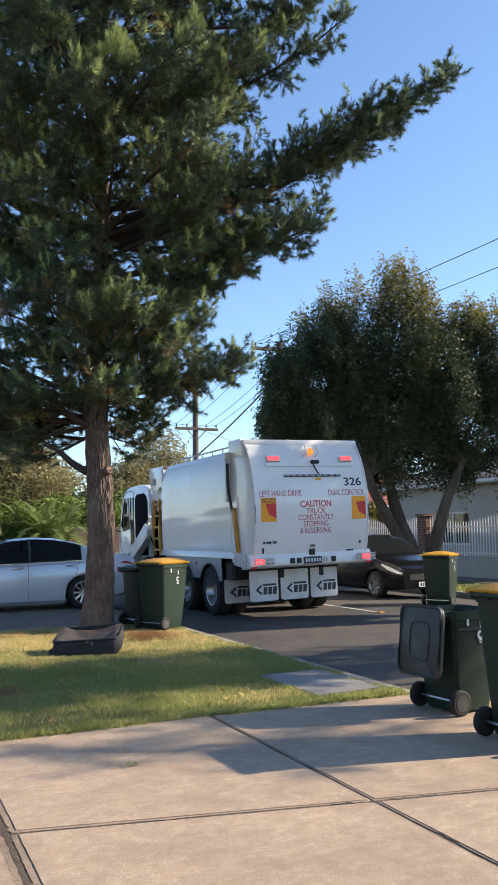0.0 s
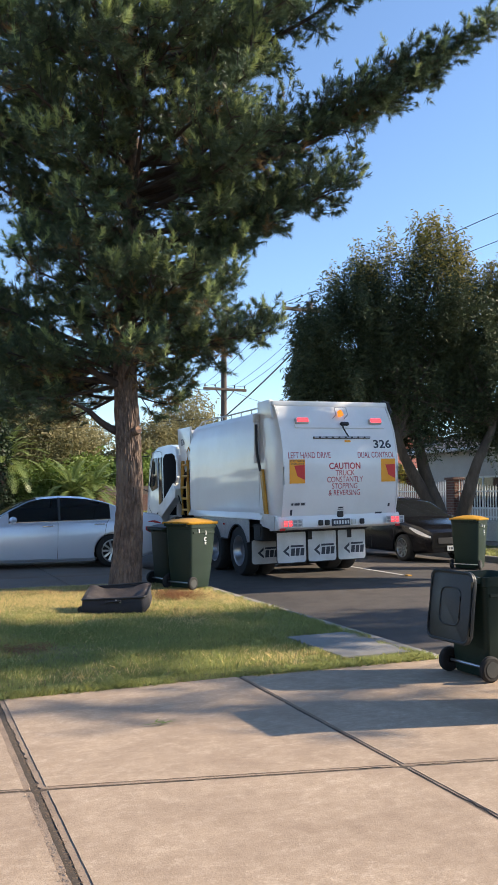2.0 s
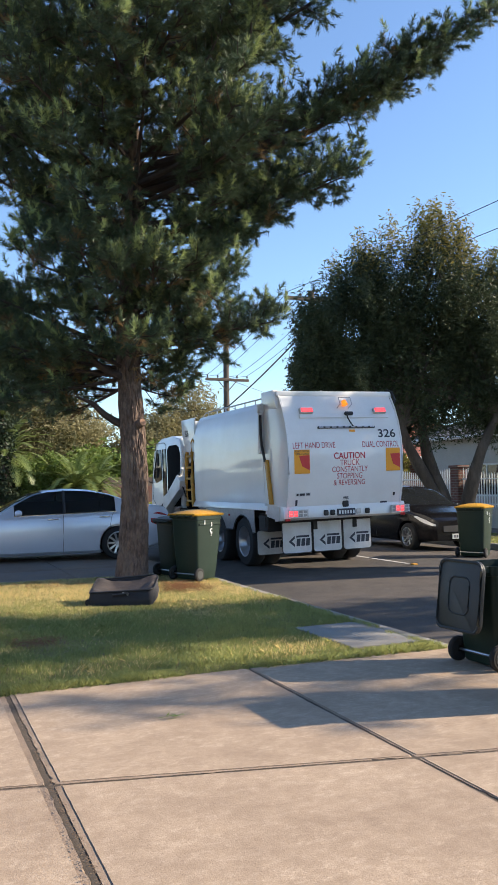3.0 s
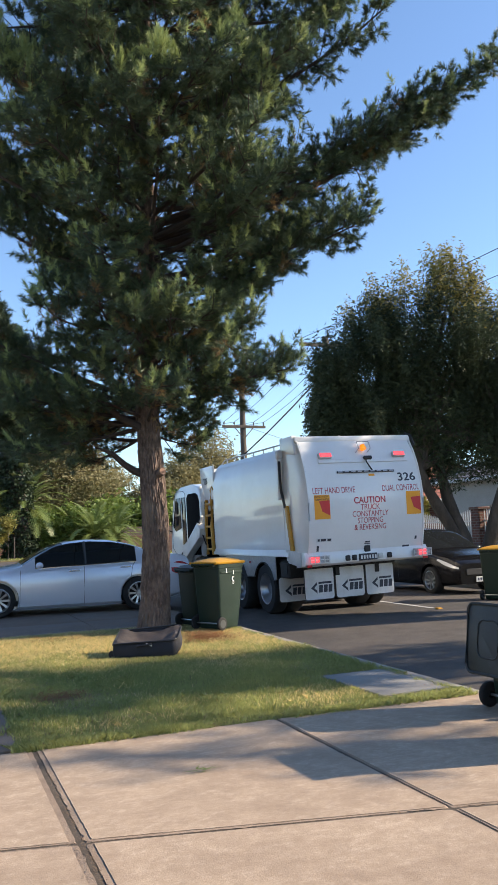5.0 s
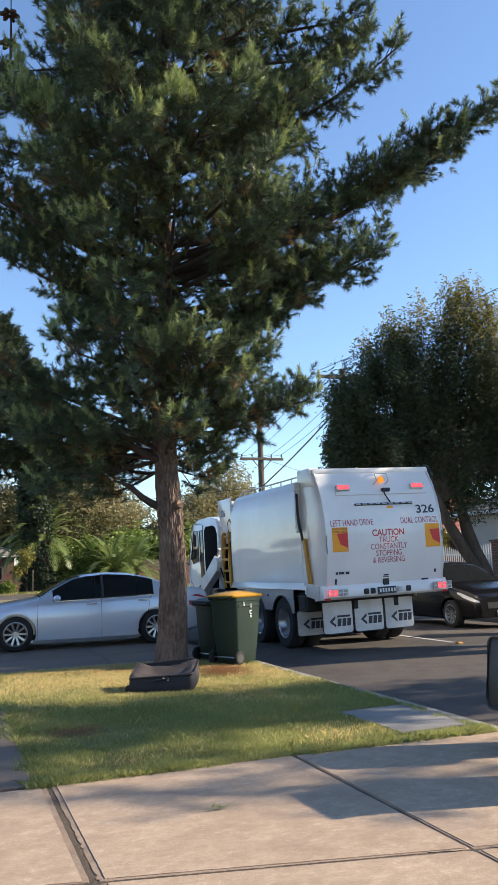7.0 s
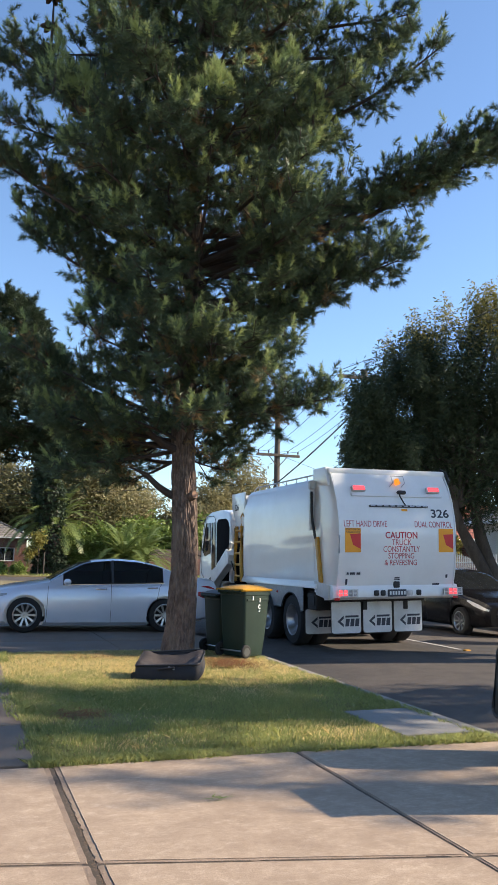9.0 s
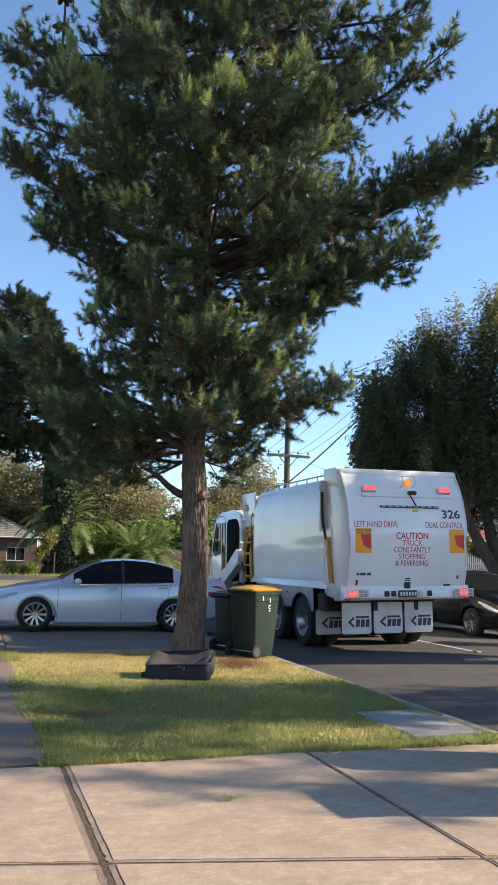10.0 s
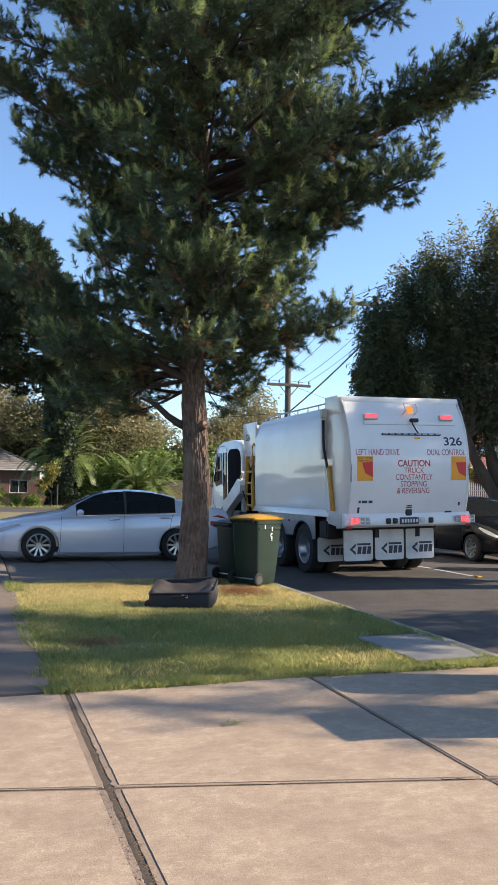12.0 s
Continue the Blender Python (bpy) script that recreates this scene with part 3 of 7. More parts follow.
def house(name, x0, y0, x1, y1, eave, ridge, wall_mat, roof_mat, label, windows=(), over=0.55, z=0.0):
    """Single-storey house with a hipped roof; windows are (side, along from, to, sill, head), side one of W, S."""
    root = thing(name, label, "house")
    t = 0.25
    for side in "WSEN":
        a, b = ((y0, y1) if side in "WE" else (x0 + t, x1 - t))
        holes = sorted((w[1:] for w in windows if w[0] == side), key=lambda w: w[0])
        bm = bmesh.new()
        lo = {"W": x0, "E": x1 - t, "S": y0, "N": y1 - t}[side]

        pane_wall(bm, side in "WE", lo, t, a, b, z - 0.2, eave, holes)
        wall = part("wall", bm, wall_mat, root, smooth=False)
        for w0, w1, s, h in holes:
            win = bmesh.new()
            mid_ = (w0 + w1) / 2
            pane_wall(win, side in "WE", lo + 0.06, 0.08, w0, w1, s, h, [(w0 + 0.07, mid_ - 0.03, s + 0.07, h - 0.07), (mid_ + 0.03, w1 - 0.07, s + 0.07, h - 0.07)])
            fr = part("window", win, FENCE_WHITE, wall, smooth=False)
            pane = bmesh.new()
            if side in "WE":
                box(pane, lo + 0.09, w0 + 0.06, s + 0.06, lo + 0.10, w1 - 0.06, h - 0.06)
            else:
                box(pane, w0 + 0.06, lo + 0.09, s + 0.06, w1 - 0.06, lo + 0.10, h - 0.06)
            part("pane", pane, WINDOW_DARK, wall, smooth=False)
    bm = bmesh.new()
    X0, Y0, X1, Y1 = x0 - over, y0 - over, x1 + over, y1 + over
    half = min(X1 - X0, Y1 - Y0) / 2
    if X1 - X0 > Y1 - Y0:
        r = [(X0 + half, (Y0 + Y1) / 2, ridge), (X1 - half, (Y0 + Y1) / 2, ridge)]
    else:
        r = [((X0 + X1) / 2, Y0 + half, ridge), ((X0 + X1) / 2, Y1 - half, ridge)]
    c = [bm.verts.new(p) for p in ((X0, Y0, eave), (X1, Y0, eave), (X1, Y1, eave), (X0, Y1, eave))]
    r = [bm.verts.new(p) for p in r]
    if X1 - X0 > Y1 - Y0:
        fs = ((c[0], c[1], r[1], r[0]), (c[1], c[2], r[1]), (c[2], c[3], r[0], r[1]), (c[3], c[0], r[0]))
    else:
        fs = ((c[0], c[1], r[0]), (c[1], c[2], r[1], r[0]), (c[2], c[3], r[1]), (c[3], c[0], r[0], r[1]))
    for f in fs:
        bm.faces.new(f)
    bm.faces.new(c[::-1])
    roof = part("roof", bm, roof_mat, root, smooth=False)
    bm = bmesh.new()
    pts = [(X0, Y0), (X1, Y0), (X1, Y1), (X0, Y1)]
    for (ax, ay), (bx, by) in zip(pts, pts[1:] + pts[:1]):
        tube(bm, [(ax, ay, eave - 0.03), (bx, by, eave - 0.03)], 0.075, 6)
    part("gutter", bm, FENCE_WHITE, roof)
    bm = bmesh.new()
    ridge_pts = [Vector(q) for q in ((X0, Y0, eave), (X1, Y0, eave), (X1, Y1, eave), (X0, Y1, eave))]
    ra, rb = (Vector((X0 + half, (Y0 + Y1) / 2, ridge)), Vector((X1 - half, (Y0 + Y1) / 2, ridge))) if X1 - X0 > Y1 - Y0 else (Vector(((X0 + X1) / 2, Y0 + half, ridge)), Vector(((X0 + X1) / 2, Y1 - half, ridge)))
    for p in ridge_pts:
        q = ra if (p - ra).length < (p - rb).length else rb
        tube(bm, [p, q], 0.11, 6)
    tube(bm, [ra, rb], 0.11, 6)
    part("ridge_caps", bm, roof_mat, roof)
    return root


house("house", -8.0, 76, 5.6, 86, 3.0, 5.7, BRICKWORK, ROOF_GREY, "single-storey house with grey-brown tiled roof beyond the end street",
      (("S", 0.2, 2.2, 0.9, 2.1), ("S", 3.0, 4.6, 0.9, 2.1)))
house("house", 24.8, 73, 37.0, 84, 3.0, 5.6, BRICKWORK, ROOF_RED, "red brick house with a terracotta hipped roof beyond the end street",
      (("S", 27.5, 28.6, 0.9, 2.2), ("W", 75, 77, 0.9, 2.1)))
house("house", 21.5, 33.5, 31, 43, 2.7, 5.0, BRICKWORK, ROOF_RED, "brick house with a red tiled roof behind the picket fence", (("W", 35, 37, 0.9, 2.1),))
house("house", 21.0, 17.0, 31, 30.2, 3.3, 5.6, RENDERED, ROOF_GREY, "pale rendered house behind the white picket fence", (("W", 20, 22.2, 0.9, 2.2), ("W", 25, 27, 0.9, 2.2)))
# houses on the camera's own side of the street, mirrored in the truck's flank
house("house", -20, 12, -9.0, 25, 2.8, 5.0, BRICK_PALE, ROOF_RED, "orange brick house standing back on the near side", (("E", 13.5, 16.5, 0.8, 2.2), ("E", 19, 22, 0.8, 2.2)))
house("house", -19, -13, -7.5, 4, 2.8, 5.0, BRICK_PALE, ROOF_GREY, "brick house behind the driveway on the near side", (("E", -8, -5, 0.8, 2.2), ("E", -2, 1.5, 0.8, 2.2)))
house("house", 22, -22, 32, -8, 2.8, 5.0, RENDERED, ROOF_RED, "rendered house across the street behind the camera", (("W", -18, -15, 0.8, 2.2),))

# low garden wall along the far gardens
for x0, x1, y, h, mt, lb in ((-20, 8.6, 72.2, 0.9, BRICKWORK, "low dark brick garden wall beyond the end street"), (8.6, 24.0, 70.5, 1.5, BRICKWORK, "dark brick wall behind the hedge and palms")):
    bm = bmesh.new()
    box(bm, x0, y, -0.2, x1, y + 0.25, h, 0.01)
    mesh_thing("garden_wall", bm, mt, lb, "wall", kind="structure")
slat_fence = thing("slat_fence", "pale slatted fence panel before the far wall", "fence")
for k in range(6):
    bm = bmesh.new()
    box(bm, 7.4, 68.38, 0.3 + 0.22 * k, 9.6, 68.44, 0.42 + 0.22 * k)
    part("slat", bm, FENCE_WHITE, slat_fence)
for x in (7.4, 8.5, 9.54):
    bm = bmesh.new()
    box(bm, x, 68.44, -0.1, x + 0.06, 68.49, 1.6)
    part("post", bm, FENCE_WHITE, slat_fence)
bm = bmesh.new()
box(bm, 14.0, 72.3, -0.15, 24.5, 79.0, 0.02)
mesh_thing("far_forecourt", bm, CONCRETE, "pale concrete forecourt of the brick house", "driveway", kind="structure")

paling = thing("paling_fence", "tall weathered timber paling fence behind the far gardens", "fence")
for k in range(46):
    bm = bmesh.new()
    box(bm, -30 + 2.4 * k, 90.0, -0.2, -27.62 + 2.4 * k, 90.08, 2.3 + 0.05 * (k % 3))
    part("panel", bm, TIMBER, paling)
bm = bmesh.new()
box(bm, 5.7, 74.5, -0.2, 24.6, 74.6, 2.3)
mesh_thing("side_fence", bm, TIMBER, "weathered timber fence between the far houses", "fence", kind="structure")

# brick and picket fence across the street
FX = 17.0
PIERS = [11.0, 14.6, 18.4, 22.4, 26.3, 29.6, 32.2]
fence = thing("picket_fence", "white steel picket fence between dark brick piers", "fence")
for y in PIERS:
    bm = bmesh.new()
    box(bm, FX - 0.2, y - 0.2, -0.1, FX + 0.2, y + 0.2, 1.95, 0.01)
    pier = part("pier", bm, BRICKWORK, fence)
    bm = bmesh.new()
    box(bm, FX - 0.25, y - 0.25, 1.95, FX + 0.25, y + 0.25, 2.03, 0.015)
    part("cap", bm, BRICKWORK, pier)
for a, b in zip(PIERS, PIERS[1:]):
    bm = bmesh.new()
    box(bm, FX - 0.12, a + 0.2, -0.1, FX + 0.12, b - 0.2, 0.62, 0.01)
    part("base_wall", bm, BRICKWORK if b > 23 else RENDERED, fence)
    for z in (0.74, 1.55):
        bm = bmesh.new()
        box(bm, FX - 0.02, a + 0.2, z, FX + 0.02, b - 0.2, z + 0.04)
        part("rail", bm, FENCE_WHITE, fence)
    n = int((b - a - 0.4) / 0.125)
    for k in range(n):
        y = a + 0.26 + (b - a - 0.52) * k / (n - 1)
        bm = bmesh.new()
        zt = 1.78 + 0.10 * math.cos(2 * math.pi * k / n)
        box(bm, FX - 0.014, y - 0.014, 0.66, FX + 0.014, y + 0.014, zt)
        vs = [bm.verts.new((FX + dx, y + dy, zt)) for dx, dy in ((-0.028, 0), (0, -0.028), (0.028, 0), (0, 0.028))]
        tip = bm.verts.new((FX, y, zt + 0.09))
        for q in range(4):
            bm.faces.new((vs[q], vs[(q + 1) % 4], tip))
        part("picket", bm, FENCE_WHITE, fence, smooth=False)
bm = bmesh.new()
box(bm, FX - 0.1, 32.6, -0.1, FX + 0.1, 50, 1.6)
mesh_thing("side_wall", bm, BRICKWORK, "dark brick boundary wall across the street", "wall", kind="structure")
for k, (x, y, z, r) in enumerate(((19.0, 35.5, 2.9, 1.6), (19.5, 38.5, 3.3, 1.9), (20.0, 32, 2.2, 1.3), (19.5, 43, 3.4, 2.2))):
    sh = thing("shrub", "yellow-green garden shrub behind the brick fence", "shrub", group="garden shrubs")
    bm = bmesh.new()
    tube(bm, [(x, y, -0.1), (x + 0.2, y, z * 0.6)], [0.1, 0.05], 7)
    part("trunk", bm, GREY_BARK, sh)
    me_pts = np.random.default_rng(k).normal(size=(2600, 3))
    me_pts = me_pts / np.linalg.norm(me_pts, axis=1, keepdims=True) * (0.35 + 0.65 * np.random.default_rng(k + 9).random((2600, 1)) ** 0.5) * [r, r, r * 0.85] + [x, y, z]
    w = np.random.default_rng(k + 5).normal(size=(2600, 3))
    w = w / np.linalg.norm(w, axis=1, keepdims=True) * 0.13
    v = np.cross(w, np.random.default_rng(k + 6).normal(size=(2600, 3)))
    v = v / np.linalg.norm(v, axis=1, keepdims=True) * 0.045
    tri_cloud("leaves", np.stack([me_pts - w, me_pts + v, me_pts + w, me_pts - v], axis=1), LEAF_YELLOW if k < 3 else LEAF_HEDGE, sh)


# power poles and their wires
def power_pole(x, y, h, arms, label):
    root = thing("power_pole", label, "power pole", pose(x, y, 0), "power poles along the street")
    bm = bmesh.new()
    rod(bm, (0, 0, -0.2), (0, 0, h), 0.17, 0.12, 12)
    part("pole", bm, TIMBER, root)
    ends = []
    for z, half, az in arms:
        d = Vector((math.cos(az), math.sin(az), 0))
        bm = bmesh.new()
        q = Matrix.Translation((0, 0, z)) @ Matrix.Rotation(az, 4, "Z")
        box(bm, -half, -0.19, -0.06, half, -0.09, 0.06, 0.01, 1, q)
        rod(bm, q @ Vector((-half * 0.45, -0.15, -0.02)), q @ Vector((0, -0.12, -0.55)), 0.022, None, 6)
        rod(bm, q @ Vector((half * 0.45, -0.15, -0.02)), q @ Vector((0, -0.12, -0.55)), 0.022, None, 6)
        arm_ = part("crossarm", bm, TIMBER, root)
        for f in (-0.92, -0.45, 0.45, 0.92):
            bm = bmesh.new()
            p = q @ Vector((f * half, -0.14, 0.06))
            rod(bm, p, p + Vector((0, 0, 0.07)), 0.02, None, 6)
            rod(bm, p + Vector((0, 0, 0.06)), p + Vector((0, 0, 0.15)), 0.045, 0.03, 8)
            part("insulator", bm, BLACK, arm_)
            ends.append(Vector((x, y, 0)) + p + Vector((0, 0, 0.15)))
    return ends


e_far = power_pole(13.4, 34.5, 8.6, [(6.25, 1.05, 0.0)], "weathered timber power pole with one crossarm beyond the truck")
e_mid = power_pole(13.75, 26.6, 8.6, [(8.25, 1.15, 0.0)], "weathered timber power pole half hidden by the street tree")
e_near = [Vector((13.7 + 0.6 * (k - 1.5), -14, 8.4)) for k in range(4)]
e_end = [Vector((-9 + 0.3 * k, 58 + 0.5 * k, 6.6)) for k in range(4)]
power_pole(13.7, -14.1, 8.8, [(8.2, 1.15, 0.0)], "weathered timber power pole behind the camera")
power_pole(-8.6, 58.8, 7.6, [(6.4, 1.0, 0.9)], "weathered timber power pole at the end street")


def cable_run(a, b, sag, r=0.014):
    bm = bmesh.new()
    n = 14
    tube(bm, [a.lerp(b, i / n) - Vector((0, 0, 4 * sag * (i / n) * (1 - i / n))) for i in range(n + 1)], r, 5)
    return mesh_thing("overhead_wire", bm, WIRE, "thin black overhead wire between timber poles", "wire", "overhead wires")


for k in range(4):
    if k % 2 == 0:
        cable_run(e_mid[k], e_near[k], 0.5, 0.010)
    cable_run(e_mid[k], e_far[k], 0.2, 0.010)
    cable_run(e_far[k], e_end[k], 0.5, 0.008)
cable_run(Vector((13.4, 34.4, 5.0)), Vector((13.75, 26.5, 7.4)), 0.1, 0.03)
cable_run(Vector((13.4, 34.4, 5.0)), Vector((-8.6, 58.8, 5.4)), 0.4, 0.010)
for (x, y, z), s in (((40, 58, 6.4), 0.6), ((24.3, 73, 3.0), 0.3), ((20.5, 34, 2.8), 0.3)):
    cable_run(Vector((13.4, 34.4, 6.3 if s > 0.5 else 5.1)), Vector((x, y, z)), s, 0.010)


# ---- trees ----
rng = np.random.default_rng(7)
ACROSS, AWAY = Vector((0.948, -0.319, 0)), Vector((0.319, 0.948, 0))


def unit(v):
    return v / (np.linalg.norm(v, axis=-1, keepdims=True) + 1e-9)


def needle_tufts(base, axis, length, count, needle, width):
    """Needles set like a brush along each shoot, laid forward towards its tip: one thin blade each."""
    n = len(base)
    axis = unit(axis)
    side = unit(np.cross(axis, np.where(np.abs(axis[:, 2:3]) < 0.9, [[0, 0, 1.0]], [[1.0, 0, 0]])))
    other = np.cross(axis, side)
    k = rng.random((n, count)) ** 0.8
    ang = rng.random((n, count)) * 2 * np.pi
    tilt = np.radians(74 - 52 * k + rng.normal(0, 10, (n, count)))
    root = base[:, None] + axis[:, None] * (k * length[:, None])[..., None]
    out = side[:, None] * np.cos(ang)[..., None] + other[:, None] * np.sin(ang)[..., None]
    way = axis[:, None] * np.cos(tilt)[..., None] + out * np.sin(tilt)[..., None]
    way[..., 2] -= 0.06
    ln = (needle * rng.uniform(0.75, 1.1, (n, count)))[..., None]
    flat = unit(np.cross(way, rng.normal(size=(n, count, 3)))) * width / 2
    return np.stack([root - flat, root + flat, root + way * ln], axis=2).reshape(-1, 3, 3)


def profile(z, table):
    zs = [r[0] for r in table]
    return float(np.interp(z, zs, [r[1] for r in table])), float(np.interp(z, zs, [r[2] for r in table]))


PINE = [(2.9, 1.3, 0.4), (3.2, 1.8, 0.9), (3.65, 2.4, 1.5), (4.1, 2.5, 1.9), (4.6, 2.5, 1.6), (5.1, 1.9, 1.6), (5.4, 1.9, 2.3), (6.1, 2.4, 3.1), (6.75, 2.8, 3.2), (7.3, 3.0, 3.0),
        (7.65, 3.1, 3.4), (8.35, 3.2, 3.3), (9.1, 2.3, 2.9), (10.15, 2.9, 3.8), (11.2, 2.4, 3.6), (12.5, 2.1, 2.7), (15.0, 0.5, 0.5)]


def pine_tree(name, foot, table, limbs, special, label, trunk_r, height, needle_mat, count=84, width=0.0085, shoot_gap=0.24, needle=0.14, dry=0.11, tips=1.0, seed=3, bark=BARK, lean=(0.0, 0.0), lowest=3.4, size=1.0, leaders=()):
    rnd = random.Random(seed)
    foot = Vector(foot)
    tree = thing(name, label, "tree")
    top = foot + Vector((lean[0], lean[1], height))

    def stem(z):
        f = z / height
        return foot + Vector((lean[0] * f * f + 0.05 * math.sin(z * 1.3), lean[1] * f * f + 0.04 * math.sin(z * 1.7 + 1), z))

    def girth(z):
        return trunk_r * (1.0 - 0.80 * (z / height) ** 0.9) + 0.14 * trunk_r * math.exp(-z * 2.6)
    bm = bmesh.new()
    seg, rings = 120, []
    levels = [-0.15 + 0.035 * i for i in range(140)]
    levels += [4.75 + (height - 4.75) * i / 40 for i in range(1, 41)]
    for z in levels:
        c = stem(max(z, 0))
        ring = []
        for k in range(seg):
            a = 2 * math.pi * k / seg
            p = Vector((math.cos(a), math.sin(a), 0))
            # plates of bark with deep upright furrows
            q = Vector((p.x * 5.2, p.y * 5.2, z * 3.4 + 0.9 * noise.noise(Vector((p.x * 2, p.y * 2, z)))))
            f = noise.voronoi(q)[0]
            ridge = 0.65 * min(f[1] - f[0], 0.30) / 0.30 + 0.35 * (1 - min(1, abs(noise.noise(Vector((p.x * 6, p.y * 6, z * 2.0)))) * 3.2)) * -0.8 + 0.25
            r = girth(max(z, 0)) * (1.0 + 0.04 * noise.noise(Vector((p.x, p.y, z * 0.4)))) + (0.034 * ridge - 0.026) * min(1, girth(max(z, 0)) / 0.2) \
                + 0.005 * noise.noise(Vector((p.x * 9, p.y * 9, z * 8)))
            ring.append(bm.verts.new((c.x + p.x * r, c.y + p.y * r, foot.z + z)))
        rings.append(ring)
    for a, b in zip(rings, rings[1:]):
        for k in range(seg):
            bm.faces.new((a[k], a[(k + 1) % seg], b[(k + 1) % seg], b[k]))
    bm.faces.new(rings[-1])
    part("trunk", bm, bark, tree, "deeply furrowed bark")
    ends = []
    for i in range(limbs):
        z = lowest + (height - 0.7 - lowest) * (i + rnd.random()) / limbs
        az = i * 2.399963 + rnd.uniform(-0.35, 0.35)
        lo, hi = profile(z, table)
        c, s = math.cos(az), math.sin(az)
        ext, deep = (hi if c > 0 else lo), 0.46 * (lo + hi)
        r = 1 / math.sqrt((c / ext) ** 2 + (s / deep) ** 2) * rnd.choice((rnd.uniform(0.45, 0.8), rnd.uniform(0.78, 1.0), rnd.uniform(0.88, 1.0)))
        ends.append((max(2.6, z - rnd.uniform(0.02, 0.26) * r - 0.15), ACROSS * c * r + AWAY * s * r, z))
    for z0, u, d, z1 in special:
        ends.append((z0, ACROSS * u + AWAY * d, z1))
    shoots, dirs, lens, dryness, fresh = [], [], [], [], []
    tw = bmesh.new()
    for z0, off, z1 in ends:
        a, b = stem(z0), stem(z0) + off
        b.z = foot.z + z1
        mid = a.lerp(b, 0.55) - Vector((0, 0, rnd.uniform(0.02, 0.16) * off.length)) + Vector((rnd.gauss(0, 0.07), rnd.gauss(0, 0.07), 0)) * off.length
        n = max(5, int(off.length * 3))
        pts = [(1 - t) ** 2 * a + 2 * t * (1 - t) * mid + t * t * b + Vector((noise.noise((t * 3, z0, 1)), noise.noise((t * 3, z0, 5)), 0)) * 0.10 * t
               for t in [k / n for k in range(n + 1)]]
        r0 = min(0.012 + 0.013 * off.length, girth(z0) * 0.55)
        bm = bmesh.new()
        tube(bm, pts, [r0 * (1 - 0.82 * k / n) for k in range(n + 1)], 7, 0.15)
        part("limb", bm, SHADED_BARK, tree)
        length = sum((q - p).length for p, q in zip(pts, pts[1:]))
        m = max(7, int(length / shoot_gap))
        for k in range(m):
            # branchlets fan out along the outer part of the limb and turn up at their ends
            t = 0.26 + 0.74 * ((k + rnd.random()) / m) ** 0.8
            x = t * n
            i = min(int(x), n - 1)
            p = pts[i].lerp(pts[i + 1], x - i)
            ahead = (pts[i + 1] - pts[i]).normalized()
            side = ahead.cross(Vector((0, 0, 1))).normalized() * (1 if k % 2 else -1)
            reach = size * (0.40 + 0.62 * (1 - t)) * rnd.uniform(0.6, 1.1) * min(1.0, 0.5 + length / 5)
            way = (ahead * rnd.uniform(0.2, 0.8) + side * rnd.uniform(0.2, 1.0) + Vector((0, 0, rnd.uniform(-0.75, 0.85)))).normalized()
            mid_ = p + way * reach * 0.55 - Vector((0, 0, 0.05 * reach))
            q = p + way * reach + Vector((0, 0, 0.22 * reach))
            tube(tw, [p, mid_, q], [0.010 * size, 0.007 * size, 0.004 * size], 4)
            brown = rnd.random() < dry * (2.4 if t < 0.5 else 0.5) * (3.0 if z1 < 5.0 else 1.0)
            rows_ = 4 + int(reach / size / 0.115)
            for j in range(rows_):
                f = 0.22 + 0.78 * (j + rnd.random()) / rows_
                s0 = p.lerp(mid_, f / 0.55) if f < 0.55 else mid_.lerp(q, (f - 0.55) / 0.45)
                spread_ = Vector((rnd.gauss(0, 1), rnd.gauss(0, 1), 0)) * 0.6
                w = (way * 0.5 + spread_ + Vector((0, 0, rnd.uniform(-0.15, 0.9)))).normalized()
                shoots.append(s0 + Vector((rnd.gauss(0, 0.045), rnd.gauss(0, 0.045), rnd.gauss(0, 0.045))) * size)
                dirs.append(w)
                lens.append(size * rnd.uniform(0.10, 0.20) * (0.8 + 0.3 * f))
                dryness.append(brown and f < 0.8)
                fresh.append(not dryness[-1] and f > 0.7 and w.z > 0.2 and rnd.random() < 0.36 * tips)
        for j in range(5):
            shoots.append(pts[-1])
            dirs.append(((pts[-1] - pts[-2]).normalized() * 0.9 + Vector((rnd.gauss(0, 0.45), rnd.gauss(0, 0.45), 0.45))).normalized())
            lens.append(size * rnd.uniform(0.2, 0.34))
            dryness.append(False)
            fresh.append(rnd.random() < 0.5 * tips)
    for u, d, z0, z1 in leaders:
        # upright leading shoots with whorls of tufts, all in the pale sunlit-coloured needles
        a = stem(z0) + ACROSS * u + AWAY * d
        a.z = foot.z + z0
        b = a + Vector((0.05, 0, z1 - z0))
        tube(tw, [a, a.lerp(b, 0.5), b], [0.022, 0.016, 0.007], 5)
        for k in range(26):
            f = 0.1 + 0.9 * k / 25
            az = k * 2.4
            shoots.append(a.lerp(b, f) + Vector((math.cos(az), math.sin(az), 0)) * 0.20 * (1.05 - f))
            dirs.append(Vector((math.cos(az) * (1.1 - f), math.sin(az) * (1.1 - f), 0.9)).normalized())
            lens.append(rnd.uniform(0.18, 0.28))
            dryness.append(False)
            fresh.append(True)
    part("twig", tw, SHADED_BARK, tree, smooth=False)
    S, D, L, Y, F = np.array(shoots), np.array(dirs), np.array(lens), np.array(dryness), np.array(fresh)
    M = ~Y & ~F
    tri_cloud("needles", needle_tufts(S[M], D[M], L[M], count, needle, width), needle_mat, tree, "long green needles in upturned tufts")
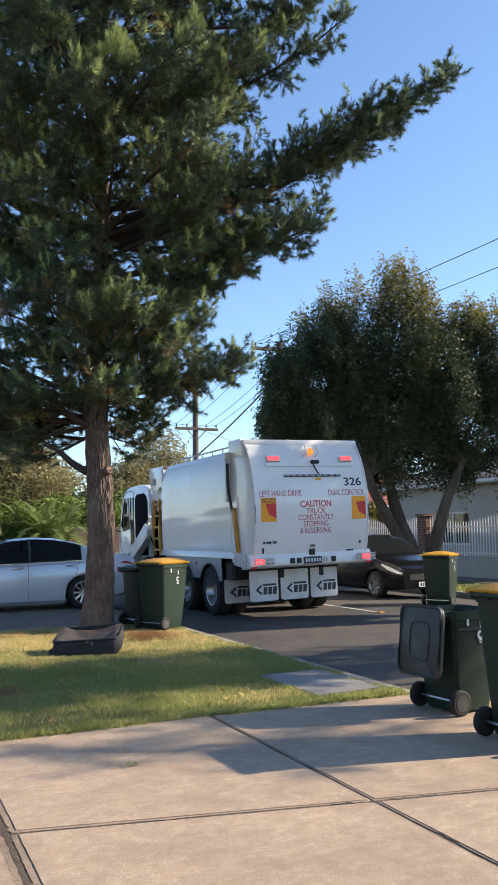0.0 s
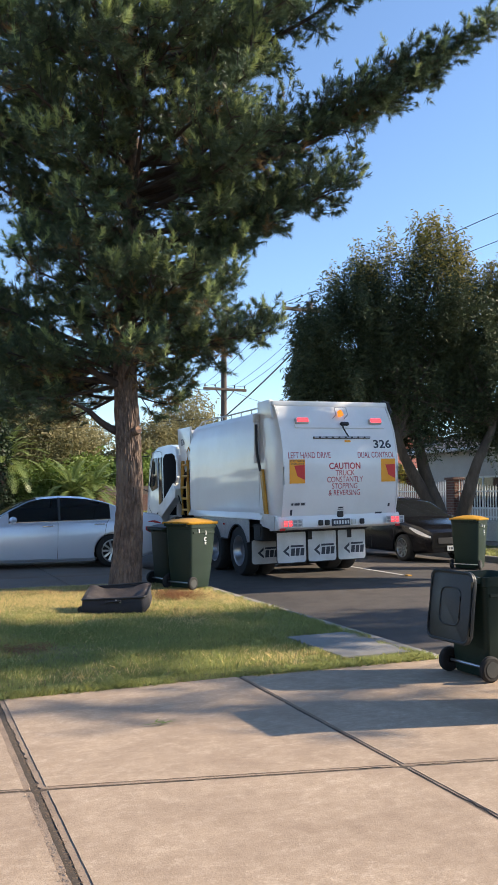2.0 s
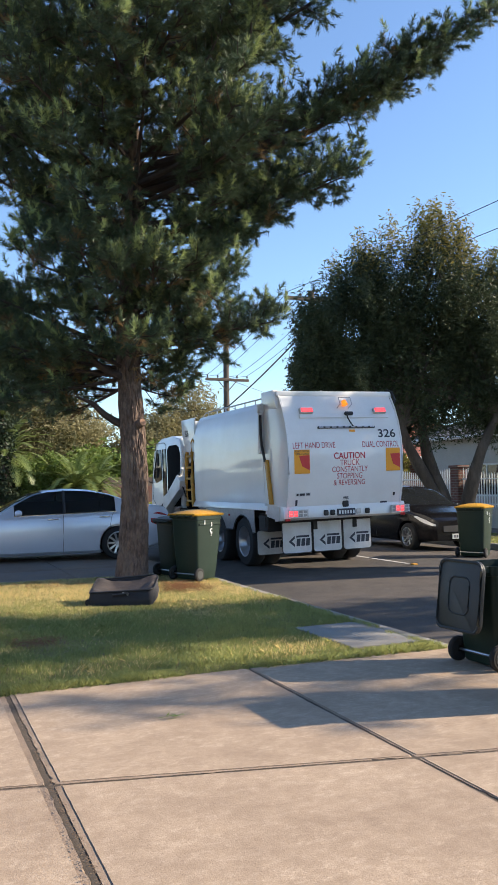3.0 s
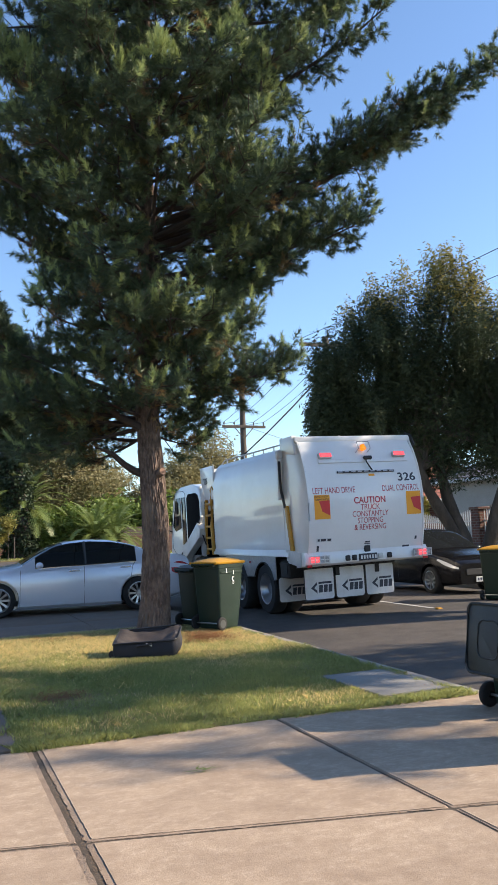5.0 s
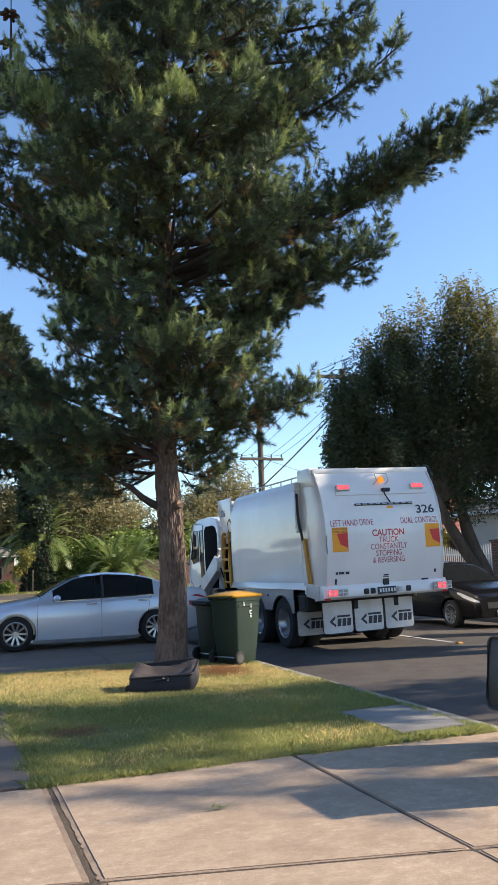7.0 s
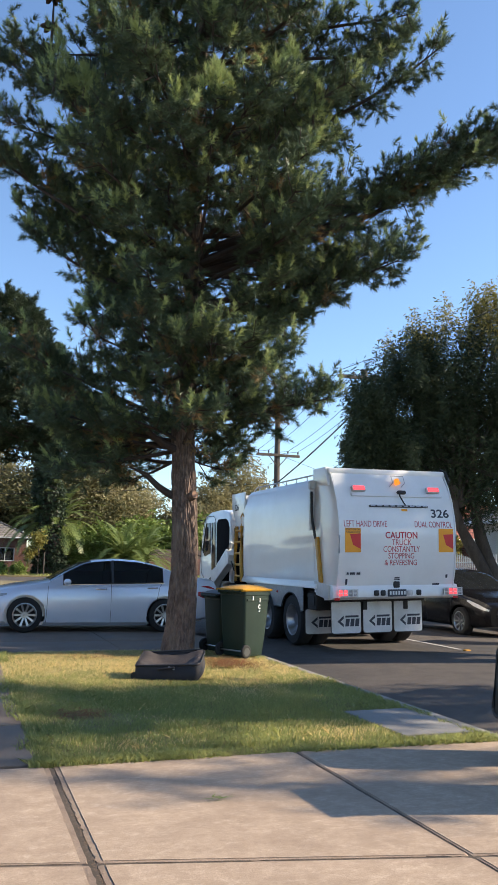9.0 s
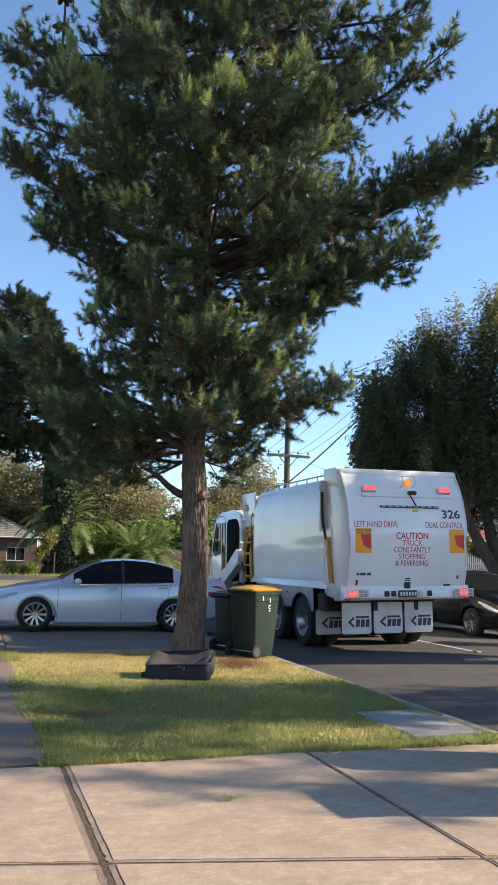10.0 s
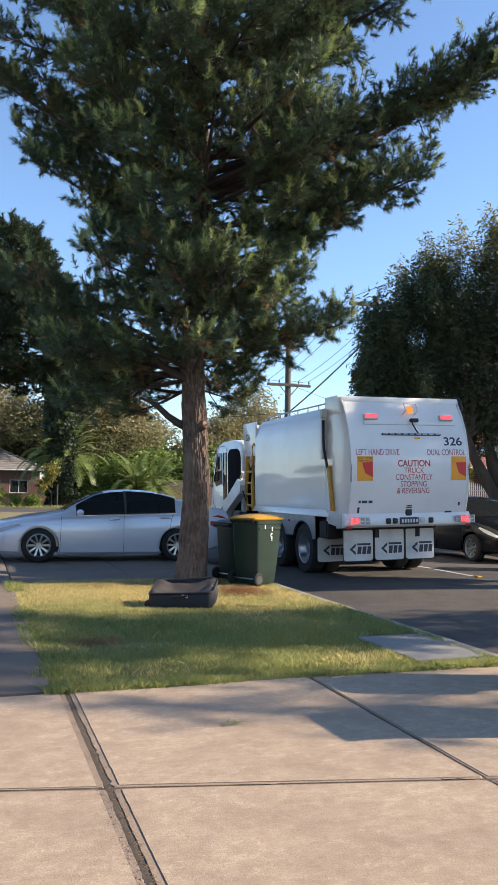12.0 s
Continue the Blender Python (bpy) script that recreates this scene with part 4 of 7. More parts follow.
    if F.any():
        tri_cloud("young_sunlit_needles", needle_tufts(S[F], D[F] * 0.7 + [0, 0, 0.5], L[F] * 1.1, count, needle, width), NEEDLE_TIP, tree, "pale green young needles at the tips, with sunlight put into their colour")
    if Y.any():
        tri_cloud("dead_needles", needle_tufts(S[Y], D[Y], L[Y], count // 2, needle, width), NEEDLE_DRY, tree, "rust-brown dead needles")
    return tree, stem, girth


pine, pine_stem, pine_girth = pine_tree(
    "pine_tree", (3.28, 12.5, 0), PINE, 160,
    [(6.5, 5.9, -0.2, 9.3), (6.3, 4.9, -0.5, 8.6), (6.1, 5.1, 0.4, 8.7), (6.2, 4.3, -0.1, 8.3), (5.6, 3.7, 0.0, 6.6), (5.3, 3.3, -0.6, 6.2), (5.5, 3.4, 0.5, 6.9),
     (3.9, 2.3, -0.4, 4.0), (3.7, 2.2, 0.5, 4.3), (3.6, 1.7, -0.9, 4.7), (3.6, 1.3, -1.5, 4.2),
     (3.3, -1.8, 0.6, 3.4), (3.4, -1.3, 1.1, 3.1), (3.2, -2.2, -0.3, 3.7), (3.3, -1.0, -1.0, 3.6), (3.2, 0.9, 1.0, 3.4), (3.5, -2.6, 0.4, 4.5), (3.6, -2.8, -0.2, 4.8), (3.3, -1.9, 0.9, 3.5), (3.2, -2.0, -0.2, 2.9), (3.1, -1.2, 0.7, 2.7), (3.1, 0.75, 0.2, 2.9),
     (4.0, 0.5, -1.7, 4.6), (3.9, -0.5, -1.8, 5.0), (6.0, -3.4, -0.3, 8.0), (5.4, -2.6, -0.3, 6.6), (5.6, -2.9, 0.2, 7.2), (6.4, -3.5, 0.5, 8.4), (6.4, -2.0, -1.6, 8.4), (6.2, 1.5, -1.7, 8.3), (5.6, 0.4, -2.2, 7.9),
     (8.2, -3.4, 0.2, 10.1), (8.0, -3.0, -0.5, 9.9), (8.0, 4.1, -0.3, 10.1), (8.6, 3.8, 0.6, 10.9)],
    "tall dark green pine with furrowed bark on the grass strip", 0.235, 15.5, NEEDLE, 56, 0.0112, 0.138, 0.108, 0.06,
    leaders=((-2.0, -1.6, 8.3, 9.1), (-1.6, -1.5, 8.1, 8.6), (1.5, -1.7, 8.2, 9.0), (0.4, -2.2, 7.8, 8.3), (1.9, -1.3, 8.0, 8.6)))
# a bare leading shoot with clusters of brown cones
lead = pine_stem(9.2) + ACROSS * -2.55
kb = bmesh.new()
tube(kb, [lead, lead + Vector((0.03, 0, 1.2)), lead + Vector((0.02, 0, 2.4))], [0.035, 0.028, 0.015], 6)
part("limb", kb, SHADED_BARK, pine)
for dz in (0.85, 1.25, 1.8):
    for k in range(6):
        c = lead + Vector((0.10 * math.cos(k * 1.05), 0.10 * math.sin(k * 1.05), dz))
        kb = bmesh.new()
        bmesh.ops.create_icosphere(kb, subdivisions=2, radius=0.055, matrix=Matrix.Translation(c) @ Matrix.Rotation(k * 1.05, 4, "Z") @ Matrix.Rotation(1.9, 4, "Y") @ Matrix.Diagonal((0.85, 0.85, 1.5, 1)))
        for v in kb.verts:
            v.co += (v.co - c) * 0.18 * noise.noise(v.co * 40)
        part("cone", kb, CONE, pine, "closed brown pine cone")
# the pale stub of a sawn limb
kb = bmesh.new()
rod(kb, (3.32, 12.36, 2.41), (3.375, 12.18, 2.45), 0.08, 0.062, 14)
part("sawn_stub", kb, BARK, pine)
kb = bmesh.new()
rod(kb, (3.3750, 12.180, 2.4500), (3.3770, 12.174, 2.4515), 0.056, 0.054, 14)
part("cut_face", kb, CUTWOOD, pine, "pale freshly cut wood")

# two old bare limbs on the shaded side
for a, b, c, r in (((3.16, 12.5, 2.42), (2.84, 12.45, 2.58), (2.54, 12.42, 2.79), 0.06), ((3.14, 12.46, 3.16), (2.75, 12.4, 3.33), (2.2, 12.4, 3.75), 0.06)):
    kb = bmesh.new()
    tube(kb, [a, Vector(a).lerp(b, 0.5) + Vector((0, 0, -0.02)), b, Vector(b).lerp(c, 0.6) + Vector((0, 0, 0.03)), c, Vector(c) + Vector((-0.16, 0, 0.05))], [r * 1.25, r, r * 0.85, r * 0.7, r * 0.45, r * 0.15], 9, 0.16)
    part("limb", kb, SHADED_BARK, pine)

FAR_PINE = [(9.0, 2.5, 1.5), (10.0, 5, 4.5), (11.0, 8, 5.5), (12.0, 10, 5), (14.0, 9.5, 3.8), (16.0, 9, 3.0), (18.0, 8, 2.2), (20.0, 5.5, 1.6), (22.0, 3, 0.8)]
far_pine, _, _ = pine_tree("pine_tree", (6.7, 66, 0), FAR_PINE, 92, [(9.0, 6, 0, 10.5), (9.5, -6, 0, 11.0), (9.3, 5.5, 2, 10.2)],
                           "dark pine standing far behind beside the end street", 0.95, 22.5, NEEDLE_FAR, 24, 0.06, 0.42, 0.42, 0.02, 0.0, 5, SHADED_BARK, (-4.5, 0.0), 10.0, 2.2)


def leaf_cloud(centres, size, droop=0.6, aspect=0.35, jitter=0.5):
    """One pointed leaf, folded from two triangles, at each centre."""
    n = len(centres)
    way = unit(rng.normal(size=(n, 3)) * [1, 1, jitter] + [0, 0, -droop])
    flat = unit(np.cross(way, rng.normal(size=(n, 3))))
    ln = (size * rng.uniform(0.7, 1.3, n))[:, None]
    a, b = centres, centres + way * ln
    m = (a + b) / 2
    w = flat * ln * aspect / 2
    return np.stack([a, m + w, b, m - w], axis=1)


def spray(centres, count, sx, sz, hang):
    """Leaves gathered in hanging sprays round each centre."""
    n = len(centres)
    t = rng.random((n, count, 1))
    drift = rng.normal(size=(n, 1, 3)) * [sx, sx, 0]
    pts = centres[:, None] + drift * t + rng.normal(size=(n, count, 3)) * [sx * 0.45, sx * 0.45, sz * 0.4]
    pts[..., 2:] -= t * hang
    return pts.reshape(-1, 3)


def blob_points(blobs, n, shell=0.55):
    """Points in the outer part of several ragged balls (x, y, z, rx, ry, rz)."""
    out = []
    tot = sum(b[3] * b[4] for b in blobs)
    for x, y, z, rx, ry, rz in blobs:
        k = int(n * rx * ry / tot)
        d = unit(rng.normal(size=(k, 3)))
        r = shell + (1.06 - shell) * rng.random((k, 1)) ** 0.6
        r = r * (1 + 0.22 * rng.random((k, 1)) ** 7)
        lump = np.array([[1 + 0.24 * noise.noise(Vector(v * 2.3) + Vector((x, y, z))) + 0.16 * noise.noise(Vector(v * 6.0) + Vector((y, z, x)))] for v in d])
        out.append(np.array([x, y, z]) + d * r * lump * [rx, ry, rz])
    return np.concatenate(out)


def broadleaf(name, foot, stems, blobs, n_sprays, per, leaf, material_, label, hang=0.5, sx=0.22, tips=0.0, trunk_r=0.2, bark=GREY_BARK, group="", tip_mat=None, slim=0.35, limbed=99):
    tree = thing(name, label, "tree", group=group)
    for k, (dx, dy, dz) in enumerate(stems):
        a, b = Vector(foot) - Vector((0, 0, 0.1)), Vector(foot) + Vector((dx, dy, dz))
        n = 9
        pts = [a.lerp(b, t / n) + Vector((0.25 * math.sin(t * 0.9 + k), 0.2 * math.sin(t * 0.7 + 2 * k), 0)) * (t / n) * min(1, dz / 4) for t in range(n + 1)]
        bm = bmesh.new()
        tube(bm, pts, [trunk_r * (1 - 0.7 * t / n) * (1.25 if t == 0 else 1) for t in range(n + 1)], 10, 0.2)
        part("trunk" if k == 0 else "limb", bm, bark, tree)
        for x, y, z, rx, ry, rz in blobs[-limbed:]:
            if random.random() < 0.75:
                bm = bmesh.new()
                q = pts[6 + (k % 3)]
                e = Vector((x + random.uniform(-0.4, 0.4) * rx, y + random.uniform(-0.4, 0.4) * ry, z + 0.3 * rz))
                tube(bm, [q, q.lerp(e, 0.5) + Vector((0, 0, 0.2)), e], [trunk_r * 0.35, trunk_r * 0.2, trunk_r * 0.06], 6)
                part("limb", bm, bark, tree)
    c = blob_points(blobs, n_sprays)
    pts = spray(c, per, sx, sx, hang)
    if tips:
        # highest and most sunward leaves take a yellower colour that paints sunlight on them
        top = pts[:, 2] + 0.12 * pts[:, 0] + rng.normal(0, 0.5, len(pts))
        cut = np.quantile(top, 1 - tips)
        tri_cloud("sunlit_top", leaf_cloud(pts[top > cut], leaf, aspect=slim), tip_mat or LEAF_YELLOW, tree, "yellow-green leaves at the top and sunward side, sunlight put into their colour")
        pts = pts[top <= cut]
    tri_cloud("crown", leaf_cloud(pts, leaf, aspect=slim), material_, tree)
    return tree


def rel(u, d, foot):
    p = Vector(foot) + ACROSS * u + AWAY * d
    return p.x, p.y


ST = (14.4, 19.2, 0.0)
blobs = []
lumps = [(-1.6, 0.2, 6.9, 1.7, 1.8), (-0.6, -0.3, 7.7, 1.0, 1.3), (-2.6, 0.2, 7.3, 0.8, 1.0), (-3.9, 0.0, 5.8, 0.65, 0.9), (1.7, 0.2, 7.1, 1.2, 1.3), (2.9, 0.3, 7.0, 1.5, 1.6),
         (-1.2, 0.8, 5.2, 2.2, 1.6), (-3.2, 0.3, 5.0, 1.0, 1.1), (-4.1, 0.1, 4.7, 0.5, 0.6), (-2.2, 0.6, 4.3, 1.3, 1.0), (0.4, 0.7, 4.1, 1.5, 1.0), (1.8, 0.5, 4.9, 1.9, 1.5), (3.8, 0.3, 5.3, 1.8, 2.0), (0.5, 0.3, 6.9, 1.3, 1.4), (0.4, 0.5, 5.6, 1.6, 1.2), (-2.6, 0.4, 6.2, 1.3, 1.3)]
knobs = random.Random(21)
for k in range(330):
    # hanging clumps over and under the main masses, airier towards the fringe
    u, d, z, ru, rz = knobs.choice(lumps)
    t, e, f = knobs.uniform(0, 2 * math.pi), knobs.gauss(0, 0.5), knobs.uniform(0.6, 1.2)
    r = knobs.uniform(0.16, 0.42)
    x, y = rel(u + math.cos(t) * ru * f, d + e * ru, ST)
    blobs.append((x, y, z + math.sin(t) * rz * f, r, r, r * knobs.uniform(1.0, 1.9)))
for k in range(34):
    # thin weeping strands at the street side
    x, y = rel(knobs.uniform(-4.7, -3.4), knobs.uniform(-0.4, 0.5), ST)
    blobs.append((x, y, knobs.uniform(3.2, 5.9), 0.12, 0.12, knobs.uniform(0.3, 0.6)))
for u, d, z, ru, rz in lumps:
    x, y = rel(u, d, ST)
    blobs.append((x, y, z, ru * 0.78, ru * 0.78, rz * 0.78))
street_tree = broadleaf("street_tree", ST, [(-1.9, 0.9, 4.6), (1.2, -0.9, 4.4), (-0.9, 1.2, 5.2)], blobs, 12000, 22, 0.13, LEAF,
                        "dense dark street tree with drooping leaves and leaning trunks", 0.75, 0.12, 0.06, 0.24, slim=0.26, limbed=16)

# an unseen tall gum, added across the street so its open crown dapples the pine
tall_gum = broadleaf("gum_tree", (17.5, 8.6, 0.0), [(0.4, 0.2, 11.5), (-0.6, 0.4, 13.0)],
                     [(17.2 + 0.5 * math.sin(k * 2.1), 8.4 + 2.6 * math.sin(k * 1.7 + 0.4), 12.0 + 0.62 * k, 0.9, 0.9 + 0.35 * math.sin(k * 2.9), 0.55) for k in range(13)], 100, 20, 0.24, LEAF_GUM,
                     "unseen open-crowned gum tree added across the street to dapple the pine", 0.6, 0.26, 0, 0.3)

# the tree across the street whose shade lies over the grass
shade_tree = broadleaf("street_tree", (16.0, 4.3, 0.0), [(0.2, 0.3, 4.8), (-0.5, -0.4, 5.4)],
                       [(16.0, 3.9, 9.2, 1.4, 1.6, 0.9), (16.0, 4.7, 7.4, 1.4, 1.15, 0.7), (16.0, 5.4, 6.0, 1.2, 0.8, 0.7), (16.0, 1.25, 8.3, 0.8, 0.24, 0.95), (16.0, 1.95, 8.3, 0.8, 0.30, 0.95)], 405, 22, 0.22, LEAF, "leafy street tree across the street", 0.5, 0.24, 0, 0.2)

# an unseen slimmer tree, added on the far verge to shade truck back and sedan
slim_tree = broadleaf("street_tree", (15.0, 10.2, 0.0), [(0.1, 0.0, 4.6), (-0.2, 0.1, 5.2)],
                      [(15.0, 10.2, 6.5, 1.0, 0.6, 1.2), (15.0, 10.15, 5.1, 0.9, 0.5, 0.7), (15.0, 13.2, 8.7, 0.9, 1.0, 0.8)], 640, 22, 0.22, LEAF, "unseen slim tree added on the far verge to cast shade", 0.4, 0.18, 0, 0.12)

# ivy that clothes the trunk of the far pine down to the ground
ivy_z = rng.uniform(0.1, 11.5, 9000)
ivy_a = rng.uniform(0, 2 * np.pi, 9000)
ivy_r = (0.95 + 0.2 * np.sin(ivy_z * 1.3) + rng.normal(0, 0.16, 9000))
tri_cloud("ivy", leaf_cloud(np.column_stack([6.7 - 4.5 * (ivy_z / 22.5) ** 2 + ivy_r * np.cos(ivy_a), 66 + ivy_r * np.sin(ivy_a), ivy_z]), 0.27, 0.5, 0.8), NEEDLE_FAR, far_pine, "dark ivy round the trunk")

# gum trees and shrubs behind the end street
for x, y, h, r, mt in ((-1.5, 84, 12.5, 4.6, LEAF_GUM), (3.4, 88, 13.5, 4.2, LEAF_GUM), (8.5, 82, 13.5, 5.0, DRY_LEAF), (13.5, 84, 12.5, 4.5, LEAF_GUM), (17.0, 88, 11.5, 4.5, LEAF_GUM), (25.0, 86, 10.5, 4.2, LEAF_GUM), (30.0, 88, 13.5, 4.2, LEAF_GUM), (40, 94, 8.5, 5.0, LEAF_GUM), (13.0, 80, 8.5, 3.4, DRY_LEAF), (50, 92, 8, 5, LEAF)):
    broadleaf("gum_tree", (x, y, 0), [(0.6, 0, h * 0.62), (-1.1, 0.3, h * 0.55)],
              [(x + random.uniform(-0.5, 0.5) * r, y + random.uniform(-0.3, 0.3) * r, h * f, r * g, r * g, h * 0.17) for f, g in ((0.42, 0.75), (0.58, 1.0), (0.72, 0.85), (0.86, 0.6), (0.5, 0.9))],
              1500, 10, 0.46, mt, "tall gum tree with hanging olive leaves behind the houses", 1.1, 0.5, 0, 0.3, group="gum trees behind the houses")


def palm(foot, trunk_h, fronds, length, label):
    root = thing("palm_tree", label, "palm", group="palms beyond the end street")
    f = Vector(foot)
    bm = bmesh.new()
    n = 14
    tube(bm, [f + Vector((0, 0, trunk_h * i / n - 0.1)) for i in range(n + 1)], [0.42 + 0.08 * (i % 2) for i in range(n + 1)], 12, 0.15)
    part("trunk", bm, GREY_BARK, root)
    top = f + Vector((0, 0, trunk_h))
    for k in range(fronds):
        az = k * 2.4 + random.uniform(-0.2, 0.2)
        rise = 1.48 - 1.35 * (k / fronds) + random.uniform(-0.1, 0.1)
        L = length * random.uniform(0.8, 1.1)
        d = Vector((math.cos(az), math.sin(az), 0))
        m = 16
        spine = []
        p, ang = top.copy(), rise
        for i in range(m + 1):
            spine.append(p.copy())
            p = p + (d * math.cos(ang) + Vector((0, 0, math.sin(ang)))) * L / m
            ang -= (1.15 + 0.7 * k / fronds) / m
        side = Vector((-d.y, d.x, 0))
        quads = []
        for i in range(1, m * 3):
            t = i / (m * 3)
            x = t * m
            j = min(int(x), m - 1)
            q = spine[j].lerp(spine[j + 1], x - j)
            ahead = (spine[j + 1] - spine[j]).normalized()
            ln = L * 0.15 * math.sin(math.pi * min(1, 0.12 + 0.86 * t)) ** 0.6
            for s in (-1, 1):
                e = q + (side * s * 0.8 + ahead * 0.6 + Vector((0, 0, 0.25))).normalized() * ln + Vector((0, 0, -0.25 * ln))
                w = ahead * 0.04
                quads.append([q - w, q + w, e])
        tri = np.array([[list(v) for v in q] for q in quads])
        ob = tri_cloud("frond", tri, FROND, root)
        bm = bmesh.new()
        tube(bm, spine, [0.045 * (1 - 0.8 * i / m) for i in range(m + 1)], 4)
        part("spine", bm, FROND, ob)
    return root


palm((7.0, 67.8, 0), 3.7, 64, 5.2, "tall feathery date palm with arching fronds beyond the end street")
palm((12.2, 64.5, 0), 1.5, 34, 4.3, "low feathery palm in the far garden beside the hedge")
palm((13.9, 65, 0), 1.3, 32, 4.2, "young feathery palm in the far garden beside the hedge")

# clipped hedge in the far garden
hedge = thing("hedge", "bright green rounded hedge in the far garden", "hedge")
bl = [(9.2, 66.5, 1.7, 1.5, 1.2, 2.0), (10.9, 66.5, 1.9, 1.8, 1.2, 2.2), (13.0, 68.4, 1.6, 1.6, 1.2, 1.9)]
tri_cloud("leaves", leaf_cloud(spray(blob_points(bl, 1500, 0.4), 14, 0.25, 0.25, 0.05), 0.24, 0.0, 0.5), LEAF_HEDGE, hedge)
for k, (x, y, s) in enumerate(((21.5, 64.5, 1.0), (23.0, 64, 0.8), (20.2, 63.5, 0.7), (3.0, 63.8, 0.5), (4.2, 64.2, 0.55), (1.2, 66, 1.1), (16.2, 79, 3.2), (18.8, 80, 3.0), (21.5, 79.5, 3.4), (13.2, 80, 3.0), (10.2, 80, 3.0), (23.8, 80, 2.6))):
    sh = thing("shrub", "small leafy garden shrub beyond the end street", "shrub", group="garden shrubs")
    tri_cloud("leaves", leaf_cloud(spray(blob_points([(x, y, 0.75 * s, 0.9 * s, 0.9 * s, 0.9 * s)], int(160 * s), 0.2), 14, 0.22 * s, 0.2, 0.05), 0.14 + 0.08 * s, 0.0, 0.5), LEAF_HEDGE, sh)

# the staked sapling on the end verge
sap = thing("sapling", "young staked street sapling on the end verge", "tree")
bm = bmesh.new()
tube(bm, [(5.55, 63.2, -0.05), (5.58, 63.2, 1.4), (5.5, 63.2, 2.6)], [0.06, 0.05, 0.03], 7)
tube(bm, [(5.56, 63.2, 1.0), (5.2, 63.2, 1.5), (5.0, 63.2, 1.9)], [0.03, 0.025, 0.015], 6)
part("trunk", bm, GREY_BARK, sap)
tri_cloud("crown", leaf_cloud(spray(blob_points([(5.5, 63.2, 2.75, 0.55, 0.5, 0.75), (4.95, 63.2, 1.75, 0.5, 0.4, 0.45)], 130, 0.1), 10, 0.16, 0.16, 0.15), 0.22, 0.4, 0.5), LEAF_YELLOW, sap)
bm = bmesh.new()
box(bm, 5.96, 63.17, -0.1, 6.04, 63.23, 1.7, 0.01)
part("stake", bm, TIMBER, sap)


# ---- the garbage truck: x across, y forward from the bumper, z up from the road ----
truck = thing("garbage_truck", "white side-loading garbage truck with red warning lettering", "truck", pose(7.155, 12.55, -0.052, 0, -1.5, 0) @ Matrix.Diagonal((0.98, 1, 1, 1)))
GATE = np.polyfit([1.02, 1.5, 1.9, 2.3, 2.6, 2.85, 3.10], [0.06, -0.07, -0.12, -0.10, -0.03, 0.07, 0.22], 4)


def gate_y(z):
    return float(np.polyval(GATE, z))


def on_gate(x, z, off=0.0018):
    """The pose of a thing laid on the curved tailgate, seen from behind."""
    s = (gate_y(z + 0.08) - gate_y(z - 0.08)) / 0.16
    up = Vector((0, s, 1)).normalized()
    out = Vector((1, 0, 0)).cross(up)
    m = Matrix((Vector((1, 0, 0)), up, out)).transposed().to_4x4()
    return Matrix.Translation(Vector((x, gate_y(z), z)) + out * off) @ m


# tailgate with the curved rear face and chamfered sides
bm = bmesh.new()
rows = []
fine_z = [1.02 + 2.08 * i / 56 for i in range(57)]
for z in fine_z:
    y = gate_y(z)
    f = (z - 1.02) / 2.08
    half = 1.225 - 0.03 * f ** 3
    rows.append([bm.verts.new((x, yy, z)) for x, yy in ((-half - 0.02, 0.72), (-half - 0.02, y + 0.26), (-half + 0.01, y + 0.10), (-half + 0.07, y), (0, y),
                                                         (half - 0.07, y), (half - 0.01, y + 0.10), (half + 0.02, y + 0.26), (half + 0.02, 0.72))])
for a, b in zip(rows, rows[1:]):
    for k in range(8):
        bm.faces.new((a[k], a[k + 1], b[k + 1], b[k]))
bm.faces.new(rows[-1])
bm.faces.new(rows[0][::-1])
gate = part("tailgate", bm, WHITE, truck)
# raised lip round the top of the gate
for sx in (-1, 1):
    bm = bmesh.new()
    tube(bm, [(sx * 1.155, gate_y(z) - 0.004, z) for z in (1.1, 1.4, 1.7, 2.0, 2.3, 2.6, 2.85, 3.08)], 0.018, 6)
    part("edge_bead", bm, WHITE, gate)
bm = bmesh.new()
box(bm, -1.19, 0.20, 3.05, 1.19, 0.74, 3.17, 0.03, 2)
part("top_cap", bm, WHITE, gate)
bm = bmesh.new()
slab(bm, [(0.16, 2.86), (0.28, 3.19), (0.78, 3.19), (0.78, 2.86)], "x", -1.225, -1.14, 0.015)
part("corner_hood", bm, WHITE, gate)

# body: bulged walls, a ledge along the foot, seams and the pipe rail on the roof edge
BY0, BY1 = 0.73, 4.55
SECT = [(-1.235, 1.12), (-1.245, 1.35), (-1.25, 1.8), (-1.245, 2.3), (-1.22, 2.65), (-1.16, 2.92), (-1.05, 3.04), (-0.85, 3.09), (0, 3.12)]
SECT += [(-x, z) for x, z in SECT[-2::-1]]
bm = bmesh.new()
rows = []
for i in range(13):
    y = BY0 + (BY1 - BY0) * i / 12
    rows.append([bm.verts.new((x * (1 + 0.004 * math.sin(math.pi * i / 12)), y, z)) for x, z in SECT])
for a, b in zip(rows, rows[1:]):
    for k in range(len(SECT) - 1):
        bm.faces.new((a[k], a[k + 1], b[k + 1], b[k]))
    bm.faces.new((a[-1], a[0], b[0], b[-1]))
bm.faces.new(rows[0])
bm.faces.new(rows[-1][::-1])
body = part("hopper_body", bm, WHITE, truck, "glossy white curved steel body")
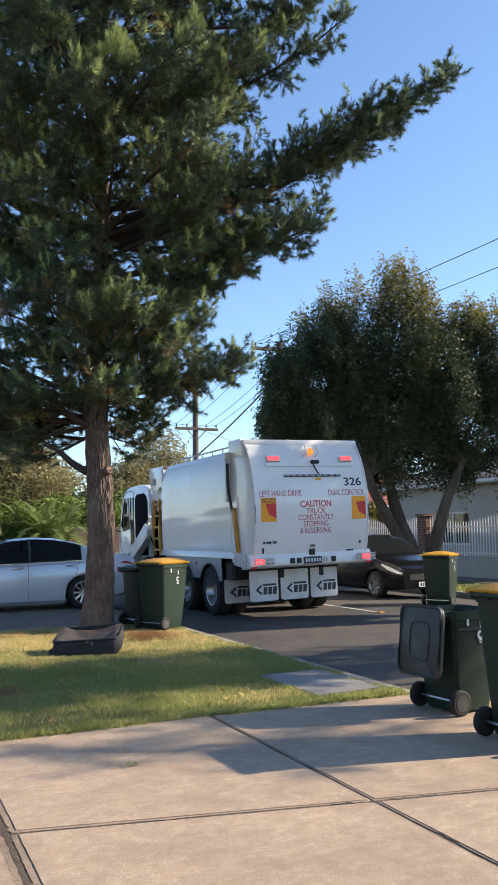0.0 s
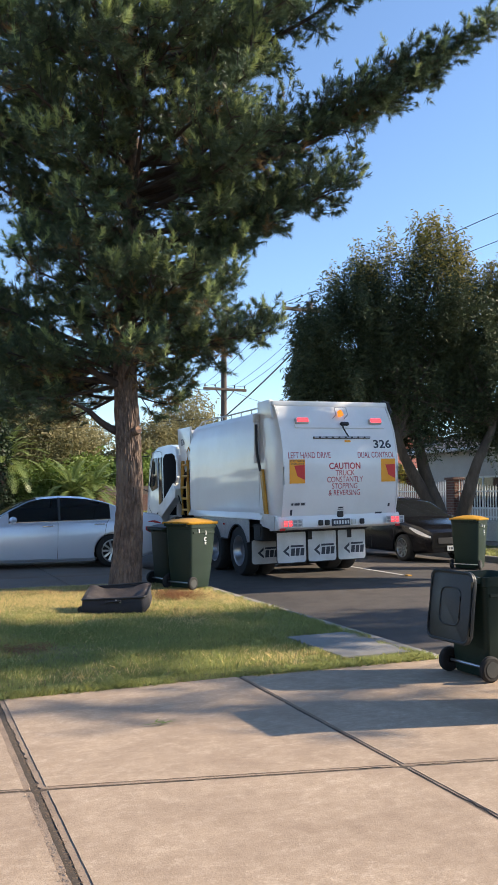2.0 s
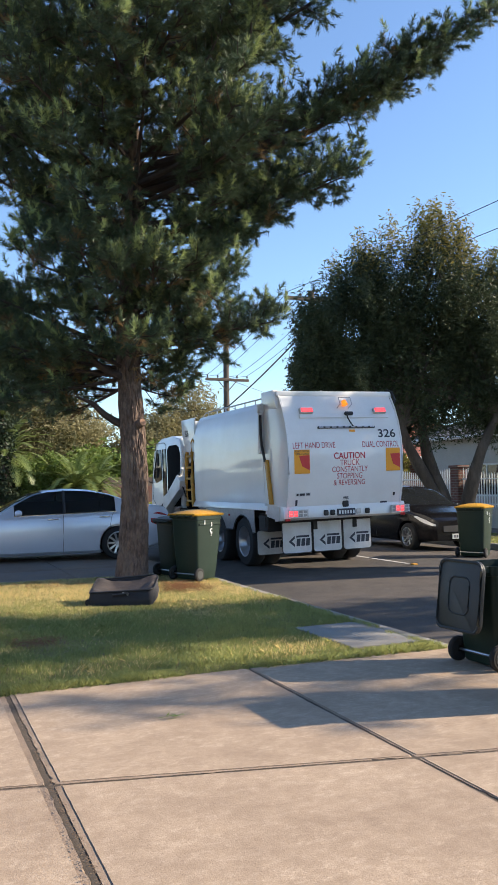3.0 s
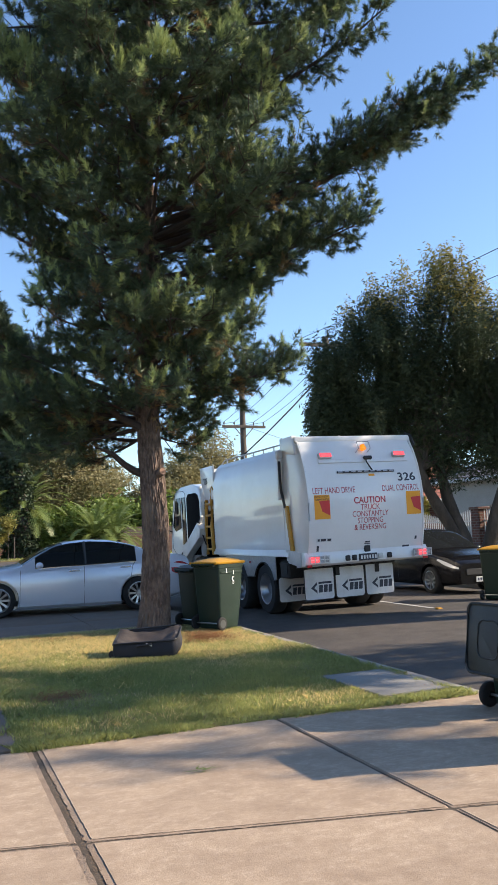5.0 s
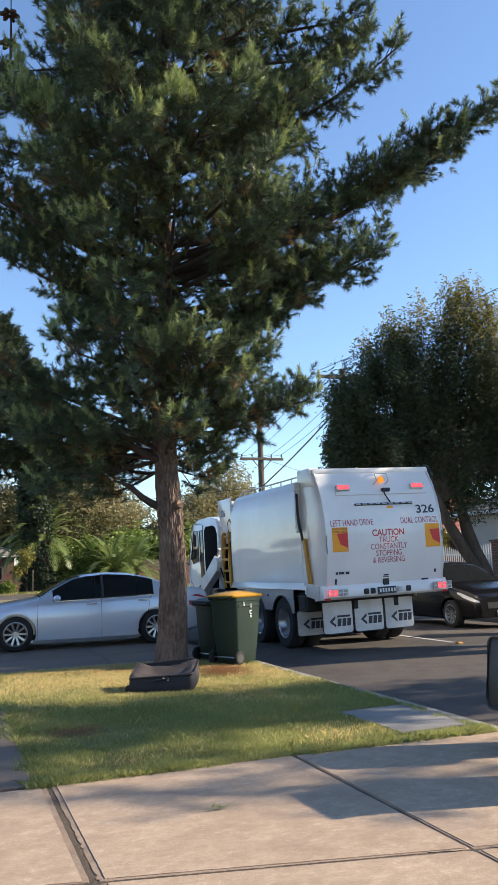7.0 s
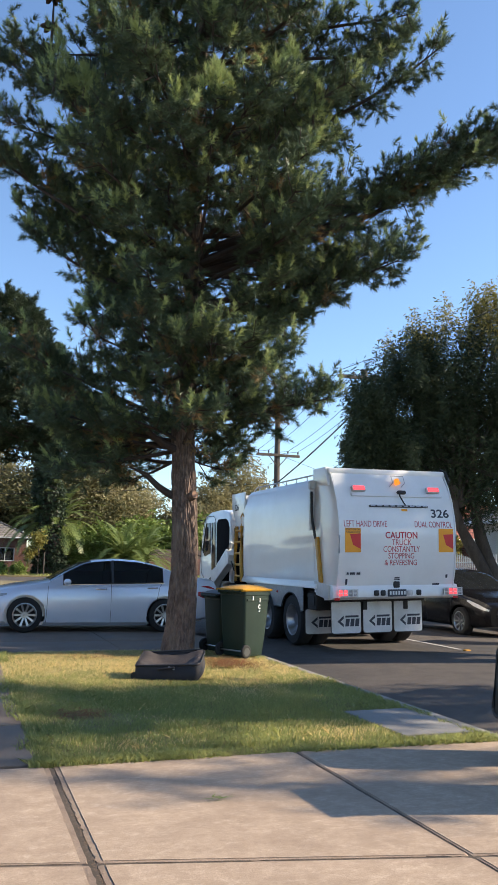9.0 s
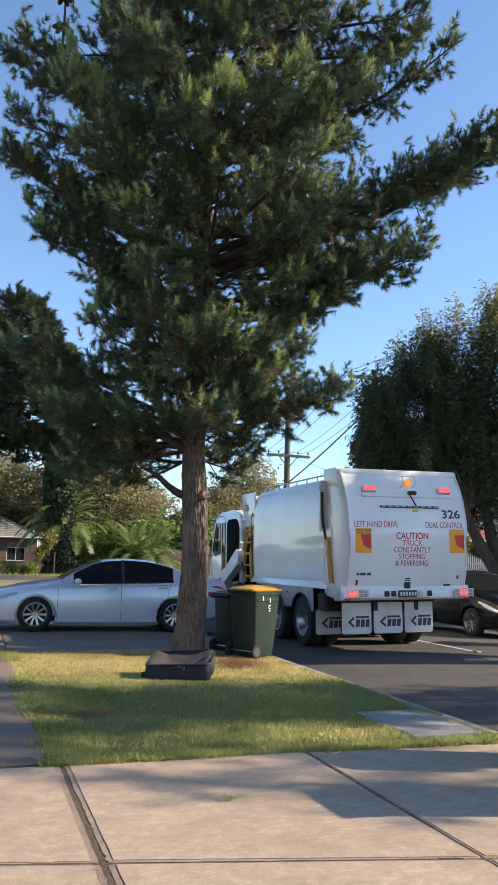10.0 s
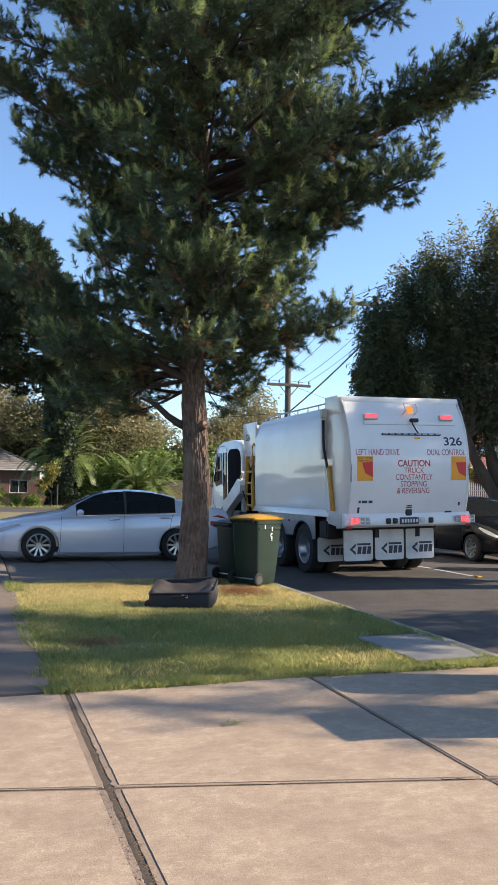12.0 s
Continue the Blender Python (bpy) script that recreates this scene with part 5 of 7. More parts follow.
for sx in (-1, 1):
    bm = bmesh.new()
    slab(bm, [(sx * 1.20, 1.08), (sx * 1.29, 1.09), (sx * 1.29, 1.12), (sx * 1.24, 1.21)], "y", BY0 - 0.15, BY1 + 0.1, 0.006)
    part("ledge", bm, WHITE, body)
bm = bmesh.new()
tube(bm, [(-1.02, BY0 + 0.05, 3.08), (-1.02, BY0 + 0.12, 3.13), (-1.02, BY1 - 0.3, 3.13), (-1.02, BY1 - 0.1, 3.06)], 0.016, 7)
for k in range(7):
    rod(bm, (-1.02, BY0 + 0.25 + 0.52 * k, 3.03), (-1.02, BY0 + 0.25 + 0.52 * k, 3.13), 0.014, None, 6)
part("roof_pipe", bm, STEEL, body, "thin steel pipe rail on the roof edge")

# tipping ram at the joint of body and gate
bm = bmesh.new()
tube(bm, [(-1.27, 0.72, 2.88), (-1.29, 0.72, 2.2)], 0.05, 8)
box(bm, -1.33, 0.67, 2.10, -1.24, 0.77, 2.24, 0.01)
box(bm, -1.33, 0.66, 2.82, -1.22, 0.78, 2.98, 0.02)
part("ram_cylinder", bm, WHITE_PART, truck)
bm = bmesh.new()
tube(bm, [(-1.31, 0.66, 2.78), (-1.33, 0.62, 2.45), (-1.31, 0.64, 2.25), (-1.33, 0.54, 2.12), (-1.31, 0.52, 1.95)], 0.026, 7)
part("hose", bm, BLACK, truck)
bm = bmesh.new()
slab(bm, [(0.48, 1.98), (0.57, 1.98), (0.42, 1.20), (0.33, 1.20)], "x", -1.31, -1.25, 0.012)
part("safety_prop", bm, YELLOW, truck, "yellow painted steel prop")
bm = bmesh.new()
tube(bm, [(1.17, 0.16, 2.88), (1.22, 0.14, 3.0), (1.20, 0.20, 3.14), (1.15, 0.3, 3.2)], 0.03, 7)
part("hose", bm, BLACK, truck)

# rear bumper beam and what is let into it
bm = bmesh.new()
slab(bm, [(0.02, 0.93), (-0.02, 0.96), (-0.03, 1.06), (0.02, 1.16), (0.35, 1.18), (0.35, 0.90)], "x", -1.24, 1.24, 0.01)
bumper = part("bumper", bm, WHITE, truck)
bm = bmesh.new()
slab(bm, [(0.12, 0.92), (0.10, 1.16), (0.72, 1.22), (0.62, 0.98)], "x", -1.262, -1.244, 0.004)
part("corner_bracket", bm, WHITE_PART, bumper)
for sx in (-1, 1):
    bm = bmesh.new()
    box(bm, sx * 1.07 - 0.13 - (0 if sx > 0 else -0.1), -0.05, 0.975, sx * 1.07 + 0.25 - (0.2 if sx > 0 else 0), -0.03, 1.10, 0.01)
    frame_ = part("light_frame", bm, STEEL, bumper)
    x0 = -1.16 if sx < 0 else 0.92
    for k in range(4):
        bm = bmesh.new()
        box(bm, x0 + 0.092 * k, -0.066, 0.99, x0 + 0.08 + 0.092 * k, -0.045, 1.085, 0.008)
        part("tail_light", bm, (LAMP_RED if k in ((0, 1) if sx < 0 else (1, 2)) else LENS_CLEAR), frame_, "lit red tail light" if k < 2 else "")
    bm = bmesh.new()
    for k in range(5):
        box(bm, x0 - 0.012 + 0.092 * k, -0.078, 0.975, x0 + 0.004 + 0.092 * k, -0.064, 1.10)
    for z in (0.972, 1.030, 1.092):
        box(bm, x0 - 0.012, -0.080, z, x0 + 0.372, -0.070, z + 0.012)
    part("lamp_guard", bm, WHITE_PART, frame_, "white steel bars before the tail lights")
    bm = bmesh.new()
    box(bm, sx * 1.17 - 0.05, -0.045, 0.915, sx * 1.17 + 0.05, -0.028, 0.955, 0.006)
    part("reflector", bm, LENS_RED, bumper)
bm = bmesh.new()
box(bm, -0.20, -0.05, 0.965, 0.17, -0.032, 1.085, 0.006)
plate = part("number_plate", bm, BLACK_TEXT, bumper, "dark blue plate with pale bars")
for k in range(6):
    bm = bmesh.new()
    x = -0.165 + 0.056 * k
    box(bm, x, -0.054, 0.995, x + 0.032, -0.0495, 1.055)
    part("bar", bm, WHITE_TEXT, plate)
for x in (-0.42, -0.29, 0.24, 0.42):
    bm = bmesh.new()
    box(bm, x - 0.045, -0.05, 0.98, x + 0.045, -0.028, 1.075, 0.02, 2)
    part("lamp_socket", bm, BLACK if x != 0.24 else WHITE_PART, bumper)
bm = bmesh.new()
box(bm, -0.06, -0.02, 1.11, 0.06, 0.08, 1.22, 0.012)
part("latch", bm, BLACK, truck)
for sx in (-1, 1):
    bm = bmesh.new()
    box(bm, sx * 0.10 - 0.03, 0.04, 1.12, sx * 0.10 + 0.03, 0.10, 1.2, 0.01)
    part("hinge", bm, WHITE_PART, truck)

# upper lights, beacon and the lamp bar on the gate
for sx in (-1, 1):
    bm = bmesh.new()
    box(bm, -0.13, -0.05, -0.005, 0.13, 0.05, 0.06, 0.008, 1, on_gate(0.04 + sx * 0.75, 2.79))
    holder = part("upper_light_box", bm, WHITE_PART, truck)
    bm = bmesh.new()
    box(bm, -0.11, -0.038, 0.055, 0.11, 0.038, 0.072, 0.006, 1, on_gate(0.04 + sx * 0.75, 2.79))
    lens = part("tail_light", bm, LAMP_RED, holder, "lit red high-level light")
bm = bmesh.new()
box(bm, -0.90, -0.035, -0.01, 0.92, 0.03, 0.022, 0.006, 1, on_gate(0.04, 2.70))
part("shelf_strip", bm, WHITE, truck)
bm = bmesh.new()
rod(bm, on_gate(0.08, 2.90) @ Vector((0, -0.03, 0.07)), on_gate(0.08, 2.90) @ Vector((0, 0.05, 0.07)), 0.055, 0.045, 14)
part("beacon", bm, BEACON, truck, "lit amber flashing beacon")
bm = bmesh.new()
for x in (-0.12, 0.12):
    rod(bm, on_gate(0.06 + x, 2.85) @ Vector((0, 0, 0)), on_gate(0.06 + x, 2.85) @ Vector((0, 0.0, 0.14)), 0.007, None, 6)
    rod(bm, on_gate(0.06 + x, 2.85) @ Vector((0, 0, 0.14)), on_gate(0.06 + x, 2.85) @ Vector((0, 0.14, 0.14)), 0.007, None, 6)
rod(bm, on_gate(-0.06, 2.85) @ Vector((0, 0.14, 0.14)), on_gate(0.18, 2.85) @ Vector((0, 0.14, 0.14)), 0.007, None, 6)
part("beacon_guard", bm, STEEL, truck)
bm = bmesh.new()
box(bm, -0.06, -0.03, 0, 0.10, 0.03, 0.07, 0.01, 1, on_gate(0.11, 2.735))
part("camera_box", bm, BLACK, truck)
bm = bmesh.new()
tube(bm, [on_gate(0.08, 2.73) @ Vector((0, 0, 0.05)), on_gate(0.06, 2.65) @ Vector((0, 0, 0.08)), on_gate(0.12, 2.57) @ Vector((0, 0, 0.05)), on_gate(0.18, 2.51) @ Vector((0, 0, 0.02))], 0.013, 6)
part("cable", bm, BLACK, truck)
bm = bmesh.new()
box(bm, -0.58, -0.018, 0.0, 0.58, 0.018, 0.03, 0.004, 1, on_gate(0.04, 2.50))
bar = part("lamp_bar", bm, BLACK, truck)
for k in range(9):
    bm = bmesh.new()
    box(bm, -0.52 + 0.13 * k - 0.045, -0.012, 0.03, -0.52 + 0.13 * k + 0.045, 0.012, 0.036, 0.002, 1, on_gate(0.04, 2.50))
    part("lamp_cell", bm, LENS_CLEAR, bar)
bm = bmesh.new()
rod(bm, (-0.12, 0.62, 3.16), (-0.06, 0.62, 3.22), 0.02, None, 8)
part("lifting_lug", bm, WHITE_PART, truck)

# lettering and signs
for text, x, z, size, sq, mt, bold in (("326", 0.86, 2.38, 0.205, 1.25, BLACK_TEXT, 0.004), ("LEFT HAND DRIVE", -0.645, 2.19, 0.15, 0.68, RED_TEXT, 0.0),
                                       ("DUAL CONTROL", 0.71, 2.19, 0.15, 0.67, RED_TEXT, 0.0), ("CAUTION", 0.055, 2.0, 0.155, 0.92, RED_TEXT, 0.003),
                                       ("TRUCK", 0.055, 1.88, 0.14, 0.86, RED_TEXT, 0.0), ("CONSTANTLY", 0.055, 1.765, 0.14, 0.80, RED_TEXT, 0.0),
                                       ("STOPPING", 0.055, 1.65, 0.14, 0.80, RED_TEXT, 0.0), ("& REVERSING", 0.055, 1.535, 0.14, 0.78, RED_TEXT, 0.0)):
    words("lettering", text, size, on_gate(x, z), mt, truck, "", sq, bold=bold)
for sx, x in ((-1, -0.895), (1, 0.955)):
    m = on_gate(x, 1.92)
    bm = bmesh.new()
    slab(bm, [(-0.15, -0.205), (0.15, -0.205), (0.15, 0.205), (-0.15, 0.205)], "z", -0.001, 0.0012)
    bm.transform(m)
    sign = part("turning_sign", bm, SIGN_YELLOW, truck, "yellow reflective turning-vehicle sign with red panel")
    bm = bmesh.new()
    o = [(-0.06, 0.10), (0.145, 0.11), (0.145, -0.15), (0.0, -0.08)]
    slab(bm, [(-sx * -1 * u if sx > 0 else u, v) for u, v in o], "z", 0.0014, 0.0024)
    bm.transform(m)
    part("red_panel", bm, SIGN_RED, sign)
    if sx < 0:
        words("lettering", "DO NOT OVERTAKE", 0.05, m @ Matrix.Translation((0, 0.175, 0.0022)), BLACK_TEXT, sign, "", 0.62)
        words("lettering", "TURNING VEHICLE", 0.05, m @ Matrix.Translation((0, 0.128, 0.0022)), BLACK_TEXT, sign, "", 0.62)
bm = bmesh.new()
box(bm, -0.15, -0.035, 0, 0.15, 0.035, 0.003, 0, 1, on_gate(-0.86, 1.36))
stick = part("maker_sticker", bm, WHITE_TEXT, truck, "white sticker with dark marks")
for k, (a, b) in enumerate(((-0.13, -0.09), (-0.07, 0.03), (0.06, 0.13))):
    bm = bmesh.new()
    box(bm, a, -0.02, 0.003, b, 0.02, 0.005, 0, 1, on_gate(-0.86, 1.36))
    part("mark", bm, BLACK_TEXT, stick)
for x, z, w, h in ((-0.98, 1.22, 0.02, 0.05), (0.0, 1.28, 0.05, 0.012), (0.0, 1.25, 0.06, 0.006), (1.0, 1.3, 0.02, 0.03), (0.8, 1.16, 0.07, 0.02), (0.15, 2.44, 0.06, 0.02)):
    bm = bmesh.new()
    box(bm, -w, -h, 0, w, h, 0.003, 0, 1, on_gate(x, z))
    part("small_notice", bm, BLACK_TEXT if z < 2 else SIGN_YELLOW, truck)


# mudflaps with the maker's chevron as plain shapes
def mudflap(x0, x1, y, z0, z1):
    bm = bmesh.new()
    slab(bm, rounded(x0, z0, x1, z1, 0.05), "y", y, y + 0.012)
    flap = part("mudflap", bm, WHITE_PART, truck, "white mudflap with a black chevron and bars")
    bm = bmesh.new()
    slab(bm, rounded(x0 - 0.012, z0 - 0.012, x1 + 0.012, z1 + 0.012, 0.06), "y", y + 0.013, y + 0.02)
    part("backing", bm, BLACK, flap)
    cx, cz, s = x0 + 0.17, z0 + 0.20, (x1 - x0) / 0.56
    bm = bmesh.new()
    slab(bm, [(cx + 0.06 * s, cz + 0.10), (cx - 0.06 * s, cz), (cx + 0.06 * s, cz - 0.10), (cx + 0.06 * s, cz - 0.05), (cx + 0.0, cz), (cx + 0.06 * s, cz + 0.05)], "y", y - 0.003, y - 0.001)
    part("chevron", bm, BLACK_TEXT, flap)
    for k in range(3):
        bm = bmesh.new()
        a = cx + 0.09 + 0.095 * k
        slab(bm, [(a, cz - 0.085), (a + 0.075, cz - 0.085), (a + 0.09, cz + 0.045), (a + 0.015, cz + 0.045)], "y", y - 0.003, y - 0.001)
        part("block_mark", bm, BLACK_TEXT, flap)
    bm = bmesh.new()
    slab(bm, [(cx + 0.09, cz + 0.065), (cx + 0.35, cz + 0.065), (cx + 0.355, cz + 0.10), (cx + 0.095, cz + 0.10)], "y", y - 0.003, y - 0.001)
    part("block_mark", bm, BLACK_TEXT, flap)


for x0 in (-1.06, -0.44, 0.18):
    mudflap(x0, x0 + 0.57, 0.42, 0.33, 0.88)
mudflap(-1.22, -0.62, 1.18, 0.26, 0.70)
bm = bmesh.new()
box(bm, -1.10, 0.40, 0.86, 0.80, 0.46, 0.92, 0.01)
part("flap_rail", bm, DARK, truck)

# chassis
bm = bmesh.new()
for sx in (-0.45, 0.37):
    box(bm, sx, 0.4, 0.72, sx + 0.08, 7.9, 0.98)
for y in (0.5, 1.3, 2.6, 4.4, 6.0, 7.4):
    box(bm, -0.45, y, 0.74, 0.45, y + 0.1, 0.92)
box(bm, -1.1, 0.5, 0.93, 1.1, 4.5, 1.03)
part("chassis", bm, DARK, truck)
bm = bmesh.new()
box(bm, -1.2, 0.75, 0.70, -0.75, 1.15, 1.0, 0.02)
box(bm, -1.22, 0.80, 0.78, -1.2, 0.98, 0.96, 0.005)
part("tool_box", bm, DARK, truck)
bm = bmesh.new()
box(bm, -1.21, 3.75, 0.45, -0.6, 4.3, 0.95, 0.05, 2)
part("fuel_tank", bm, DARK, truck)
for y in (1.87, 3.22, 6.95):
    bm = bmesh.new()
    rod(bm, (-0.95, y, 0.5), (0.95, y, 0.5), 0.09, None, 10)
    rod(bm, (-0.2, y, 0.5), (0.2, y, 0.5), 0.2, None, 12)
    part("axle", bm, DARK, truck)


def truck_wheel(sx, y, dual):
    bm = bmesh.new()
    w = 0.28
    xo = 1.205
    tyre_p = [(0, 0.29), (0, 0.435), (0.03, 0.46), (0.05, 0.47), (w - 0.05, 0.47), (w - 0.03, 0.46), (w, 0.435), (w, 0.29)]
    for off in ((0, 0.33) if dual else (0,)):
        wheel_ring(bm, 0, 0, [(sx * (xo - w - off + x), r) for x, r in tyre_p], 36, (0, y, 0.47))
    wheel = part("wheel", bm, RUBBER, truck)
    bm = bmesh.new()
    if dual:
        rim = [(0.0, 0.292), (-0.01, 0.27), (-0.10, 0.25), (-0.17, 0.20), (-0.17, 0.11), (-0.09, 0.10), (-0.09, 0.0), (-0.22, 0.0), (-0.24, 0.292)]
    else:
        rim = [(0.0, 0.292), (-0.01, 0.27), (-0.03, 0.24), (0.0, 0.16), (0.02, 0.12), (0.07, 0.10), (0.07, 0.0), (-0.1, 0.0), (-0.22, 0.292)]
    wheel_ring(bm, 0, 0, [(sx * (xo + x), r) for x, r in rim], 36, (0, y, 0.47))
    rim_ob = part("rim", bm, STEEL, wheel, "polished steel rim")
    bm = bmesh.new()
    for k in range(10):
        a = 2 * math.pi * k / 10
        x = sx * (xo - (0.17 if dual else 0.01))
        c = Vector((x, y + 0.155 * math.cos(a), 0.47 + 0.155 * math.sin(a)))
        rod(bm, c, c + Vector((sx * 0.035, 0, 0)), 0.016, None, 6)
    part("wheel_nuts", bm, STEEL, wheel)


for y in (1.87, 3.22):
    for sx in (-1, 1):
        truck_wheel(sx, y, True)
for sx in (-1, 1):
    truck_wheel(sx, 6.95, False)

# checker-plate guards over the tandem wheels
for sx in (-1, 1):
    bm = bmesh.new()
    lo = [(1.28, 0.66)] + arc(1.87, 0.465, 0.51, 158, 25, 9) + arc(3.22, 0.465, 0.51, 155, 22, 9) + [(3.92, 0.70)]
    o = lo + [(3.92, 1.085), (1.28, 1.085)]
    slab(bm, o, "x", sx * 1.215, sx * 1.232)
    guard = part("wheel_guard", bm, CHECKER, truck, "bright checker-plate wheel guard")
    bm = bmesh.new()
    tube(bm, [(sx * 1.235, u, v) for u, v in lo], 0.012, 6)
    part("rubber_edge", bm, BLACK, guard)
    for y in (2.545, 3.85):
        bm = bmesh.new()
        box(bm, sx * 1.235 - 0.008, y - 0.03, 0.94, sx * 1.235 + 0.008, y + 0.03, 0.98, 0.004)
        part("marker_light", bm, LENS_RED, guard)

# front hopper with its sloping cheeks
for sx in (-1, 1):
    bm = bmesh.new()
    slab(bm, [(4.55, 2.15), (4.55, 3.05), (5.45, 3.05), (5.42, 2.72), (4.95, 2.05)], "x", sx * 1.22, sx * 1.18, 0.006)
    part("hopper_cheek", bm, WHITE, truck)
bm = bmesh.new()
box(bm, -1.19, 5.38, 2.45, 1.19, 5.44, 3.04, 0.01)
box(bm, -1.2, 4.5, 1.1, 1.2, 4.56, 2.9)
part("hopper_front", bm, WHITE, truck)
bm = bmesh.new()
box(bm, -0.9, 4.58, 1.0, 1.15, 5.36, 2.0, 0.03)
part("hopper_bin", bm, WHITE_PART, truck)
m = Matrix.Translation((-1.224, 5.08, 2.72)) @ Matrix(((0, 0, -1), (-1, 0, 0), (0, 1, 0))).to_4x4()
words("lettering", "326", 0.20, m, BLACK_TEXT, truck, "", 0.9, bold=0.004)
# yellow ladder frame for the lifter
bm = bmesh.new()
for y in (4.60, 5.02):
    tube(bm, [(-1.27, y, 1.08), (-1.27, y + 0.04, 1.7), (-1.26, y + (0.03 if y < 4.7 else -0.05), 2.30)], 0.042, 6)
for z in (1.2, 1.45, 1.7, 1.95, 2.2):
    rod(bm, (-1.27, 4.62, z), (-1.27, 5.02, z), 0.028, None, 6)
tube(bm, [(-1.26, 4.66, 2.3), (-1.26, 4.68, 2.5), (-1.24, 4.62, 2.58), (-1.22, 4.57, 2.5)], 0.015, 6)
part("lifter_frame", bm, YELLOW, truck, "yellow steel lifter frame")
# folded lifting arm
arm = None
bm = bmesh.new()
slab(bm, [(5.10, 1.66), (5.30, 1.80), (6.40, 1.24), (6.60, 0.92), (6.42, 0.82), (6.2, 1.04), (5.15, 1.46)], "x", -1.42, -1.24, 0.015)
arm = part("lifting_arm", bm, WHITE_PART, truck, "white folded lifting arm")
for k, (y, z) in enumerate(((5.25, 1.6), (5.75, 1.38), (6.3, 1.08))):
    bm = bmesh.new()
    rod(bm, (-1.385, y, z), (-1.22, y, z), 0.05 if k != 1 else 0.035, None, 12)
    part("pivot", bm, STEEL, arm)
bm = bmesh.new()
tube(bm, [(-1.30, 5.22, 1.95), (-1.30, 5.5, 1.66), (-1.30, 6.1, 1.28)], 0.035, 8)
part("arm_ram", bm, WHITE_PART, arm)
for d in (0, 0.05, 0.1):
    bm = bmesh.new()
    tube(bm, [(-1.33 + d / 3, 5.05, 1.4 - d), (-1.36, 5.3, 1.75 + d), (-1.37, 5.7, 1.52 + d), (-1.37, 6.2, 1.2 + d / 2)], 0.012, 6)
    part("hose", bm, BLACK, arm)
bm = bmesh.new()
for z in (0.72, 0.9):
    tube(bm, [(-1.30, 6.5, z + 0.03), (-1.55, 6.6, z), (-1.62, 6.35, z), (-1.50, 6.18, z)], 0.03, 6)
box(bm, -1.38, 6.35, 0.66, -1.24, 6.6, 0.98, 0.02)
part("grab", bm, WHITE_PART, arm)
bm = bmesh.new()
box(bm, -1.2, 4.6, 0.5, -0.5, 5.35, 1.0, 0.04)
box(bm, -1.15, 5.45, 0.75, -0.5, 6.0, 1.02, 0.03)
part("battery_box", bm, DARK, truck)

# cab
CAB = [(5.62, 1.02), (5.58, 1.5), (5.60, 2.50), (5.70, 2.66), (6.3, 2.74), (7.2, 2.73), (7.72, 2.62), (7.88, 2.33), (8.16, 1.62), (8.20, 1.05), (8.18, 0.62), (7.62, 0.58)]
CAB += arc(6.95, 0.5, 0.62, 12, 168, 10) + [(6.3, 0.62), (6.2, 1.02)]
bm = bmesh.new()
slab(bm, CAB, "x", -1.20, 1.20, 0.05, 3)
cab = part("cab", bm, WHITE, truck, "white flat-fronted cab")
for sx in (-1, 1):
    for name, o, mt in (("side_window", [(7.20, 1.70), (7.22, 2.46), (7.58, 2.46), (7.94, 1.78), (7.7, 1.62)], CAR_GLASS), ("door_window", [(6.82, 1.36), (6.82, 2.46), (7.10, 2.46), (7.10, 1.28)], CAR_GLASS),
                        ("side_screen", [(5.70, 1.06), (5.68, 2.30), (5.78, 2.46), (5.95, 2.52), (6.52, 2.52), (6.68, 2.42), (6.68, 1.14), (6.45, 1.04)], MATT_BLACK)):
        bm = bmesh.new()
        slab(bm, o, "x", sx * 1.198, sx * 1.212, 0.004)
        part(name, bm, mt, cab)
    bm = bmesh.new()
    tube(bm, [(sx * 1.215, y, z) for y, z in ((6.75, 1.16), (6.75, 2.56), (6.95, 2.62), (7.6, 2.62), (8.02, 1.75), (7.98, 1.2), (7.62, 1.0), (7.56, 0.75))], 0.006, 5)
    part("door_seam", bm, BLACK, cab)
    bm = bmesh.new()
    tube(bm, [(sx * 1.22, y, z) for y, z in arc(6.95, 0.5, 0.60, 0, 180, 14)], 0.035, 6)
    part("wheel_arch", bm, BLACK, cab)
    bm = bmesh.new()
    tube(bm, [(sx * 1.18, 8.0, 2.55), (sx * 1.42, 8.22, 2.52), (sx * 1.44, 8.22, 1.75), (sx * 1.2, 8.05, 1.62)], 0.018, 6)
    mir = part("mirror_bracket", bm, BLACK, cab)
    for z0, z1 in ((2.08, 2.45), (1.72, 2.02)):
        bm = bmesh.new()
        box(bm, sx * 1.43 - 0.11, 8.14, z0, sx * 1.43 + 0.11, 8.26, z1, 0.03, 2)
        part("mirror", bm, BLACK, mir)
    bm = bmesh.new()
    box(bm, sx * 1.12 - 0.09, 7.98, 0.75, sx * 1.12 + 0.09, 8.215, 0.95, 0.03)
    part("headlight", bm, LENS_CLEAR, cab)
bm = bmesh.new()
slab(bm, [(7.80, 2.62), (7.90, 2.36), (8.165, 1.68), (8.18, 1.68), (7.93, 2.40), (7.83, 2.64)], "x", -1.08, 1.08)
part("windscreen", bm, CAR_GLASS, cab)
bm = bmesh.new()
box(bm, -1.14, 7.9, 0.45, 1.14, 8.24, 0.66, 0.04, 2)
part("front_bumper", bm, BLACK, cab)
# black panel added to darken the gap between cab and hopper
bm = bmesh.new()
box(bm, -1.12, 5.46, 0.9, 1.12, 5.57, 2.3, 0.02)
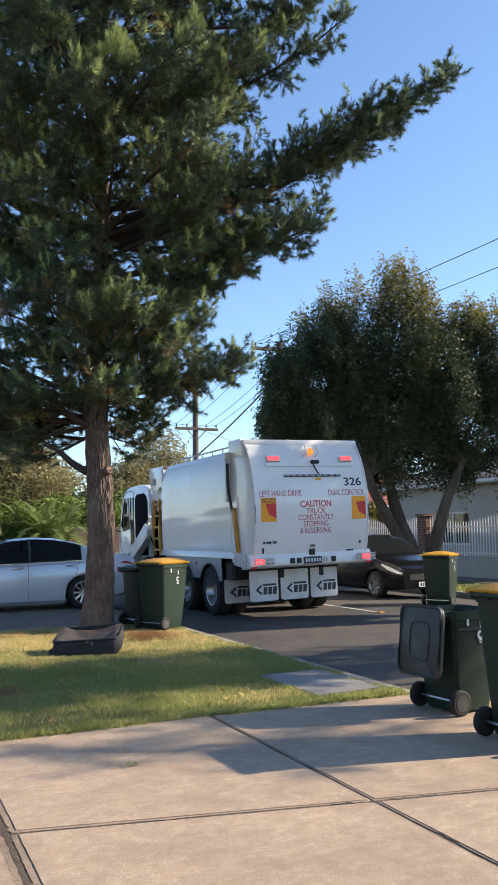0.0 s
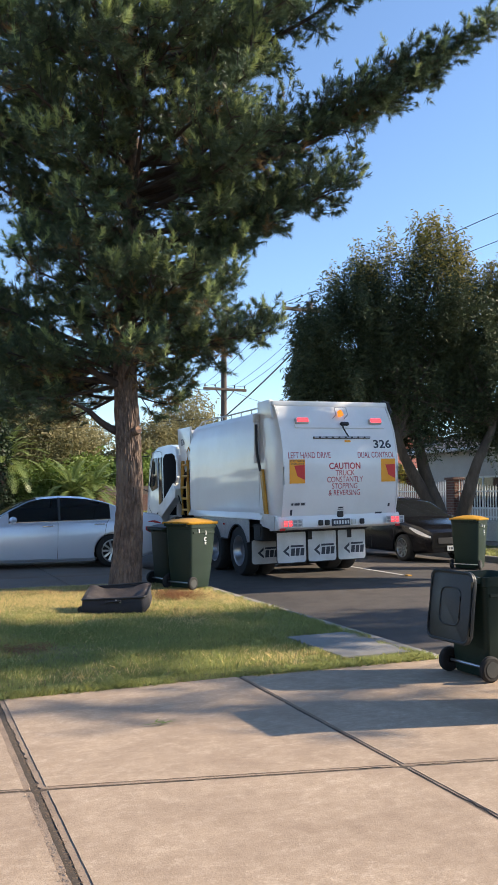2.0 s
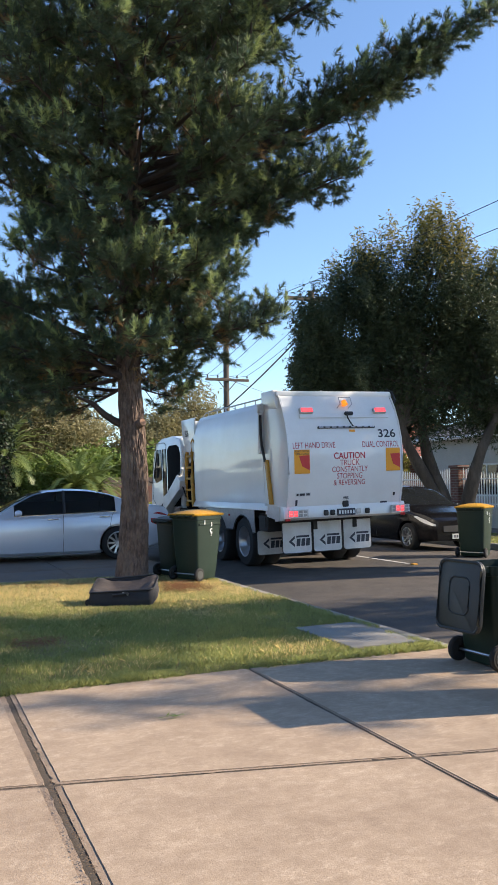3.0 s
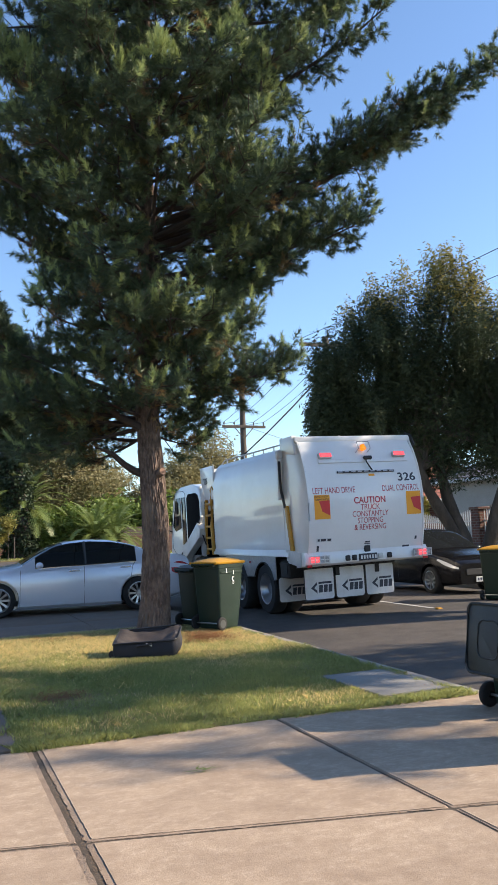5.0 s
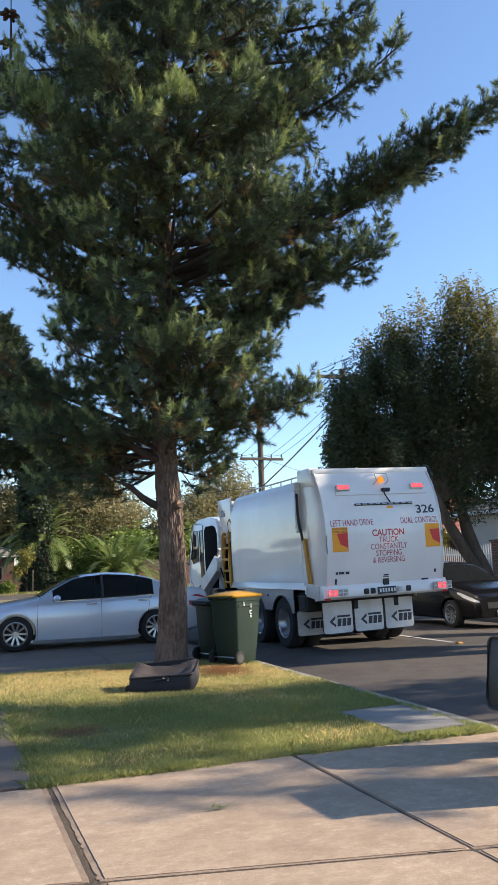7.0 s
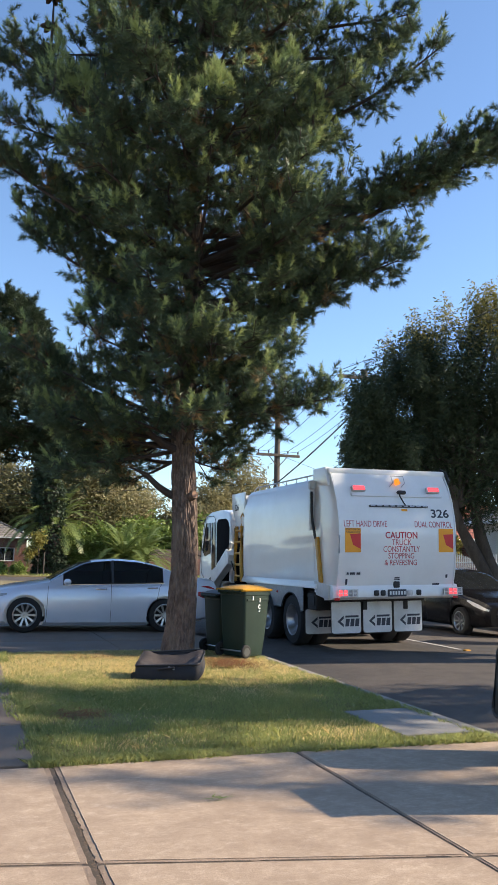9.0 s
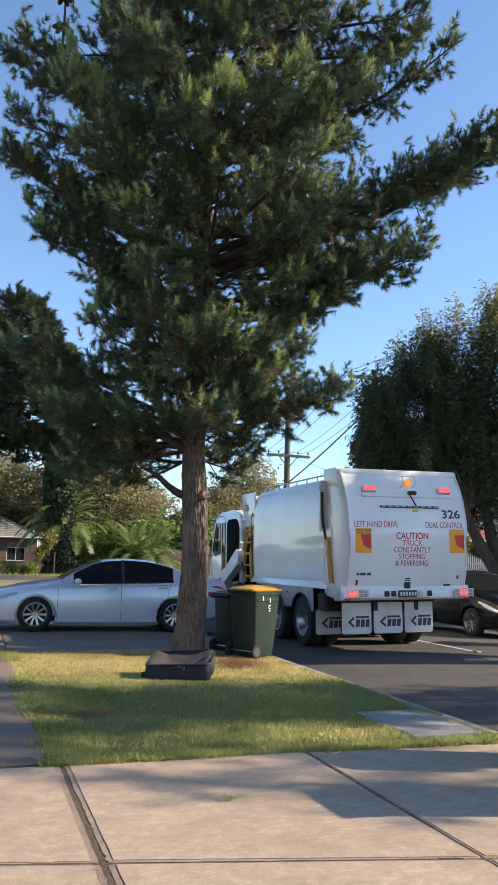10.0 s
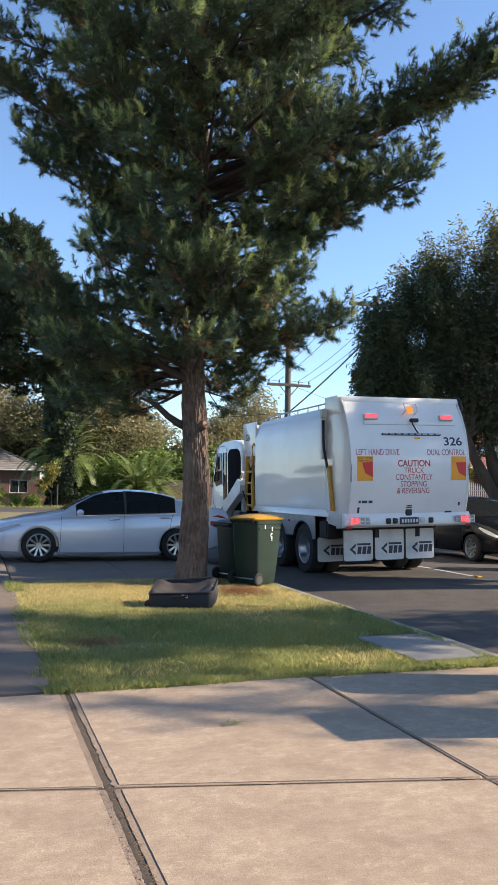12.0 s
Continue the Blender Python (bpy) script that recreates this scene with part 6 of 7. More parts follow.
part("cab_back_screen", bm, MATT_BLACK, truck, "black panel that paints the dark gap behind the cab")


# ---- parked cars: y runs from the nose to the tail ----
def car(name, label, paint, shape, m, rim_spokes=10):
    L, W = shape["length"], shape["width"] / 2
    top, belt, plan = shape["top"], shape["belt"], shape["plan"]
    cab0, cab1 = shape["cabin"]
    nose_w, tail_w = shape["axles"]
    R = shape["wheel"]

    def at(tab, s):
        return float(np.interp(s, [a for a, _ in tab], [b for _, b in tab]))

    def section(s):
        w, zt = W * at(plan, s), at(top, s)
        zb = min(at(belt, s), zt - 0.05)
        lo = at(shape["under"], s)
        inn = max(0.0, min(1.0, (zt - zb - 0.08) / 0.40))
        re = w * (0.93 - 0.235 * inn)
        return [(w * 0.90, lo), (w * 0.975, lo + 0.06), (w * 0.995, lo + 0.22), (w, 0.62 * (zb - lo) + lo), (w * 0.985, zb - 0.06), (w * 0.955, zb),
                (w * 0.945, zb + 0.012), ((w * 0.945 + re) / 2 + 0.015 * inn, zb + 0.52 * (zt - 0.045 - zb)), (re, zt - 0.035), (re * 0.88, zt - 0.012), (re * 0.5, zt + 0.004), (0, zt + 0.010)]
    root = thing(name, label, "car", m)
    N = 96
    stations = [L * i / N for i in range(N + 1)]
    secs = [section(s) for s in stations]
    K = len(secs[0])

    def kind(s, k):
        mid = s
        if k in (6, 7):
            for wn, a, b in shape["side"]:
                if a < mid < b and at(top, mid) - at(belt, mid) > 0.12:
                    return wn
        if k >= 8:
            for wn, a, b in shape["screens"]:
                if a < mid < b:
                    return wn
        return "body"
    parts = {}
    for sx in (-1, 1):
        for i in range(N):
            for k in range(K - 1):
                g = kind((stations[i] + stations[i + 1]) / 2, k)
                if g not in ("body", "windscreen", "rear_screen"):
                    g += "|" + str(sx)
                parts.setdefault(g, []).append([Vector((sx * secs[j][q][0], stations[j], secs[j][q][1])) for j, q in ((i, k), (i + 1, k), (i + 1, k + 1), (i, k + 1))])
    for g, quads in parts.items():
        bm = bmesh.new()
        for q in quads:
            bm.faces.new([bm.verts.new(p) for p in q])
        if g == "body":
            for s_, sec in ((0, secs[0]), (-1, secs[-1])):
                y = stations[s_]
                ring = [bm.verts.new((x, y, z)) for x, z in sec] + [bm.verts.new((-x, y, z)) for x, z in sec[-2::-1]]
                bm.faces.new(ring)
            for i in range(N):
                bm.faces.new([bm.verts.new(p) for p in ((-secs[i][0][0], stations[i], secs[i][0][1]), (secs[i][0][0], stations[i], secs[i][0][1]),
                                                       (secs[i + 1][0][0], stations[i + 1], secs[i + 1][0][1]), (-secs[i + 1][0][0], stations[i + 1], secs[i + 1][0][1]))])
        bmesh.ops.remove_doubles(bm, verts=bm.verts, dist=0.0006)
        if g == "body":
            me = finish(bm, paint, True)
            tmp = new("shell", me)
            cut = bmesh.new()
            for y in (nose_w, tail_w):
                for sx in (-1, 1):
                    rod(cut, (sx * (W - 0.24), y, R), (sx * (W + 0.2), y, R), R + 0.055, None, 36)
            tool = new("cutter", finish(cut, paint))
            md = tmp.modifiers.new("arch", "BOOLEAN")
            md.operation, md.object, md.solver = "DIFFERENCE", tool, "EXACT"
            bpy.context.view_layer.update()
            done = bpy.data.meshes.new_from_object(tmp.evaluated_get(bpy.context.evaluated_depsgraph_get()))
            bpy.data.objects.remove(tmp)
            bpy.data.objects.remove(tool)
            done.materials.clear()
            done.materials.append(paint)
            done.polygons.foreach_set("use_smooth", [True] * len(done.polygons))
            done.set_sharp_from_angle(angle=radians(32))
            ob = new("body", done)
            ob.parent = root
            body_ = ob
        else:
            part(g.split("|")[0], bm, CAR_GLASS, root)
    # trim round the side glass, seams and handles
    for sx in (-1, 1):
        def skin(s, k, out=0.003):
            x, z = section(s)[k]
            return Vector((sx * (x + out), s, z))
        s0, s1 = shape["side"][0][1], shape["side"][-1][2]
        steps = [s0 + (s1 - s0) * i / 24 for i in range(25)]
        bm = bmesh.new()
        tube(bm, [skin(s, 6) for s in steps], 0.009, 5)
        part("window_trim", bm, CHROME if shape["chrome"] else BLACK, root)
        for s in shape["pillars"]:
            bm = bmesh.new()
            tube(bm, [skin(s, k, 0.004) for k in (6, 7, 8)], 0.03, 5)
            part("door_pillar", bm, BLACK, root)
        for s, lean in shape["seams"]:
            bm = bmesh.new()
            tube(bm, [skin(s + lean * k / 6, k, -0.001) for k in (1, 2, 3, 4, 5)], 0.005, 5)
            part("door_seam", bm, BLACK, root)
        for s in shape["handles"]:
            bm = bmesh.new()
            a, b = skin(s, 4, 0.018), skin(s + 0.20, 4, 0.018)
            a.z -= 0.02
            b.z -= 0.02
            tube(bm, [a + Vector((-sx * 0.02, -0.01, 0)), a, a.lerp(b, 0.5) + Vector((sx * 0.008, 0, 0)), b, b + Vector((-sx * 0.02, 0.01, 0))], [0.010, 0.014, 0.015, 0.014, 0.010], 7)
            part("door_handle", bm, CHROME if shape["chrome"] else paint, root)
        s = shape["mirror"]
        c = skin(s, 6, 0.10)
        bm = bmesh.new()
        bmesh.ops.create_icosphere(bm, subdivisions=3, radius=1.0)
        bm.transform(Matrix.Translation(c + Vector((0, 0, 0.06))) @ Matrix.Diagonal((0.11, 0.075, 0.065, 1)))
        rod(bm, skin(s, 6, -0.02), c + Vector((0, 0, 0.03)), 0.025, None, 6)
        part("wing_mirror", bm, paint, root)
        # lamps wrapped round the corners
        for nm, tab, mt in (("headlight", shape["head"], LENS_CLEAR), ("tail_light", shape["tail"], LENS_RED)):
            a, b, k0, k1 = tab
            bm = bmesh.new()
            n = 8
            g = []
            for i in range(n + 1):
                s = a + (b - a) * i / n
                f = math.sin(math.pi * (0.12 + 0.8 * i / n)) * 0.75 + 0.25
                sec = section(s)
                c0, c1 = Vector((sec[k0][0], 0, sec[k0][1])), Vector((sec[k1][0], 0, sec[k1][1]))
                md_ = (c0 + c1) / 2
                row = []
                for e in (0, 0.33, 0.66, 1):
                    p = c0.lerp(c1, e)
                    p = md_ + (p - md_) * f
                    row.append(bm.verts.new((sx * (p.x + 0.010), s + (-0.01 if nm == "headlight" else 0.01), p.z)))
                g.append(row)
            for r0, r1 in zip(g, g[1:]):
                for k in range(3):
                    bm.faces.new((r0[k], r0[k + 1], r1[k + 1], r1[k]))
            part(nm, bm, mt, root)
        # wheels
        for y in (nose_w, tail_w):
            w, xo = 0.21, W - 0.015
            bm = bmesh.new()
            ri = R * 0.70
            pr = [(0, ri), (0.0, R - 0.035), (0.02, R - 0.008), (0.04, R), (w - 0.04, R), (w - 0.02, R - 0.008), (w, R - 0.035), (w, ri)]
            wheel_ring(bm, 0, 0, [(sx * (xo - x), r) for x, r in pr], 36, (0, y, R))
            wheel = part("wheel", bm, RUBBER, root)
            bm = bmesh.new()
            pr = [(0.004, ri + 0.004), (0.0, ri - 0.012), (0.03, ri - 0.03), (0.15, ri - 0.035), (0.15, ri + 0.002)]
            wheel_ring(bm, 0, 0, [(sx * (xo - x), r) for x, r in pr], 36, (0, y, R))
            for k in range(rim_spokes):
                a = 2 * math.pi * k / rim_spokes
                d, e = Vector((0, math.cos(a), math.sin(a))), Vector((0, -math.sin(a), math.cos(a)))
                c = Vector((sx * (xo - 0.025), y, R))
                vs = [bm.verts.new(c + d * r + e * t + Vector((-sx * o, 0, 0))) for r, t, o in
                      ((0.05, -0.016, 0.01), (0.05, 0.016, 0.01), (ri - 0.02, 0.022, -0.01), (ri - 0.02, -0.022, -0.01))]
                vb = [bm.verts.new(v.co + Vector((-sx * 0.03, 0, 0))) for v in vs]
                bm.faces.new(vs)
                bm.faces.new(vb[::-1])
                for q in range(4):
                    bm.faces.new((vs[q], vb[q], vb[(q + 1) % 4], vs[(q + 1) % 4]))
            rod(bm, (sx * (xo - 0.06), y, R), (sx * (xo - 0.008), y, R), 0.062, 0.05, 14)
            part("rim", bm, STEEL, wheel, "silver alloy spoked rim")
            bm = bmesh.new()
            rod(bm, (sx * (xo - 0.13), y, R), (sx * (xo - 0.12), y, R), ri - 0.02, None, 24)
            part("brake_disc", bm, DARK, wheel)
    bm = bmesh.new()
    box(bm, -W * 0.8, nose_w - 0.3, 0.2, W * 0.8, tail_w + 0.3, 0.30)
    part("underbody", bm, DARK, root)
    # nose and tail details
    bm = bmesh.new()
    z = shape["grille"]
    box(bm, -W * 0.52, -0.012, z - 0.16, W * 0.52, 0.02, z, 0.02)
    part("grille", bm, BLACK, root)
    bm = bmesh.new()
    box(bm, -0.19, -0.02, z - 0.30, 0.19, 0.01, z - 0.19)
    pl = part("number_plate", bm, WHITE_TEXT, root, "pale number plate with dark bars")
    for k in range(5):
        bm = bmesh.new()
        box(bm, -0.15 + 0.064 * k, -0.024, z - 0.275, -0.115 + 0.064 * k, -0.019, z - 0.215)
        part("bar", bm, BLACK_TEXT, pl)
    return root


SEDAN = dict(length=4.85, width=1.83, wheel=0.335, axles=(0.96, 3.735),
             top=[(0, 0.66), (0.06, 0.72), (0.25, 0.80), (0.7, 0.90), (1.15, 0.965), (1.38, 1.00), (1.75, 1.215), (2.05, 1.365), (2.3, 1.425), (2.75, 1.455), (3.2, 1.43), (3.6, 1.345), (3.95, 1.22), (4.2, 1.125), (4.5, 1.10), (4.78, 1.075), (4.85, 0.98)],
             belt=[(0, 0.58), (0.5, 0.74), (1.1, 0.86), (1.4, 0.90), (2.5, 0.935), (3.5, 0.965), (4.2, 0.985), (4.85, 0.92)],
             plan=[(0, 0.70), (0.08, 0.80), (0.3, 0.91), (0.7, 0.975), (1.2, 1.0), (3.6, 1.0), (4.2, 0.975), (4.6, 0.92), (4.8, 0.85), (4.85, 0.80)],
             under=[(0, 0.20), (0.4, 0.16), (1.4, 0.135), (3.3, 0.14), (4.4, 0.20), (4.85, 0.32)], cabin=(1.4, 4.2),
             side=[("front_window", 1.66, 2.62), ("rear_window", 2.68, 3.70)], screens=[("windscreen", 1.42, 2.22), ("rear_screen", 3.35, 4.08)],
             pillars=[2.65], seams=[(1.36, 0.03), (2.62, 0.0), (3.42, 0.28)], handles=[2.32, 3.36], mirror=1.74, chrome=True,
             head=(0.03, 0.62, 4, 6), tail=(4.42, 4.84, 3, 5), grille=0.56)
HATCH = dict(length=4.05, width=1.69, wheel=0.31, axles=(0.83, 3.30),
             top=[(0, 0.68), (0.08, 0.75), (0.3, 0.84), (0.75, 0.93), (0.95, 0.98), (1.35, 1.20), (1.7, 1.375), (2.0, 1.44), (2.5, 1.475), (3.1, 1.455), (3.55, 1.40), (3.75, 1.27), (3.92, 1.06), (4.0, 0.95), (4.05, 0.80)],
             belt=[(0, 0.60), (0.5, 0.78), (1.0, 0.90), (2.0, 0.945), (3.2, 1.0), (3.7, 1.02), (4.05, 0.78)],
             plan=[(0, 0.70), (0.1, 0.82), (0.35, 0.93), (0.8, 0.985), (1.3, 1.0), (3.2, 1.0), (3.7, 0.95), (3.95, 0.87), (4.05, 0.80)],
             under=[(0, 0.24), (0.4, 0.20), (3.3, 0.20), (3.9, 0.28), (4.05, 0.36)], cabin=(1.0, 3.8),
             side=[("front_window", 1.30, 2.10), ("rear_window", 2.16, 2.88), ("quarter_window", 2.94, 3.35)], screens=[("windscreen", 1.0, 1.82), ("rear_screen", 3.55, 3.86)],
             pillars=[2.13, 2.91], seams=[(1.12, 0.02), (2.12, 0.0), (2.85, 0.22)], handles=[1.84, 2.72], mirror=1.32, chrome=False,
             head=(0.03, 0.58, 4, 6), tail=(3.62, 4.0, 4, 7), grille=0.58)

sedan = car("sedan_car", "silver-blue four-door sedan parked across the crossing", SILVER, SEDAN, pose(0.33, 17.55, -0.03, 0, 0, -91.5))
hatch = car("hatchback_car", "black hatchback parked against the far kerb", CAR_BLACK, HATCH, pose(11.45, 15.1, -0.075, 0, 0, 0.5), 9)


# ---- wheelie bins ----
def wheelie_bin(label, m, h, w, d, body_mat, lid_mat, lid_open=False, group="wheelie bins put out"):
    """x runs from the back, where the wheels, hinge and handle are, to the front; y across."""
    root = thing("wheelie_bin", label, "bin", m, group)
    hb = h - 0.06
    bm = bmesh.new()
    rings = []
    for z, fx0, fx1, fy in ((0.02, 0.13, 0.80, 0.78), (0.04, 0.11, 0.82, 0.80), (0.25, 0.085, 0.865, 0.85), (0.55 * hb, 0.05, 0.92, 0.91), (hb - 0.09, 0.02, 0.965, 0.96), (hb - 0.085, 0.0, 0.99, 0.99), (hb - 0.01, 0.0, 1.0, 1.0),
                            (hb - 0.01, 0.03, 0.97, 0.95), (0.5 * hb, 0.08, 0.89, 0.88), (0.06, 0.15, 0.78, 0.76)):
        r = 0.05 * d / 0.6
        rings.append([bm.verts.new((x, y, z)) for x, y in rounded(fx0 * d, -fy * w / 2, fx1 * d, fy * w / 2, r, 3)])
    for a, b in zip(rings, rings[1:]):
        n = len(a)
        for k in range(n):
            bm.faces.new((a[k], a[(k + 1) % n], b[(k + 1) % n], b[k]))
    bm.faces.new(rings[0])
    bm.faces.new(rings[-1][::-1])
    body_ = part("body", bm, body_mat, root)
    # moulded ribs under the rim
    for sy in (-1, 1):
        bm = bmesh.new()
        box(bm, 0.12 * d, sy * w * 0.485 - 0.006, hb - 0.17, 0.9 * d, sy * w * 0.485 + 0.006, hb - 0.14, 0.003)
        part("rib", bm, body_mat, body_)
    # back handle bar with its brackets
    bm = bmesh.new()
    rod(bm, (-0.055, -w * 0.40, hb - 0.03), (-0.055, w * 0.40, hb - 0.03), 0.015, None, 8)
    for y in (-0.40, -0.14, 0.14, 0.40):
        box(bm, -0.06, y * w - 0.012, hb - 0.06, 0.02, y * w + 0.012, hb - 0.01, 0.004)
    part("handle", bm, body_mat, root)
    # lid
    lid = bmesh.new()
    n = 8
    g = []
    for i in range(n + 1):
        row = []
        for j in range(7):
            u, v = i / n, j / 6
            z = 0.045 * (1 - abs(2 * v - 1) ** 4) * (1 - abs(2 * u - 1) ** 6) + (0.012 if 0.25 < u < 0.8 and 0.2 < v < 0.8 else 0)
            row.append(lid.verts.new((u * (d + 0.055) - 0.045, (v - 0.5) * (w + 0.008), z)))
        g.append(row)
    for i in range(n):
        for j in range(6):
            lid.faces.new((g[i][j], g[i + 1][j], g[i + 1][j + 1], g[i][j + 1]))
    ext = bmesh.ops.extrude_edge_only(lid, edges=[e for e in lid.edges if e.is_boundary])
    for v in ext["geom"]:
        if isinstance(v, bmesh.types.BMVert):
            v.co.z -= 0.035
    if lid_open:
        lid.free()
        lid = bmesh.new()
        tilt = Matrix.Translation((-0.085, 0, hb)) @ Matrix.Rotation(radians(7), 4, "Y")
        slab(lid, rounded(-w / 2 - 0.01, -0.53, w / 2 + 0.01, 0.03, 0.075, 5), "x", -0.02, 0.012, 0.010, 2)
        lid.transform(tilt)
        lid_ob = part("lid", lid, lid_mat, root, "lid hanging open")
        for inset, r, x in ((0.012, 0.013, -0.022), (0.135, 0.008, -0.021)):
            bm = bmesh.new()
            o = rounded(-w / 2 - 0.01 + inset, -0.53 + inset, w / 2 + 0.01 - inset, 0.03 - inset, 0.06, 5)
            tube(bm, [(x, y, z) for y, z in o + o[:2]], r, 6)
            bm.transform(tilt)
            part("moulding", bm, lid_mat, lid_ob)
    else:
        lid.transform(Matrix.Translation((0, 0, hb + 0.008)))
        lid_ob = part("lid", lid, lid_mat, root, "closed lid")
        sol = lid_ob.modifiers.new("thickness", "SOLIDIFY")
        sol.thickness = 0.006
    # wheels
    bm = bmesh.new()
    rod(bm, (0.10 * d, -w * 0.44, 0.10), (0.10 * d, w * 0.44, 0.10), 0.012, None, 8)
    part("axle", bm, STEEL, root)
    for sy in (-1, 1):
        bm = bmesh.new()
        pr = [(0, 0.03), (0, 0.085), (0.012, 0.10), (0.038, 0.10), (0.05, 0.085), (0.05, 0.03)]
        rings = []
        for k in range(24):
            a = 2 * math.pi * k / 24
            rings.append([bm.verts.new((0.10 * d + r * math.cos(a), sy * (w * 0.44 + y), 0.10 + r * math.sin(a))) for y, r in pr])
        for k in range(24):
            a, b = rings[k], rings[(k + 1) % 24]
            for q in range(6):
                bm.faces.new((a[q], a[(q + 1) % 6], b[(q + 1) % 6], b[q]))
        wheel = part("wheel", bm, RUBBER, root)
        bm = bmesh.new()
        rod(bm, (0.10 * d, sy * (w * 0.44 + 0.046), 0.10), (0.10 * d, sy * (w * 0.44 + 0.053), 0.10), 0.062, None, 18)
        hub = part("hub", bm, BIN_DARK, wheel)
    # pale council mark and bars on the side facing the drive
    for k, (a, b, z0, z1) in enumerate(((0.30, 0.33, 0.80, 0.86), (0.56, 0.585, 0.77, 0.83), (0.545, 0.60, 0.68, 0.735), (0.545, 0.60, 0.655, 0.665), (0.55, 0.60, 0.635, 0.645))):
        bm = bmesh.new()
        zz0, zz1 = z0 * hb / 0.95, z1 * hb / 0.95
        f = 0.5 * (zz0 + zz1) / hb
        y = -w / 2 * (0.80 + 0.185 * min(1, f / 0.93)) - 0.004
        if k == 2:
            o = arc((a + b) / 2 * d, (zz0 + zz1) / 2, 0.035, 60, 300, 8) + arc((a + b) / 2 * d + 0.004, (zz0 + zz1) / 2, 0.02, 300, 60, 8)
        else:
            o = [(a * d, zz0), (b * d, zz0), (b * d, zz1), (a * d, zz1)]
        slab(bm, o, "y", y - 0.004, y + 0.012)
        part("mark", bm, WHITE_TEXT, body_, "pale printed mark")
    return root


bins = [wheelie_bin("dark green wheelie bin with its lid hanging open on the driveway", pose(4.20, 5.345, 0.0, 0, 0, 4), 0.875, 0.48, 0.52, BIN_GREEN, BIN_DARK, True),
        wheelie_bin("tall green wheelie bin with a closed yellow lid on the driveway", pose(3.97, 4.27, 0.0, 0, 0, 2), 1.08, 0.58, 0.70, BIN_GREEN, BIN_YELLOW),
        wheelie_bin("green wheelie bin with a closed yellow lid beside the kerb", pose(3.96, 12.02, 0.0, 0, 0, 28), 1.08, 0.56, 0.62, BIN_GREEN, BIN_YELLOW),
        wheelie_bin("charcoal wheelie bin with a dark lid behind the yellow one", pose(3.86, 12.72, 0.0, 0, 0, 18), 0.98, 0.50, 0.55, BIN_GREEN, BIN_DARK),
        wheelie_bin("dark wheelie bin with a yellow lid standing on the street", pose(10.55, 13.55, -0.06, 0, 0, 35), 1.08, 0.60, 0.68, BIN_GREEN, BIN_YELLOW)]

# ---- a worn suitcase lying at the foot of the pine ----
case = thing("suitcase", "worn black suitcase lying sunken at the foot of the pine", "suitcase", pose(2.57, 10.12, -0.01, 2, -2, -24) @ Matrix.Diagonal((0.95, 1.05, 1.12, 1)))
bm = bmesh.new()
g = []
for i in range(17):
    row = []
    for j in range(11):
        u, v = i / 16, j / 10
        edge = max(abs(2 * u - 1), abs(2 * v - 1))
        sag = -0.055 * math.cos(math.pi * (u - 0.5)) * math.cos(math.pi * (v - 0.5))
        row.append(bm.verts.new(((u - 0.5) * 0.84, (v - 0.5) * 0.50, 0.165 + 0.02 * u + 0.085 * v * v + 0.03 * (abs(2 * u - 1) ** 3) + 0.02 * max(0, 0.25 - u) * 4 * v + sag + 0.03 * noise.noise((u * 5, v * 5, 0)) - (0.03 if edge > 0.97 else 0))))
    g.append(row)
for i in range(16):
    for j in range(10):
        bm.faces.new((g[i][j], g[i + 1][j], g[i + 1][j + 1], g[i][j + 1]))
part("lid", bm, BAG_WORN, case, "sagging torn brown-black lid")
bm = bmesh.new()
o = rounded(-0.42, -0.25, 0.42, 0.25, 0.07)
rings = []
for z, f in ((0.0, 0.94), (0.03, 0.99), (0.09, 1.03), (0.15, 1.0), (0.195, 0.98)):
    rings.append([bm.verts.new((x * f, y * f, z + (0.02 * (x / 0.86 + 0.5) + 0.085 * (y / 0.5 + 0.5) ** 2 - 0.03) * z / 0.195 + 0.02 * noise.noise((x * 6, y * 6, z * 9)))) for x, y in o])
for a, b in zip(rings, rings[1:]):
    for k in range(len(o)):
        bm.faces.new((a[k], a[(k + 1) % len(o)], b[(k + 1) % len(o)], b[k]))
bm.faces.new(rings[0][::-1])
part("body", bm, BAG_FABRIC, case, "scuffed black fabric side")
bm = bmesh.new()
tube(bm, [(x * 1.005, y * 1.005, 0.165 + 0.02 * (x / 0.86 + 0.5) + 0.085 * (y / 0.5 + 0.5) ** 2 + 0.02 * noise.noise((x * 5, y * 5, 1))) for x, y in o + o[:1]], 0.011, 6)
part("piping", bm, BLACK, case)
bm = bmesh.new()
tube(bm, [(-0.10, -0.262, 0.13), (-0.10, -0.285, 0.14), (0.10, -0.285, 0.155), (0.10, -0.262, 0.145)], 0.011, 6)
part("handle", bm, BLACK, case)
bm = bmesh.new()
box(bm, -0.03, -0.275, 0.155, 0.05, -0.262, 0.168, 0.003, 1, Matrix.Rotation(radians(20), 4, "Y"))
part("tag", bm, WHITE_TEXT, case, "small pale tag")
for x, y in ((-0.40, 0.2), (-0.40, -0.2)):
    bm = bmesh.new()
    rod(bm, (x - 0.035, y - 0.02, 0.06), (x - 0.035, y + 0.02, 0.06), 0.04, None, 12)
    part("wheel", bm, BLACK, case)

